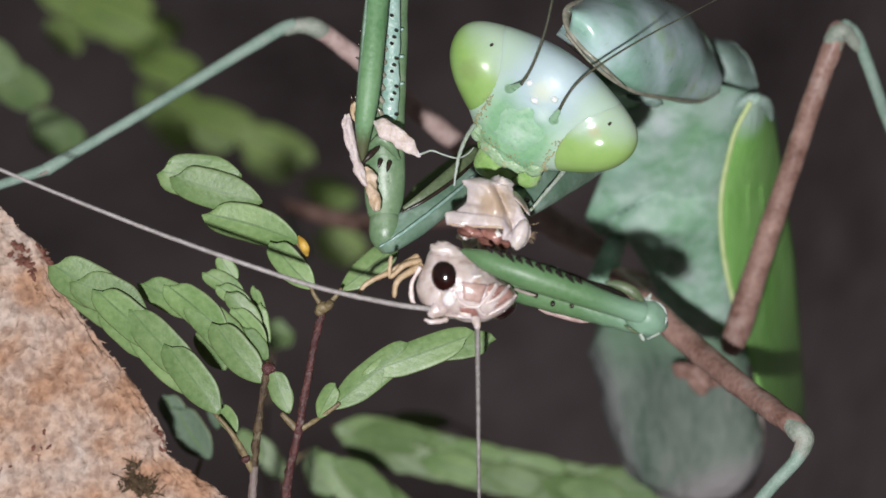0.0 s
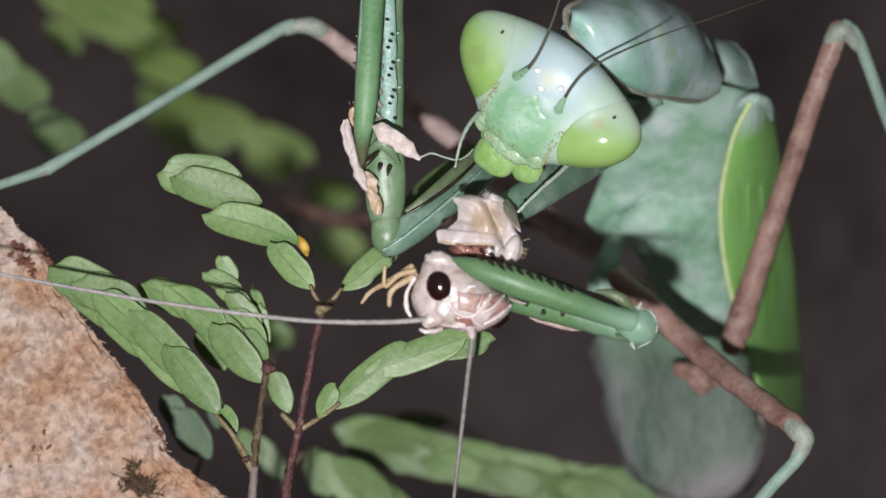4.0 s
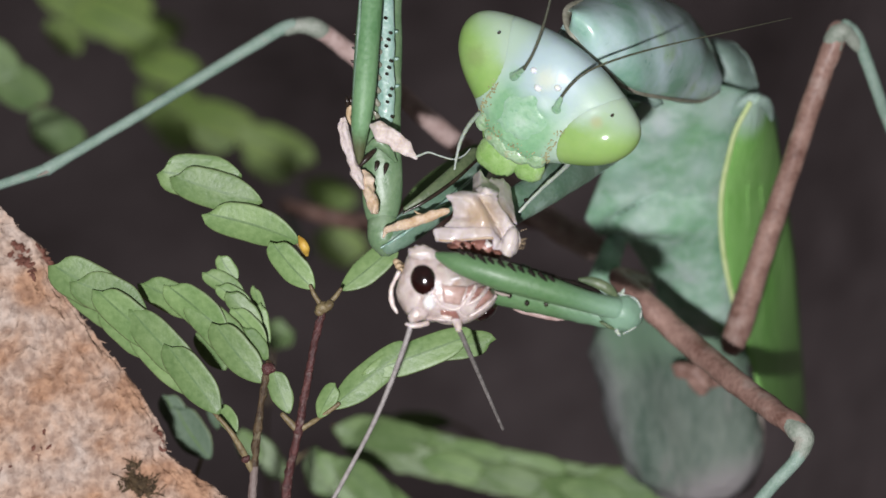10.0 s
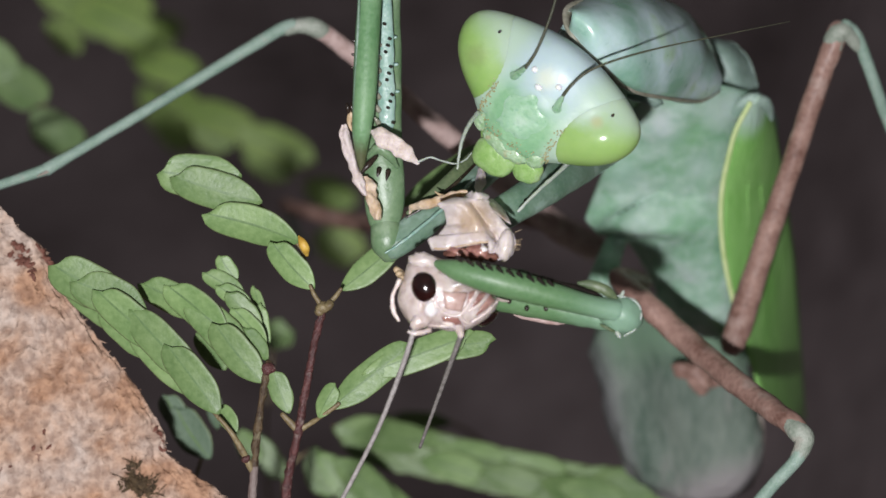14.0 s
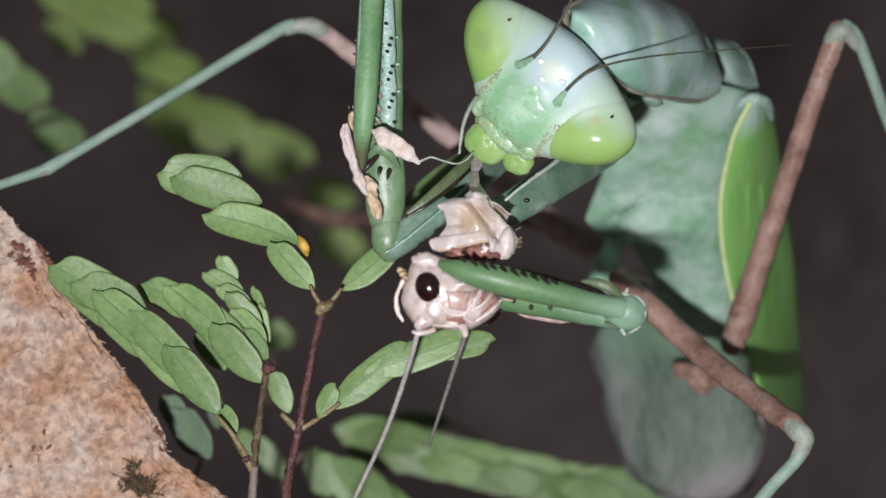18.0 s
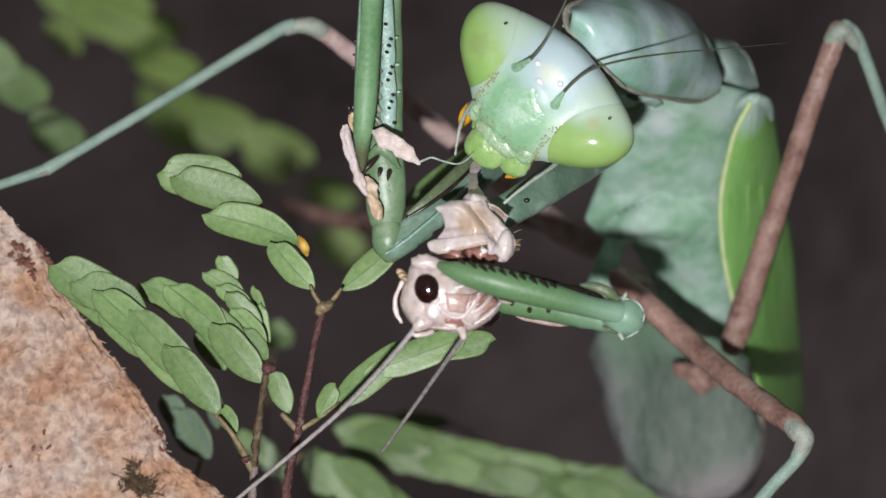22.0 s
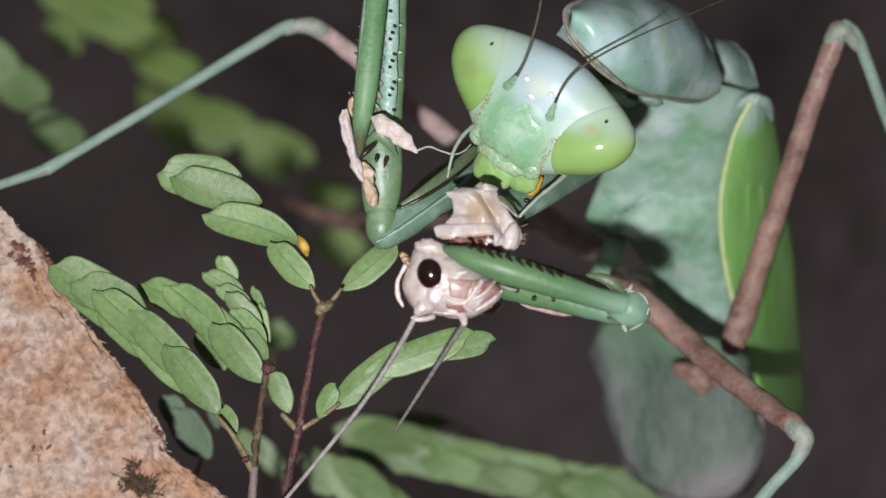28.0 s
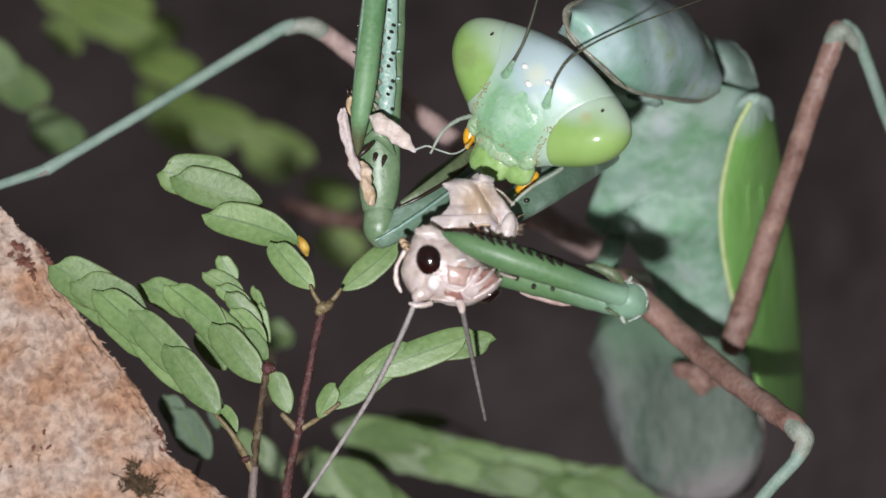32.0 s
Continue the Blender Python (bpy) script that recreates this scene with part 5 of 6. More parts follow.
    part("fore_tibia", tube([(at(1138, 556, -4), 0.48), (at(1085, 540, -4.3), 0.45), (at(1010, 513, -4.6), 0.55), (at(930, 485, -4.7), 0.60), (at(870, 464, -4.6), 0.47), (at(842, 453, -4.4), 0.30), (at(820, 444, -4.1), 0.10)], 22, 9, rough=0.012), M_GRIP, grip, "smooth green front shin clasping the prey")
    rows = [between(at(866, 441, -5.15), at(1024, 496, -5.05), k / 9) for k in range(10)]
    spines(grip, rows, M_TOOTH, 0.28, Vector((0.62, -0.74, 0.25)).normalized(), name="tooth", fat=0.105)
    part("shin_flange", tube([(at(1072, 500, -4.0), 0.05), (at(1098, 506, -4.1), 0.20), (at(1122, 518, -4.1), 0.22), (at(1138, 534, -4.0), 0.08)], 12, 7, flat=0.5, rough=0.05, scale=3), M_OLIVE, grip, "olive flange beside the knee")
    for u, v in ((1150, 524), (1138, 600)):
        part("knee_point", tube([(at(u - 4, v + (6 if v < 560 else -8), -3.9), 0.10), (at(u, v, -4.1), 0.07), (at(u + 2, v - (4 if v < 560 else -3), -4.2), 0.02)], 8, 4), M_PALP, grip, "pale point of the knee")
    # small flattened lump, darker olive than the knee around it
    part("knee_dimple", ball(at(1118, 584, -4.05), (0.32, -0.18, 0), (0.03, 0.08, 0), (0, 0, 0.12), 14, 10, 0.05, 3), M_OLIVE, grip, "olive patch under the knee")
    part("toothed_edge", tube([(at(884, 445, -4.4), 0.06), (at(960, 472, -4.4), 0.14), (at(1040, 500, -4.2), 0.14), (at(1090, 519, -3.9), 0.16), (at(1118, 534, -3.8), 0.06)], 8, 8, rough=0.05, scale=3), M_TOOTH, grip, "black toothed edge")
    for u, v in ((948, 523), (978, 538), (1012, 541), (1058, 556)):
        part("spine_dot", ball(at(u, v, -3.6), (0.10, 0, 0), (0, 0.12, 0), (0, 0, 0.1), 8, 6), M_DARK, grip)
    part("spine", tube([(at(912, 512, -3.1), 0.06), (at(935, 520, -3.5), 0.07), (at(947, 523, -3.7), 0.04)], 7, 4), M_RIM, grip, "pale spine")
    part("knee_lobe", ball(at(1140, 561, -3.7), (0.95, -0.25, 0), (0.25, 0.86, 0), (0, 0, 0.72), 28, 20, 0.07, 1.5, bend=lambda u: Vector((u.x, u.y * (0.86 + 0.24 * u.x), u.z))), M_GRIP, grip, "rounded pale green knee")
    part("knee_flange", tube([(at(1140, 528, -3.9), 0.03), (at(1170, 540, -3.9), 0.06), (at(1179, 564, -3.9), 0.06), (at(1168, 588, -3.9), 0.05), (at(1146, 600, -3.9), 0.03)], 8, 6, flat=2.0), M_PALP, grip, "translucent knee flange")
    part("foot", tube([(at(955, 547, -2.0), 0.08), (at(985, 555, -1.9), 0.16), (at(1020, 564, -1.8), 0.18), (at(1042, 569, -1.8), 0.08)], 8, 6, rough=0.05, scale=3), M_SHANK_PALE, grip, "pinkish foot folded under the thigh")
    for k in range(7):
        c = at(978 + 17 * k, 477 + 7.2 * k + 3 * (k % 2), -3.2)
        part("far_foot", ball(c, (0.30, -0.12, 0), (0.06, 0.16, 0), (0, 0, 0.2), 12, 8, 0.06, 3), M_COLLAR if k > 4 else M_DARK, grip, "dark brown folded foot joint")
    return mantis, coxa, femur, grip


# ---- the prey ----
def build_prey():
    eye_c = at(787, 489, -4.6)
    prey = thing("half_eaten_insect", at(850, 470, -3), "half-eaten pale pinkish insect clasped by the mantis", "insect")
    mid = at(814, 504, -3.2)

    # outline of the head seen from the side: bearing in degrees, reach in mm
    turn = (-180, -170, -148, -127, -100, -66, -40, -25, -12, -3, 10, 45, 90, 102, 112, 132, 150, 170, 180)
    span = (1.82, 1.84, 1.77, 1.55, 1.37, 1.63, 1.98, 2.23, 2.36, 2.17, 1.54, 1.15, 1.51, 1.74, 1.88, 1.90, 1.70, 1.73, 1.82)
    face_c = at(815, 505, -3.2)

    def rim(x, y):
        return float(np.interp(math.degrees(math.atan2(y, x)), turn, span))

    def skull(u):
        w = math.hypot(u.x, u.y)
        r = rim(u.x, u.y) if w > 1e-6 else 1
        return Vector((u.x * r, u.y * r, math.copysign(abs(u.z) ** 0.8, u.z)))

    def face_at(u, v, lift=0.0):
        """A place on the near side of the head."""
        p = at(u, v, -4.4)
        q = p - face_c
        w = min(0.98, math.hypot(q.x, q.y) / rim(q.x, q.y))
        return Vector((p.x, p.y, face_c.z + 1.45 * (1 - w * w) ** 0.4 + lift))

    head = part("head", ball(face_c, (1, 0, 0), (0, 1, 0), (0, 0, 1.45), 72, 48, 0.05, 1.4, bend=skull), M_PREY, prey, "pale pinkish glossy insect head", eye_c)
    # painted glint: a white bar laid over the brow
    part("brow", ball(face_at(841, 490), (0.30, 0.06, 0), (0.0, 0.06, 0), (0, 0, 0.08), 16, 10, 0.02, 3), M_WET, head, "white bar for the glint on the brow")
    eye_p = face_at(787, 490, -0.12)
    part("eye", ball(eye_p, (0.53, 0.05, 0.10), (-0.09, 0.64, 0), (-0.1, 0, 0.34), 30, 22), M_PREY_EYE, head, "glossy black-red eye")
    part("eye", ball(at(894, 550, -2.6), (0.46, 0.28, 0), (-0.12, 0.26, 0), (0, 0, 0.4), 20, 14), M_PREY_EYE, head, "dark purple second eye")
    def quad(corners, lift):
        def place(i, j):
            (ax, ay), (bx, by), (cx, cy), (dx, dy) = corners
            u = (ax * (1 - i) + bx * i) * (1 - j) + (dx * (1 - i) + cx * i) * j
            v = (ay * (1 - i) + by * i) * (1 - j) + (dy * (1 - i) + cy * i) * j
            return face_at(u, v, lift + 0.05 * math.sin(math.pi * i) * math.sin(math.pi * j))
        return sheet(place, 10, 10, 0.06)

    for corners, mat in ((((818, 498), (863, 504), (849, 537), (820, 531)), M_PANEL_PALE), (((864, 504), (879, 500), (870, 515), (858, 531)), M_PANEL), (((882, 507), (899, 504), (882, 523), (864, 534)), M_PANEL),
                         (((904, 509), (912, 522), (890, 538), (866, 552)), M_PANEL), (((810, 542), (842, 547), (848, 560), (822, 566)), M_FLESH)):
        part("face_panel", quad(corners, 0.0), mat, head, "brownish pink face panel")
    for rows, r in ((((806, 519), (814, 534), (831, 543), (846, 542), (858, 531), (870, 514), (878, 503)), 0.058), (((846, 542), (849, 551), (859, 558)), 0.055), (((862, 537), (884, 525), (902, 506)), 0.065),
                    (((867, 557), (893, 542), (914, 524)), 0.06), (((806, 508), (803, 519), (808, 526)), 0.07)):
        part("seam", tube([(face_at(u, v, 0.035), r) for u, v in rows], 8, 7, rough=0.02, scale=5), M_SUTURE, head, "whitish seam")
    part("lip", ball(face_at(797, 528, 0.02), (0.26, -0.10, 0), (0.10, 0.34, 0), (0, 0, 0.18), 24, 16, 0.06, 1.8), M_WET, head, "white wet upper lip")
    part("cheek", ball(face_at(778, 546, -0.05), (0.50, 0.12, 0), (0.05, 0.36, 0), (0, 0, 0.26), 26, 18, 0.07, 1.6), M_PREY, head, "pale lobed cheek")
    part("lip", ball(face_at(824, 557, 0.06), (0.26, -0.05, 0), (0, 0.10, 0), (0, 0, 0.12), 14, 10, 0.03, 3), M_SUTURE, head)
    part("lip", tube([(face_at(764, 553), 0.06), (face_at(800, 559, 0.1), 0.07), (face_at(846, 564, 0.1), 0.06)], 8, 6, rough=0.03, scale=4), M_PREY, head, "pale lower rim of the face")
    part("crest", ball(face_at(790, 444, -0.1), (0.62, -0.2, 0), (0.1, 0.3, 0), (0, 0, 0.3), 26, 18, 0.14, 2.4), M_TORN, head, "torn tan crest of the head")
    # feelers
    left = at(768, 548, -4.2)
    part("feeler_socket", tube([(at(778, 540, -4.1), 0.3), (left, 0.2)], 10, 4), M_PREY, head)
    a0 = left
    line = [(768, 548), (690, 537), (560, 508), (430, 466), (300, 420), (150, 362), (0, 300), (-120, 245)]
    feeler_l = part("antenna", tube([(at(u, v, -4.2 - 0.1 * i), 0.118 - 0.008 * i) for i, (u, v) in enumerate(line)], 8, 12, rough=0.012, scale=9), M_PALE_FEELER, head, "long pale grey antenna", left)
    right = at(845, 578, -3.9)
    part("feeler_socket", tube([(at(838, 556, -3.9), 0.30), (at(843, 568, -3.9), 0.2), (at(845, 580, -3.9), 0.13)], 10, 4), M_PREY, head, "pale antenna socket")
    feeler_r = part("antenna", tube([(at(845 + 0.5 * k, 578 + 46.5 * k, -3.9), 0.112 - 0.006 * k) for k in range(8)], 8, 10, rough=0.012, scale=9), M_FEELER, head, "grey antenna stub", right)
    # mouth feelers on the shaded side
    palps = []
    for rows in (((742, 462, -3.2), (715, 470, -3.4), (690, 490, -3.5), (692, 455, -3.6)), ((745, 470, -3.3), (705, 496, -3.6), (698, 524, -3.6)), ((738, 455, -3), (690, 482, -3), (652, 500, -2.9), (634, 520, -2.9))):
        pts = [(at(*r), 0.15 - 0.025 * i) for i, r in enumerate(rows)]
        palps.append(part("palp", tube(pts, 8, 6, rough=0.03, scale=4), M_STRAW, head, "tan jointed mouth feeler", pts[0][0]))
    palps.append(part("palp", tube([(at(742, 474, -3.7), 0.11), (at(730, 500, -3.8), 0.08), (at(729, 528, -3.8), 0.10), (at(737, 546, -3.8), 0.04)], 8, 8, rough=0.06, scale=4), M_SUTURE, head, "whitish mouth feeler"))
    part("palp", tube([(at(790, 566, -4.0), 0.12), (at(765, 570, -4.1), 0.11), (at(752, 566, -4.1), 0.05)], 8, 5, rough=0.04, scale=4), M_PREY, head, "tan lip feeler")

    # the opened fore body: a rim plate, a deep crease, and a smooth swollen wall
    body_c = at(845, 410, -2.4)
    left = ((765, 447), (757, 432), (760, 421), (772, 424), (778, 409), (789, 401), (785, 384), (780, 370), (771, 363), (780, 358), (797, 351), (803, 358), (816, 351), (828, 338))
    right = ((908, 447), (913, 428), (909, 412), (900, 400), (886, 387), (873, 372), (864, 360), (858, 352), (862, 346), (852, 341))
    lower = ((765, 447), (790, 444), (820, 437), (850, 430), (878, 426), (872, 440), (866, 450), (880, 457), (893, 461), (908, 447))

    def along(pts, k):
        i = k * (len(pts) - 1)
        return np.array((np.interp(i, range(len(pts)), [p[0] for p in pts]), np.interp(i, range(len(pts)), [p[1] for p in pts])))

    def torn(s, r):
        a, b = along(left, r), along(right, r)
        p = a + (b - a) * s
        p += (along(lower, s) - (along(left, 0) * (1 - s) + along(right, 0) * s)) * (1 - r) ** 3
        ragged = max(0, abs(s - 0.5) * 2 - 0.9) * 10 * (1 if s < 0.5 else min(1, r * 2)) + max(0, r - 0.92) * 9
        p += np.array((noise.noise(Vector((r * 17, s * 13, 1.1))), noise.noise(Vector((r * 15, s * 15, 6.3))))) * 5 * ragged
        u, v = p
        # the crease runs from the end of the rim up towards the neck
        e = np.array((842, 372)) - np.array((882, 424))
        t = float(np.clip(((p - np.array((882, 424))) @ e) / (e @ e), 0, 1))
        off = p - np.array((882, 424)) - e * t
        side = (off[0] * e[1] - off[1] * e[0]) / np.linalg.norm(e)
        deep = (0.34 - 0.12 * t) * math.exp(-(side / (9 if side > 0 else 26)) ** 2)
        wall = 0.75 * math.exp(-((side + 24) / 22) ** 2) if side < 0 else 0
        rim = 0.04 * math.exp(-((v - np.interp(u, (765, 880), (440, 420))) / 9) ** 2) * (1 if u < 880 else 0)
        z = 0.75 * math.sin(math.pi * (0.06 + 0.88 * s)) - 0.5 * r * r - deep + 0.3 * wall + rim
        q = Vector((u * 0.02, v * 0.02, 3.3))
        z += 0.16 * noise.noise(q * 1.6) + 0.035 * noise.noise(q * 4.0) + 0.012 * noise.noise(q * 9.0)
        return at(u, v, -2.6) + Vector((0, 0, z))

    shell = part("thorax_shell", sheet(torn, 64, 44, 0.09), M_TORN, prey, "torn pale pink thorax shell", body_c)
    part("shell_flap", sheet(lambda s, r: torn(0.06 + 0.86 * s, 0.1 + 0.78 * r) + Vector((0.05, 0, -0.55 - 0.5 * math.sin(math.pi * s))), 30, 20, 0.1), M_FLAKE, shell, "tan inner wall of the torn shell")
    part("shell_rim", tube([(torn(s, 0.015) + Vector((0, 0, 0.03)), 0.045) for s in np.linspace(0.03, 0.44, 9)], 8, 4, rough=0.02, scale=4), M_FLAKE, shell, "thin brown lower rim of the shell")
    for u, v, ax, ay, mat, name, label in ((815, 446, 0.55, 0.22, M_FLESH, "flesh", "wet pink flesh"), (848, 444, 0.62, 0.34, M_FLESH, "flesh", "wet pink flesh"), (800, 452, 0.30, 0.16, M_CRUMB, "gore", "dark brown remains"),
                                           (838, 455, 0.42, 0.18, M_CRUMB, "gore", "dark brown remains"), (868, 452, 0.3, 0.25, M_CRUMB, "gore", "dark brown remains"), (856, 440, 0.26, 0.2, M_WET, "flesh", "pale wet lobe")):
        part(name, ball(at(u, v, -2.9), (ax, -0.08, 0), (0.05, ay, 0), (0, 0, 0.45), 22, 16, 0.16, 2.2), mat, shell, label)
    part("shell_lobe", ball(at(894, 431, -3.0), (0.36, 0.05, 0), (0.06, 0.68, 0), (0, 0, 0.42), 30, 24, 0.06, 1.4), M_TORN, shell, "pale smooth side lobe")
    top = at(838, 345, -2.2)
    strand = part("torn_strand", tube([(at(846, 384, -2.5), 0.66), (at(845, 362, -2.2), 0.60), (at(842, 342, -1.4), 0.40), (at(839, 324, -0.4), 0.19), (at(839, 306, 0.8), 0.17), (at(841, 288, 1.8), 0.26), (at(842, 266, 2.6), 0.14)], 20, 10, flat=0.28, rough=0.07, scale=2.2), M_TORN, shell, "torn strand drawn into the mouth", top)
    rnd = random.Random(3)
    for _ in range(9):
        p = at(911 + rnd.uniform(-2, 2), 412 + rnd.uniform(-6, 26), -2.8)
        part("bristle", tube([(p, 0.014), (p + Vector((0.26, rnd.uniform(-0.15, 0.18), 0.1)), 0.005)], 4, 2), M_STRAW, shell)
    stub_root = at(812, 350, -1.6)
    stub = part("leg_stub", tube([(stub_root, 0.14), (at(782, 334, -1.8), 0.22), (at(748, 316, -2.0), 0.21), (at(726, 304, -2.0), 0.21), (at(708, 296, -2.0), 0.15), (at(694, 300, -2.0), 0.06)], 12, 8, flat=0.7, rough=0.08, scale=3), M_FLAKE, prey, "tan leg remnant", stub_root)
    part("stub_claw", tube([(at(776, 332, -1.7), 0.10), (at(772, 318, -1.8), 0.06), (at(770, 308, -1.8), 0.02)], 7, 4), M_STRAW, stub)

    # a thin pale wall that stands up to the mouth, hinged on the shell's upper edge
    def wall(s, r):
        u = np.interp(r, (0, 1), (np.interp(s, (0, 1), (818, 902)), np.interp(s, (0, 0.3, 0.7, 1), (814, 828, 862, 880))))
        v = np.interp(r, (0, 1), (np.interp(s, (0, 1), (368, 398)), np.interp(s, (0, 0.2, 0.45, 0.75, 1), (318, 303, 318, 312, 322))))
        edge = max(0, r - 0.8) * 5 + max(0, abs(s - 0.5) * 2 - 0.8) * 3
        u, v = u + 5 * edge * noise.noise(Vector((s * 9, r * 9, 3))), v + 6 * edge * noise.noise(Vector((s * 11, r * 7, 8)))
        z = 0.45 * math.sin(math.pi * s) + 0.12 * noise.noise(Vector((s * 2.6, r * 2.6, 5))) + 0.03 * noise.noise(Vector((s * 7, r * 7, 1)))
        return at(u, v, -2.4 + 2.2 * r ** 1.5) + Vector((0, 0, z))

    wall_ob = part("shell_wall", sheet(wall, 34, 24, 0.07), M_TORN, shell, "thin whitish wall of the shell drawn to the mouth", at(860, 384, -2.2))

    # a loose flake that swings out beside the shell as the mantis tears it
    hook = at(950, 318, -0.6)

    def loose(s, r):
        w = np.interp(s, (0, 0.2, 0.6, 1), (8, 14, 20, 15)) * (1 + 0.2 * noise.noise(Vector((s * 4, r, 1))))
        return at(956 - 4 * s + (r - 0.5) * 2 * w, 318 + 84 * s + 5 * noise.noise(Vector((r * 3, s, 4))), -0.6) + Vector((0, 0, 0.25 * math.sin(math.pi * r) + 0.2 * noise.noise(Vector((s * 4, r * 3, 9)))))

    flake_ob = part("skin_flake", sheet(loose, 24, 12, 0.07), M_TORN, prey, "loose whitish flake of shell", hook)
    return head, feeler_l, feeler_r, palps, shell, stub, strand, wall_ob, flake_ob


mantis, fore_coxa, fore_femur, grip_femur = build_mantis()
mantis_head, lip, lip_lobe, jaws, mantis_palps, threads = build_head(mantis)
prey_head, feeler_left, feeler_right, prey_palps, prey_shell, prey_stub, prey_strand, prey_wall, prey_flake = build_prey()


# ---- what moves ----
def shifted(ob, dx, dy, turn, dz=0.0, axis=(0, 0, 1)):
    """The pose of a part moved by dx, dy, dz mm and turned about its pivot."""
    home = (PIVOT[ob] - PIVOT[ob.parent]) * MM
    return Matrix.Translation(home + Vector((dx, dy, dz)) * MM) @ Matrix.Rotation(radians(turn), 4, Vector(axis))


def turned(ob, rx, ry, rz, dx=0.0, dy=0.0, dz=0.0):
    """The same with a turn vector in degrees."""
    v = Vector((rx, ry, rz))
    return shifted(ob, dx, dy, v.length, dz, v.normalized() if v.length > 1e-6 else (0, 0, 1))


def aimed(ob, rest, u, v, full):
    """A feeler that lay along the bearing rest (u, v), now seen along (u, v); shorter than full means that it points away."""
    flat = math.hypot(u, v)
    dip = math.acos(min(1.0, flat / full))
    a = Vector((rest[0], -rest[1], 0)).normalized()
    b = Vector((u / flat * math.cos(dip), -v / flat * math.cos(dip), -math.sin(dip)))
    q = a.rotation_difference(b)
    home = (PIVOT[ob] - PIVOT[ob.parent]) * MM
    return Matrix.Translation(home) @ q.to_matrix().to_4x4()


HEAD_ROWS = [  # seconds, turn vector in degrees, shift in mm
    (0, 5.27, 6.98, 2.73, -0.215, -0.102), (0.5, 5.06, 8.40, 1.61, -0.246, -0.136), (1, 9.94, 14.09, -0.08, -0.301, -0.009), (1.5, -2.42, 8.69, -3.33, -0.145, -0.025),
    (2, 0.70, 6.73, -1.58, -0.030, 0.155), (2.5, 1.92, 7.64, -0.81, -0.162, 0.081), (3, 2.80, 9.44, -0.20, -0.095, 0.041), (3.5, 1.40, 7.90, -2.32, 0.098, 0.261),
    (5.5, -4.31, 5.66, -0.51, -0.091, -0.091), (6, -2.99, 5.82, -0.47, -0.023, -0.055), (6.5, -4.66, 4.20, 2.20, 0.059, 0.069), (7, -5.16, 3.71, 1.92, 0.089, -0.013),
    (7.5, -3.90, 5.52, 1.26, 0.011, -0.040), (8, -0.69, 3.54, 0.18, -0.057, -0.023), (8.5, 1.67, 3.88, 0.57, -0.090, 0.049), (9, -0.06, 0.38, 0.15, -0.002, 0.006),
    (9.5, -1.35, 4.57, -1.78, 0.086, 0.236), (10, 0.63, 3.42, -0.54, 0.033, 0.260), (10.5, 1.10, 4.48, -0.34, -0.018, 0.370), (11, -1.92, 4.99, -0.99, 0.102, 0.378),
    (11.5, 0.17, 3.48, -0.15, 0.071, 0.333), (12, 0.86, 4.04, -0.37, 0.057, 0.368), (12.5, -0.19, 3.49, -0.86, 0.014, 0.280), (13, -1.64, 4.60, -1.75, 0.114, 0.316),
    (13.5, 0.21, 4.23, -1.33, 0.053, 0.305), (14, -0.51, 5.48, -1.18, 0.011, 0.258), (14.5, -1.24, 4.43, -0.66, 0.308, 0.465), (16.5, 0.03, 10.56, -5.46, 0.140, 0.525),
    (17, -6.08, 10.30, -11.68, 0.155, 0.629), (17.5, -0.20, 9.98, -8.82, 0.058, 0.535), (18, -1.28, 9.51, -8.37, 0.054, 0.516), (18.5, -0.87, 10.04, -7.95, 0.017, 0.534),
    (19, -1.16, 9.78, -7.69, 0.001, 0.455), (19.5, -4.29, 13.32, -8.43, -0.096, 0.402), (20, -4.66, 12.45, -8.20, -0.083, 0.409), (20.5, -4.96, 12.11, -8.07, -0.075, 0.456),
    (21, -3.94, 11.25, -7.60, -0.080, 0.395), (21.5, -3.19, 11.36, -8.44, -0.088, 0.410), (22, -4.15, 10.43, -7.99, -0.086, 0.355), (22.5, -4.26, 10.74, -9.03, -0.101, 0.436),
    (23, -1.29, 9.76, -8.34, -0.188, 0.326), (23.5, 7.20, 10.88, -11.71, -0.507, 0.200), (24, 5.98, 5.85, -8.83, -0.689, 0.045), (24.5, 12.12, 8.96, -17.38, -0.814, 0.347),
    (25, -1.77, 9.54, -13.85, -0.637, 0.262), (25.5, -2.22, 4.99, -7.16, -0.617, -0.058), (27.5, -9.90, 4.20, 0.55, -0.287, -0.362), (28, -5.26, 3.27, 0.09, -0.236, -0.222),
    (28.5, -4.30, 5.10, 0.18, -0.250, -0.221), (29, -1.22, 7.89, 0.22, -0.323, -0.392), (29.5, -9.16, 0.80, -4.71, -0.583, -0.182), (30, -9.54, 0.61, -4.62, -0.572, -0.063),
    (30.5, -10.70, -2.63, -1.06, -0.568, -0.193), (31, -11.54, -2.86, 0.29, -0.478, -0.138), (31.5, -11.83, -1.45, -0.18, -0.350, -0.124), (32, -11.58, 1.26, -2.50, -0.306, 0.111),
]
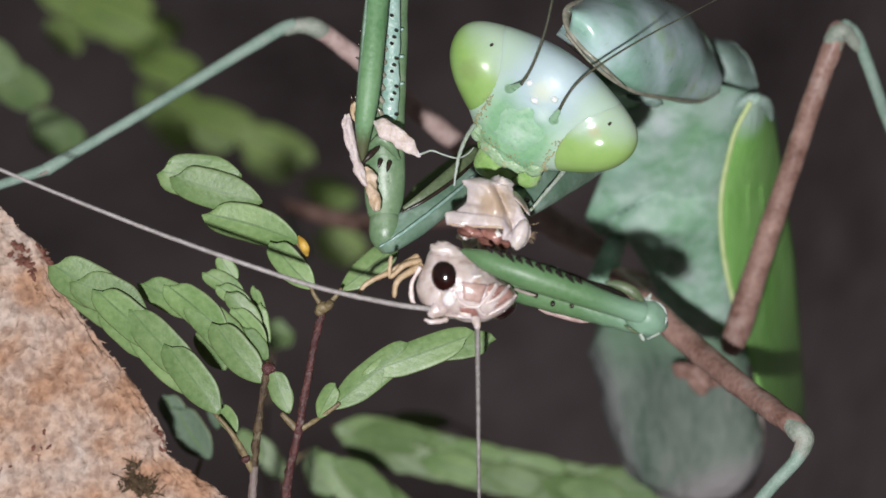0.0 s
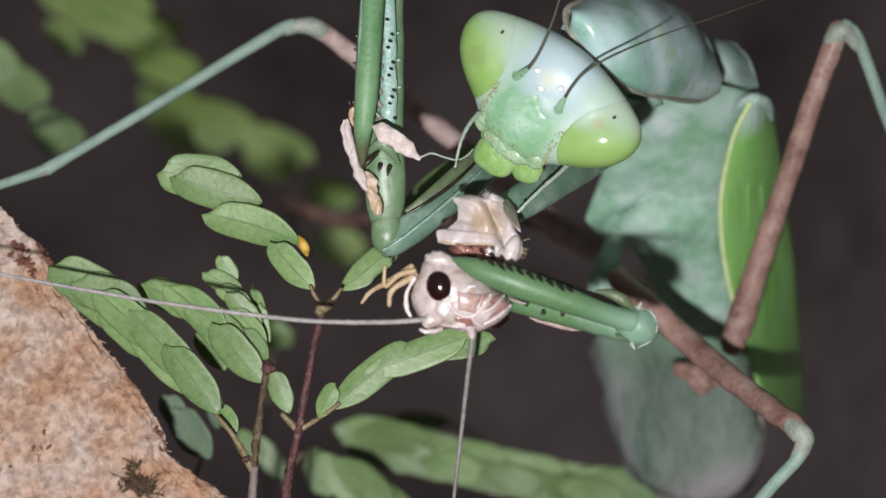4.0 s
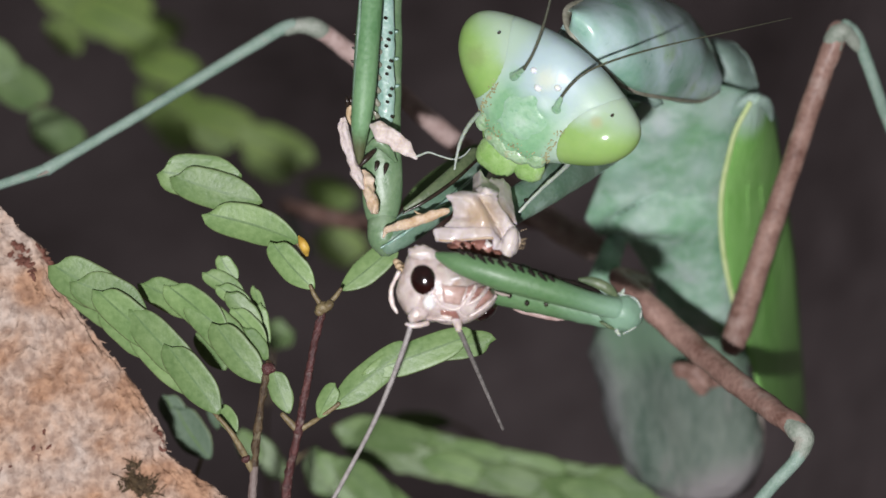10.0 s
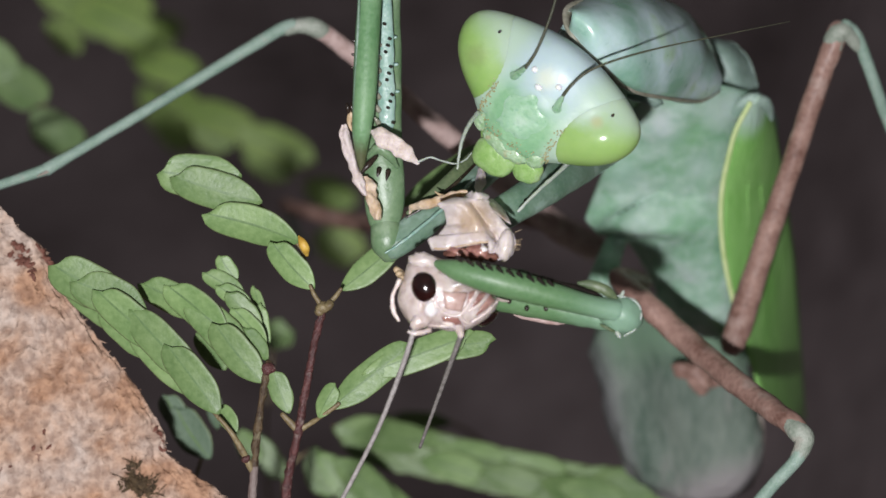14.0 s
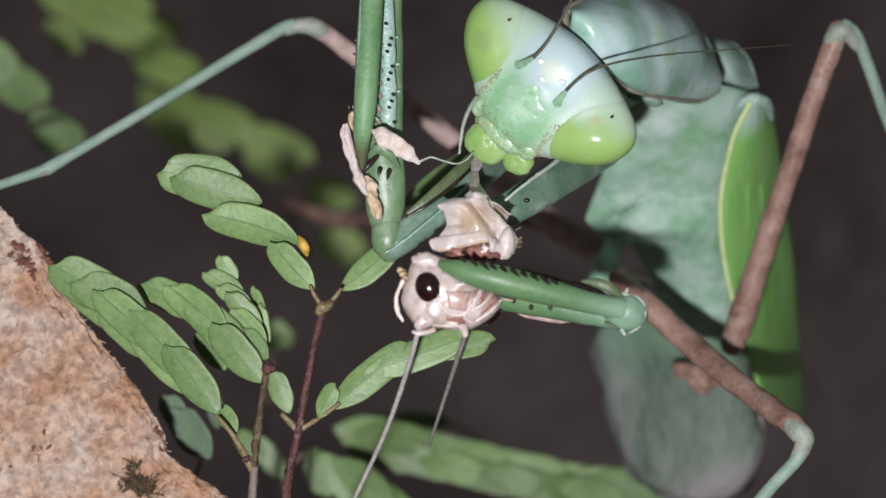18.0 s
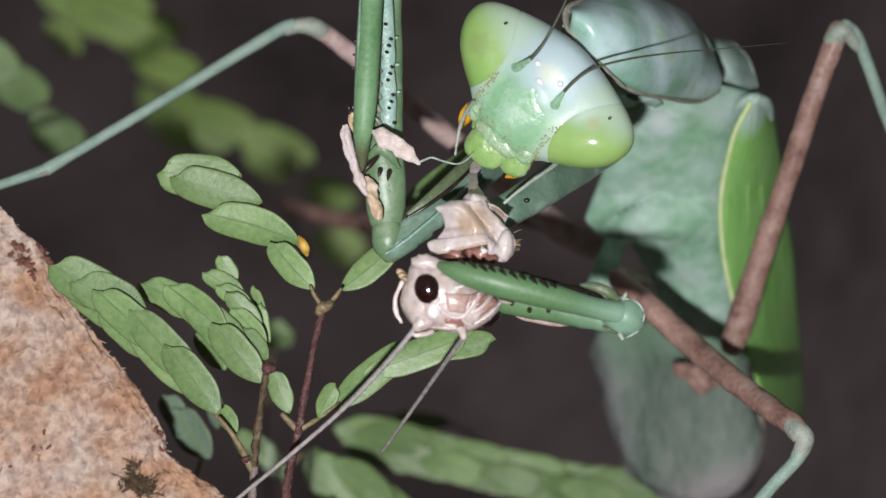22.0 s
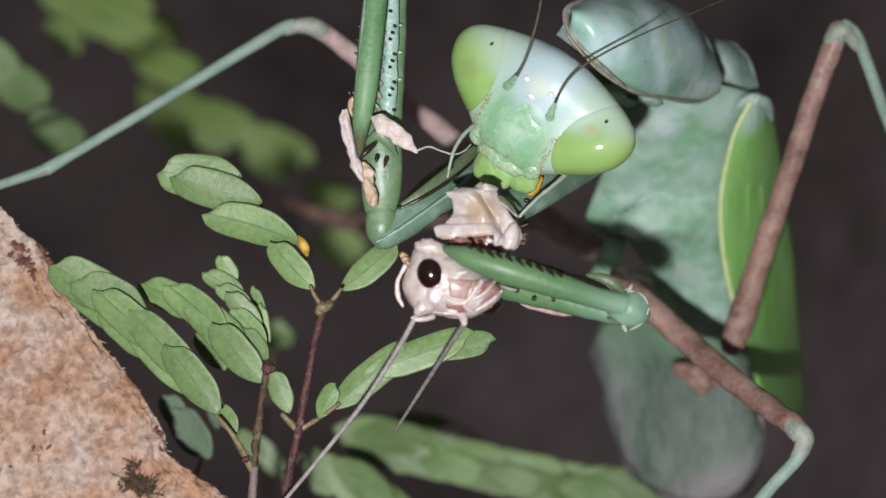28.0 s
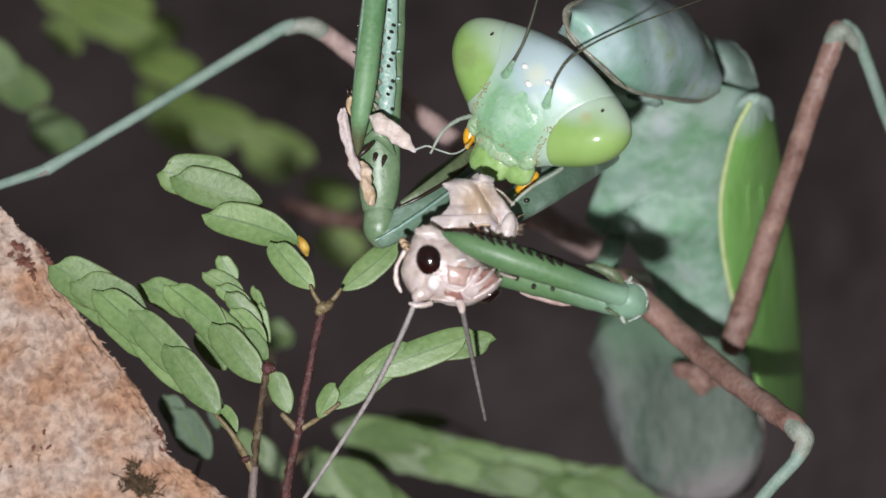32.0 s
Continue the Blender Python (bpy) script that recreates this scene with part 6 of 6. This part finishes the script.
PREY_ROWS = [  # seconds, shift in mm, turn
    (0, 0, -0, -0), (0.5, -0.11, -0.331, 0.3), (1, 0.293, -0.182, 2), (1.5, 0.329, -0.072, 1.3), (2, -0.185, -0.331, 0.6), (2.5, -0.11, -0.182, 0.5),
    (3, -0.221, -0.293, -0.4), (3.5, -0.221, -0.478, 0.2), (5.5, -0.149, 0.185, -1.1), (6, -0.442, 0.367, -1.1), (6.5, -0.478, 0.626, -1.1),
    (7, -0.698, 0.516, -1.1), (7.5, -0.698, 0.257, -0.4), (8, -0.773, 0.149, 0.6), (8.5, -0.809, 0.074, 1.7), (9, -0.847, -0.11, 2.2),
    (9.5, -0.626, -0, 2.2), (10, -0.847, -0.146, 2.4), (10.5, -0.847, 0.038, 3.3), (11, -0.773, -0.146, 3.2), (11.5, -0.919, -0.257, 3.5),
    (12, -0.883, -0.293, 3.5), (12.5, -0.809, -0.146, 3.6), (13, -0.737, -0.331, 3.5), (13.5, -0.809, -0.403, 3.8), (14, -0.809, -0.439, 4),
    (14.5, -0.588, -0.221, 4.4), (16.5, -0.737, -0.439, 4.6), (17, -0.552, -0.367, 4.1), (17.5, -0.626, -0.439, 4.3), (18, -0.662, -0.439, 4.9),
    (18.5, -0.626, -0.331, 4.7), (19, -0.662, -0.439, 4.6), (19.5, -0.626, -0.478, 4.3), (20, -0.698, -0.478, 4.6), (20.5, -0.698, -0.439, 4.6),
    (21, -0.662, -0.478, 4.6), (21.5, -0.662, -0.439, 4.1), (22, -0.698, -0.514, 4), (22.5, -0.698, -0.478, 3.8), (23, -0.698, -0.514, 2.6),
    (23.5, -0.847, -0.66, 2.9), (24, -0.809, -0.734, 2.3), (24.5, -0.478, -0.919, 4.7), (25, -0.295, -0.734, 4.5), (25.5, -0.038, -0.55, 4),
    (27.5, -0.516, 0.185, 0.9), (28, -0.588, 0.11, 1.7), (28.5, -0.442, 0.185, 1.6), (29, -0.367, 0.149, 1.1), (29.5, -0.331, 0.331, 0.7),
    (30, -0.074, 0.367, 0.8), (30.5, -0.367, 0.516, -0.1), (31, -0.442, 0.737, -0.7), (31.5, -0.662, 0.662, -1.1), (32, -0.626, 0.662, 0.1),
]
SHELL_ROWS = [
    (0, 0.759, 0.603, -14.8), (0.5, 0.423, 0.219, -14.5), (1, 0.543, 0.291, -14.2), (1.5, 0.543, 0.291, -13.9), (2, 0.327, -0.021, -13.6), (2.5, 0.351, 0.099, -13.3),
    (3, 0.327, -0.021, -13.0), (3.5, 0.279, -0.189, -12.7), (5.5, 1.039, 0.601, -16.5), (6, 0.871, 0.678, -16.8), (6.5, 0.644, 0.753, -5.6), (7, 0.580, 0.570, -7.5),
    (7.5, 0.579, 0.355, -11.1), (8, 0.527, 0.298, -10.3), (8.5, 0.423, 0.370, -12.1), (9, 0.280, 0.202, -9.3), (9.5, 0.473, 0.283, -10.6), (10, 0.267, 0.155, -7.8),
    (10.5, 0.222, 0.288, -4.9), (11, 0.218, 0.183, -8.9), (11.5, 0.048, 0.053, -5.8), (12, 0.042, 0.042, -4.7), (12.5, 0.083, 0.133, -3.7), (13, 0.083, 0.011, -3.2),
    (13.5, 0.064, -0.027, -3.7), (14, 0.028, -0.037, -2.6), (14.5, 0.226, 0.166, -1.4), (16.5, -0.043, -0.039, 1.0), (17, 0.161, 0.009, -0.2), (17.5, 0.088, -0.045, 0.1),
    (18, 0.055, -0.016, 0.1), (18.5, 0.088, 0.066, -0.0), (19, 0.044, -0.047, 0.6), (19.5, 0.090, -0.050, -0.3), (20, 0.000, 0.000, 0.0), (20.5, -0.033, 0.011, 0.5),
    (21, 0.022, -0.049, 1.6), (21.5, -0.002, -0.043, 0.3), (22, -0.012, -0.113, -0.1), (22.5, 0.000, -0.072, 0.0), (23, -0.007, -0.133, -0.9), (23.5, -0.144, -0.264, 0.0),
    (24, -0.145, -0.364, 0.2), (24.5, 0.181, -0.480, 1.7), (25, 0.367, -0.284, 2.2), (25.5, 0.612, -0.076, 2.0), (27.5, 0.357, 0.088, -9.7), (28, 0.292, 0.316, -6.5),
    (29, 0.450, 0.314, -6.7), (30, 0.882, 0.558, -4.2), (31, 0.702, 0.724, -10.7), (32, 0.156, 0.693, -6.0),
]
GRIP_ROWS = [
    (0, 0, -0, -0), (0.5, -0.216, -0.264, 0.4), (1, 0.408, 0.072, 2.2), (1.5, 0.408, 0.096, 1.4), (2, -0.24, -0.24, 0.6), (2.5, -0.168, -0.096, 0.6),
    (3, -0.288, -0.336, -0.5), (3.5, -0.408, -0.408, 0.2), (5.5, -0.226, 0.046, -1.2), (6, -0.595, 0.12, -1.2), (6.5, -0.631, 0.377, -1.2),
    (7, -0.888, 0.23, -1.2), (7.5, -0.852, 0.23, -0.5), (8, -0.924, 0.266, 0.7), (8.5, -0.962, 0.341, 1.9), (9, -1.034, 0.23, 2.4),
    (9.5, -0.778, 0.341, 2.5), (10, -1.034, 0.23, 2.7), (10.5, -0.962, 0.523, 3.7), (11, -0.998, 0.341, 3.6), (11.5, -1.109, 0.266, 3.9),
    (12, -1.109, 0.23, 3.9), (12.5, -0.962, 0.377, 4), (13, -0.924, 0.192, 3.9), (13.5, -0.998, 0.156, 4.2), (14, -1.034, 0.156, 4.5),
    (14.5, -0.742, 0.413, 4.9), (16.5, -0.962, 0.23, 5.1), (17, -0.742, 0.23, 4.5), (17.5, -0.852, 0.192, 4.8), (18, -0.852, 0.266, 5.4),
    (18.5, -0.778, 0.341, 5.2), (19, -0.852, 0.23, 5.1), (19.5, -0.814, 0.156, 4.8), (20, -0.888, 0.192, 5.1), (20.5, -0.924, 0.23, 5.1),
    (21, -0.852, 0.192, 5.1), (21.5, -0.852, 0.156, 4.5), (22, -0.924, 0.082, 4.5), (22.5, -0.888, 0.082, 4.2), (23, -0.962, -0.101, 2.9),
    (23.5, -1.073, -0.211, 3.3), (24, -1.073, -0.358, 2.6), (24.5, -0.595, -0.247, 5.2), (25, -0.374, -0.101, 5), (25.5, -0.043, 0.01, 4.4),
    (27.5, -0.667, 0.341, 1), (28, -0.742, 0.377, 1.9), (28.5, -0.631, 0.451, 1.8), (29, -0.521, 0.341, 1.3), (29.5, -0.446, 0.451, 0.8),
    (30, -0.115, 0.487, 0.9), (30.5, -0.485, 0.523, -0.1), (31, -0.557, 0.67, -0.7), (31.5, -0.888, 0.559, -1.2), (32, -0.778, 0.708, 0.1),
]
RAISED_ROWS = [
    (0, 0.000, 0.000, 0.0), (0.5, 0.104, -0.196, 1.5), (1, -0.018, -0.066, -0.4), (1.5, 0.052, 0.054, 0.2), (2, 0.054, -0.101, 1.1), (2.5, 0.077, -0.148, 1.3),
    (3, 0.051, -0.161, 1.0), (3.5, 0.126, -0.218, 2.0), (5.5, -0.007, 0.012, 0.6), (6, -0.010, 0.043, 1.1), (6.5, -0.057, 0.115, 1.0), (7, -0.022, -0.004, 1.5),
    (7.5, 0.023, -0.128, 2.1), (8, 0.013, -0.169, 2.3), (8.5, -0.116, -0.094, 1.3), (9, 0.132, -0.247, 3.5), (9.5, -0.060, -0.023, 1.1), (10, -0.056, -0.125, 1.2),
    (10.5, -0.231, 0.072, -0.3), (11, -0.032, -0.130, 1.3), (11.5, 0.031, -0.211, 2.2), (12, 0.113, -0.250, 3.0), (12.5, -0.047, -0.184, 1.3), (13, 0.050, -0.314, 2.0),
    (13.5, 0.056, -0.344, 2.0), (14, 0.094, -0.385, 2.4), (14.5, 0.135, -0.155, 0.9), (16.5, 0.120, -0.326, 2.0), (17, 0.192, -0.194, 2.0), (17.5, 0.123, -0.338, 2.2),
    (18, 0.116, -0.368, 2.1), (18.5, 0.070, -0.251, 1.1), (19, 0.122, -0.386, 2.0), (19.5, 0.151, -0.344, 2.2), (20, 0.185, -0.394, 3.0), (20.5, 0.072, -0.345, 1.9),
    (21, 0.119, -0.344, 2.1), (21.5, 0.150, -0.354, 2.5), (22, 0.144, -0.397, 2.4), (22.5, 0.177, -0.348, 2.5), (23, 0.041, -0.327, 1.8), (23.5, 0.048, -0.333, 1.9),
    (24, -0.137, -0.240, -0.3), (24.5, -0.097, -0.027, -2.1), (25, -0.024, 0.260, -1.6), (25.5, -0.021, 0.336, 0.2), (27.5, -0.099, 0.192, 0.2), (28, -0.154, 0.192, -0.6),
    (28.5, -0.100, 0.228, -0.4), (29, -0.124, 0.138, -0.2), (29.5, -0.253, 0.265, -1.0), (30, -0.210, 0.403, -1.3), (30.5, -0.144, 0.216, -0.1), (31, -0.268, 0.276, -0.5),
    (31.5, -0.291, 0.162, -0.7), (32, -0.255, 0.235, -0.9),
]
FEELER_ROWS = [  # seconds, bearing of the long feeler, bearing of the stub
    (0, -206, -40, 2, 325), (0.7, -206, -35, 0, 324), (1.4, -206, -31, -2, 323), (2.1, -206, -36, -4, 322), (2.8, -206, -34, -6, 321), (3.5, -206, -30, -8, 320), (5.5, -287, 306, -161, 278), (6, -333, 343, -148, 250), (6.5, -115, 297, 98, 241),
    (7, -74, 311, 153, 224), (7.5, -120, 296, 79, 171), (8, -111, 324, 130, 198), (8.5, -121, 319, 74, 203), (9, -105, 309, 78, 201), (10, -107, 300, 83, 198),
    (10.5, -107, 310, 74, 197), (11, -161, 300, -96, 220), (11.5, -102, 295, -79, 211), (12, -102, 295, -71, 213), (13, -101, 299, -80, 216), (14.5, -103, 305, -74, 220),
    (16.5, -86, 285, -71, 216), (18, -87, 290, -66, 214), (19, -206, 243, -129, 186), (20, -241, 278, -146, 220), (21, -241, 288, -148, 218), (22, -246, 287, -152, 222),
    (23, -221, 287, -155, 214), (24, -155, 277, -130, 217), (25, -139, 278, -140, 218), (25.5, -149, 285, -146, 222), (27.5, -204, 321, -169, 202), (28, -186, 319, -130, 210),
    (29, -173, 310, -89, 206), (30, -173, 319, 15, 227), (31, -151, 297, 35, 214), (32, -149, 330, 44, 213)]


def motions():
    walk(mantis_head, [(t, turned(mantis_head, a, b, c, x, y)) for t, a, b, c, x, y in HEAD_ROWS])
    walk(prey_head, [(t, shifted(prey_head, x, y, a)) for t, x, y, a in PREY_ROWS])
    walk(prey_shell, [(t, shifted(prey_shell, x, y, a)) for t, x, y, a in SHELL_ROWS])
    walk(grip_femur, [(t, shifted(grip_femur, x, y, a)) for t, x, y, a in GRIP_ROWS])
    walk(fore_femur, [(t, shifted(fore_femur, x, y, a)) for t, x, y, a in RAISED_ROWS])
    reach = PIVOT[fore_femur] - PIVOT[fore_coxa]
    rows = []
    for t, x, y, a in RAISED_ROWS:
        was, now = math.atan2(reach.y, reach.x), math.atan2(reach.y + y, reach.x + x)
        rows.append((t, shifted(fore_coxa, 0, 0, math.degrees(now - was))))
    walk(fore_coxa, rows)
    def held(t, u, v):
        """The bearing as the turned head sees it."""
        a = radians(float(np.interp(t, [r[0] for r in PREY_ROWS], [r[3] for r in PREY_ROWS])))
        return u * math.cos(a) - v * math.sin(a), u * math.sin(a) + v * math.cos(a)

    walk(feeler_left, [(t, aimed(feeler_left, (-206, -40), *held(t, u, v), math.hypot(u, v) / (1.0 if t < 5 else 0.94))) for t, u, v, _, _ in FEELER_ROWS])
    walk(feeler_right, [(t, aimed(feeler_right, (2, 325), *held(t, u, v), 326)) for t, _, _, u, v in FEELER_ROWS])

    for ob, rows in ((threads[0], ((0, -3), (5, -1), (9, 0), (14, -2), (19, -3), (25, 1), (32, 1))), (threads[1], ((0, 10), (4, 8), (6, 3), (9, 0), (14, 0), (19, 1), (23, 3), (25, 8), (28, 11), (32, 13)))):
        walk(ob, [(t, shifted(ob, 0, 0, a)) for t, a in rows])
    walk(mantis_palps[0], [(t, shifted(mantis_palps[0], 0, 0, a)) for t, a in ((0, -1), (6, 0), (9, 0), (14, 3), (19, 11), (23, 4), (25, -15), (27.5, -3), (30, 0), (31, 0), (32, -13))])
    # the prey's mouth feelers are pressed back out of sight as the mantis shifts its grip
    for p in prey_palps[:3]:
        walk(p, [(t, shifted(p, 0, 0, a, 0, (0, 1, 0))) for t, a in ((0, 0), (3.5, 0), (4.2, -45), (4.8, -90), (5.5, -135), (32, -135))])
    rows = []
    for t, u, v, a, away in ((0, 40, 70, 0, 1), (5.5, 20, 40, 0, 0.8), (6, 0, 0, 0, 0), (6.5, 5, 10, 0, 0.6), (7, 20, 60, 10, 1), (7.5, 0, 40, 20, 0.6), (8, 2, 48, 32, 0.42), (8.5, -8, 20, 15, 0), (9, -10, -14, 6, 0),
                             (9.5, -18, 10, 30, 0), (10, -20, 22, 46, 0.2), (11, -8, -2, 56, 0.32), (12, -4, 18, 49, 0.36), (13, 4, 20, 36, 0.42), (14, 12, -10, 48, 0.35), (14.5, 8, -10, 45, 0.2), (15.5, 20, 40, 40, 0.6), (16.5, 30, 75, 30, 1), (32, 30, 75, 30, 1)):
        home = (PIVOT[prey_stub] - PIVOT[prey_stub.parent] + Vector((u * STEP, -v * STEP, -0.8 * away))) * MM
        rows.append((t, Matrix.Translation(home) @ Matrix.Rotation(radians(a), 4, "Z") @ Matrix.Rotation(radians(-130 * away), 4, "Y")))
    walk(prey_stub, rows)
    # a strand is drawn up out of the shell late in the meal, and is swallowed
    walk(prey_strand, [(t, shifted(prey_strand, 0.2 * k, -1.9 * k, 0, -0.9 * k)) for t, k in ((0, 1), (8, 0.8), (9, 0.45), (10, 0.5), (14, 0.4), (14.5, 0.3), (16.5, 0.1), (17, 0), (22, 0), (23, 0.4), (24, 0.9), (25, 1), (27.5, 0.8), (28, 0.55), (29, 0.5), (30, 0.9), (32, 1))])
    # the thin wall is folded away and back, and a flake swings out twice
    walk(prey_wall, [(t, shifted(prey_wall, 0, 0, -a, 0, (1, 0, 0))) for t, a in ((0, 30), (2, 30), (3.5, 25), (5.5, 12), (6, 15), (7, 12), (8, 15), (9, 5), (11, 5), (12, 8), (13, 12), (14, 25), (15, 50), (16.5, 78), (25.5, 82), (27.5, 40), (28, 30), (29, 42), (30, 45), (31, 55), (32, 50))])
    walk(prey_flake, [(t, shifted(prey_flake, -1.5 * k, -1.6 * k, -60 * k, -0.2 * k)) for t, k in ((0, 1), (6.4, 1), (6.7, 0.8), (7, 0), (7.3, 0.8), (7.6, 0.3), (7.9, 0.8), (8.4, 1), (32, 1))])
    # chewing: the lips part and the orange jaws come out
    open_rows = ((0, 0), (1, 0.2), (2, 0.6), (3, 0.9), (5.5, 0), (8, 0), (9.5, 0.4), (10, 0.5), (11, 0.8), (12, 0.7), (13, 1), (14, 0.9), (16.5, 0.9), (17, 1.2), (18, 0.9), (19, 0.5), (20, 0.3), (21, 0), (22, 0.2), (23, 0.8),
                 (23.5, 0.5), (24, 0.2), (25, 0.1), (27.5, 0), (32, 0))
    for ob, way in ((lip, HX * -0.13 - HY * 0.16), (lip_lobe, HX * 0.12 - HY * 0.09)):
        walk(ob, [(t, shifted(ob, way.x * k, way.y * k, 0, way.z * k)) for t, k in open_rows])
    left_rows = ((0, 0), (5, 0), (5.5, 0.5), (6, 1), (6.5, 0), (20.5, 0), (21, 1.3), (22, 0.9), (22.5, 0.8), (23, 0), (24.5, 0), (25, 0.8), (25.5, 1.2), (26.5, 0.6), (27.5, 0), (31.5, 0), (32, 0.9))
    low_rows = ((0, 0), (5, 0), (5.5, 0.3), (6, 0.5), (6.5, 0), (7, 0.4), (8, 0), (16.5, 0), (17, 0.5), (18, 0.4), (19, 0.8), (20, 0.2), (21, 1.1), (22, 0.7), (23, 0), (24.5, 0), (25, 0.7), (25.5, 1.5), (27.5, 0.8), (28, 0.9),
                (29, 0.8), (30, 0.1), (31, 0.7), (31.5, 0.3), (32, 1))
    for ob, way, rows in ((jaws[0], HX * -0.62 - HY * 0.35, left_rows), (jaws[1], HX * 0.25 - HY * 0.75, low_rows)):
        walk(ob, [(t, shifted(ob, way.x * k, way.y * k, 0, way.z * k)) for t, k in rows])


motions()
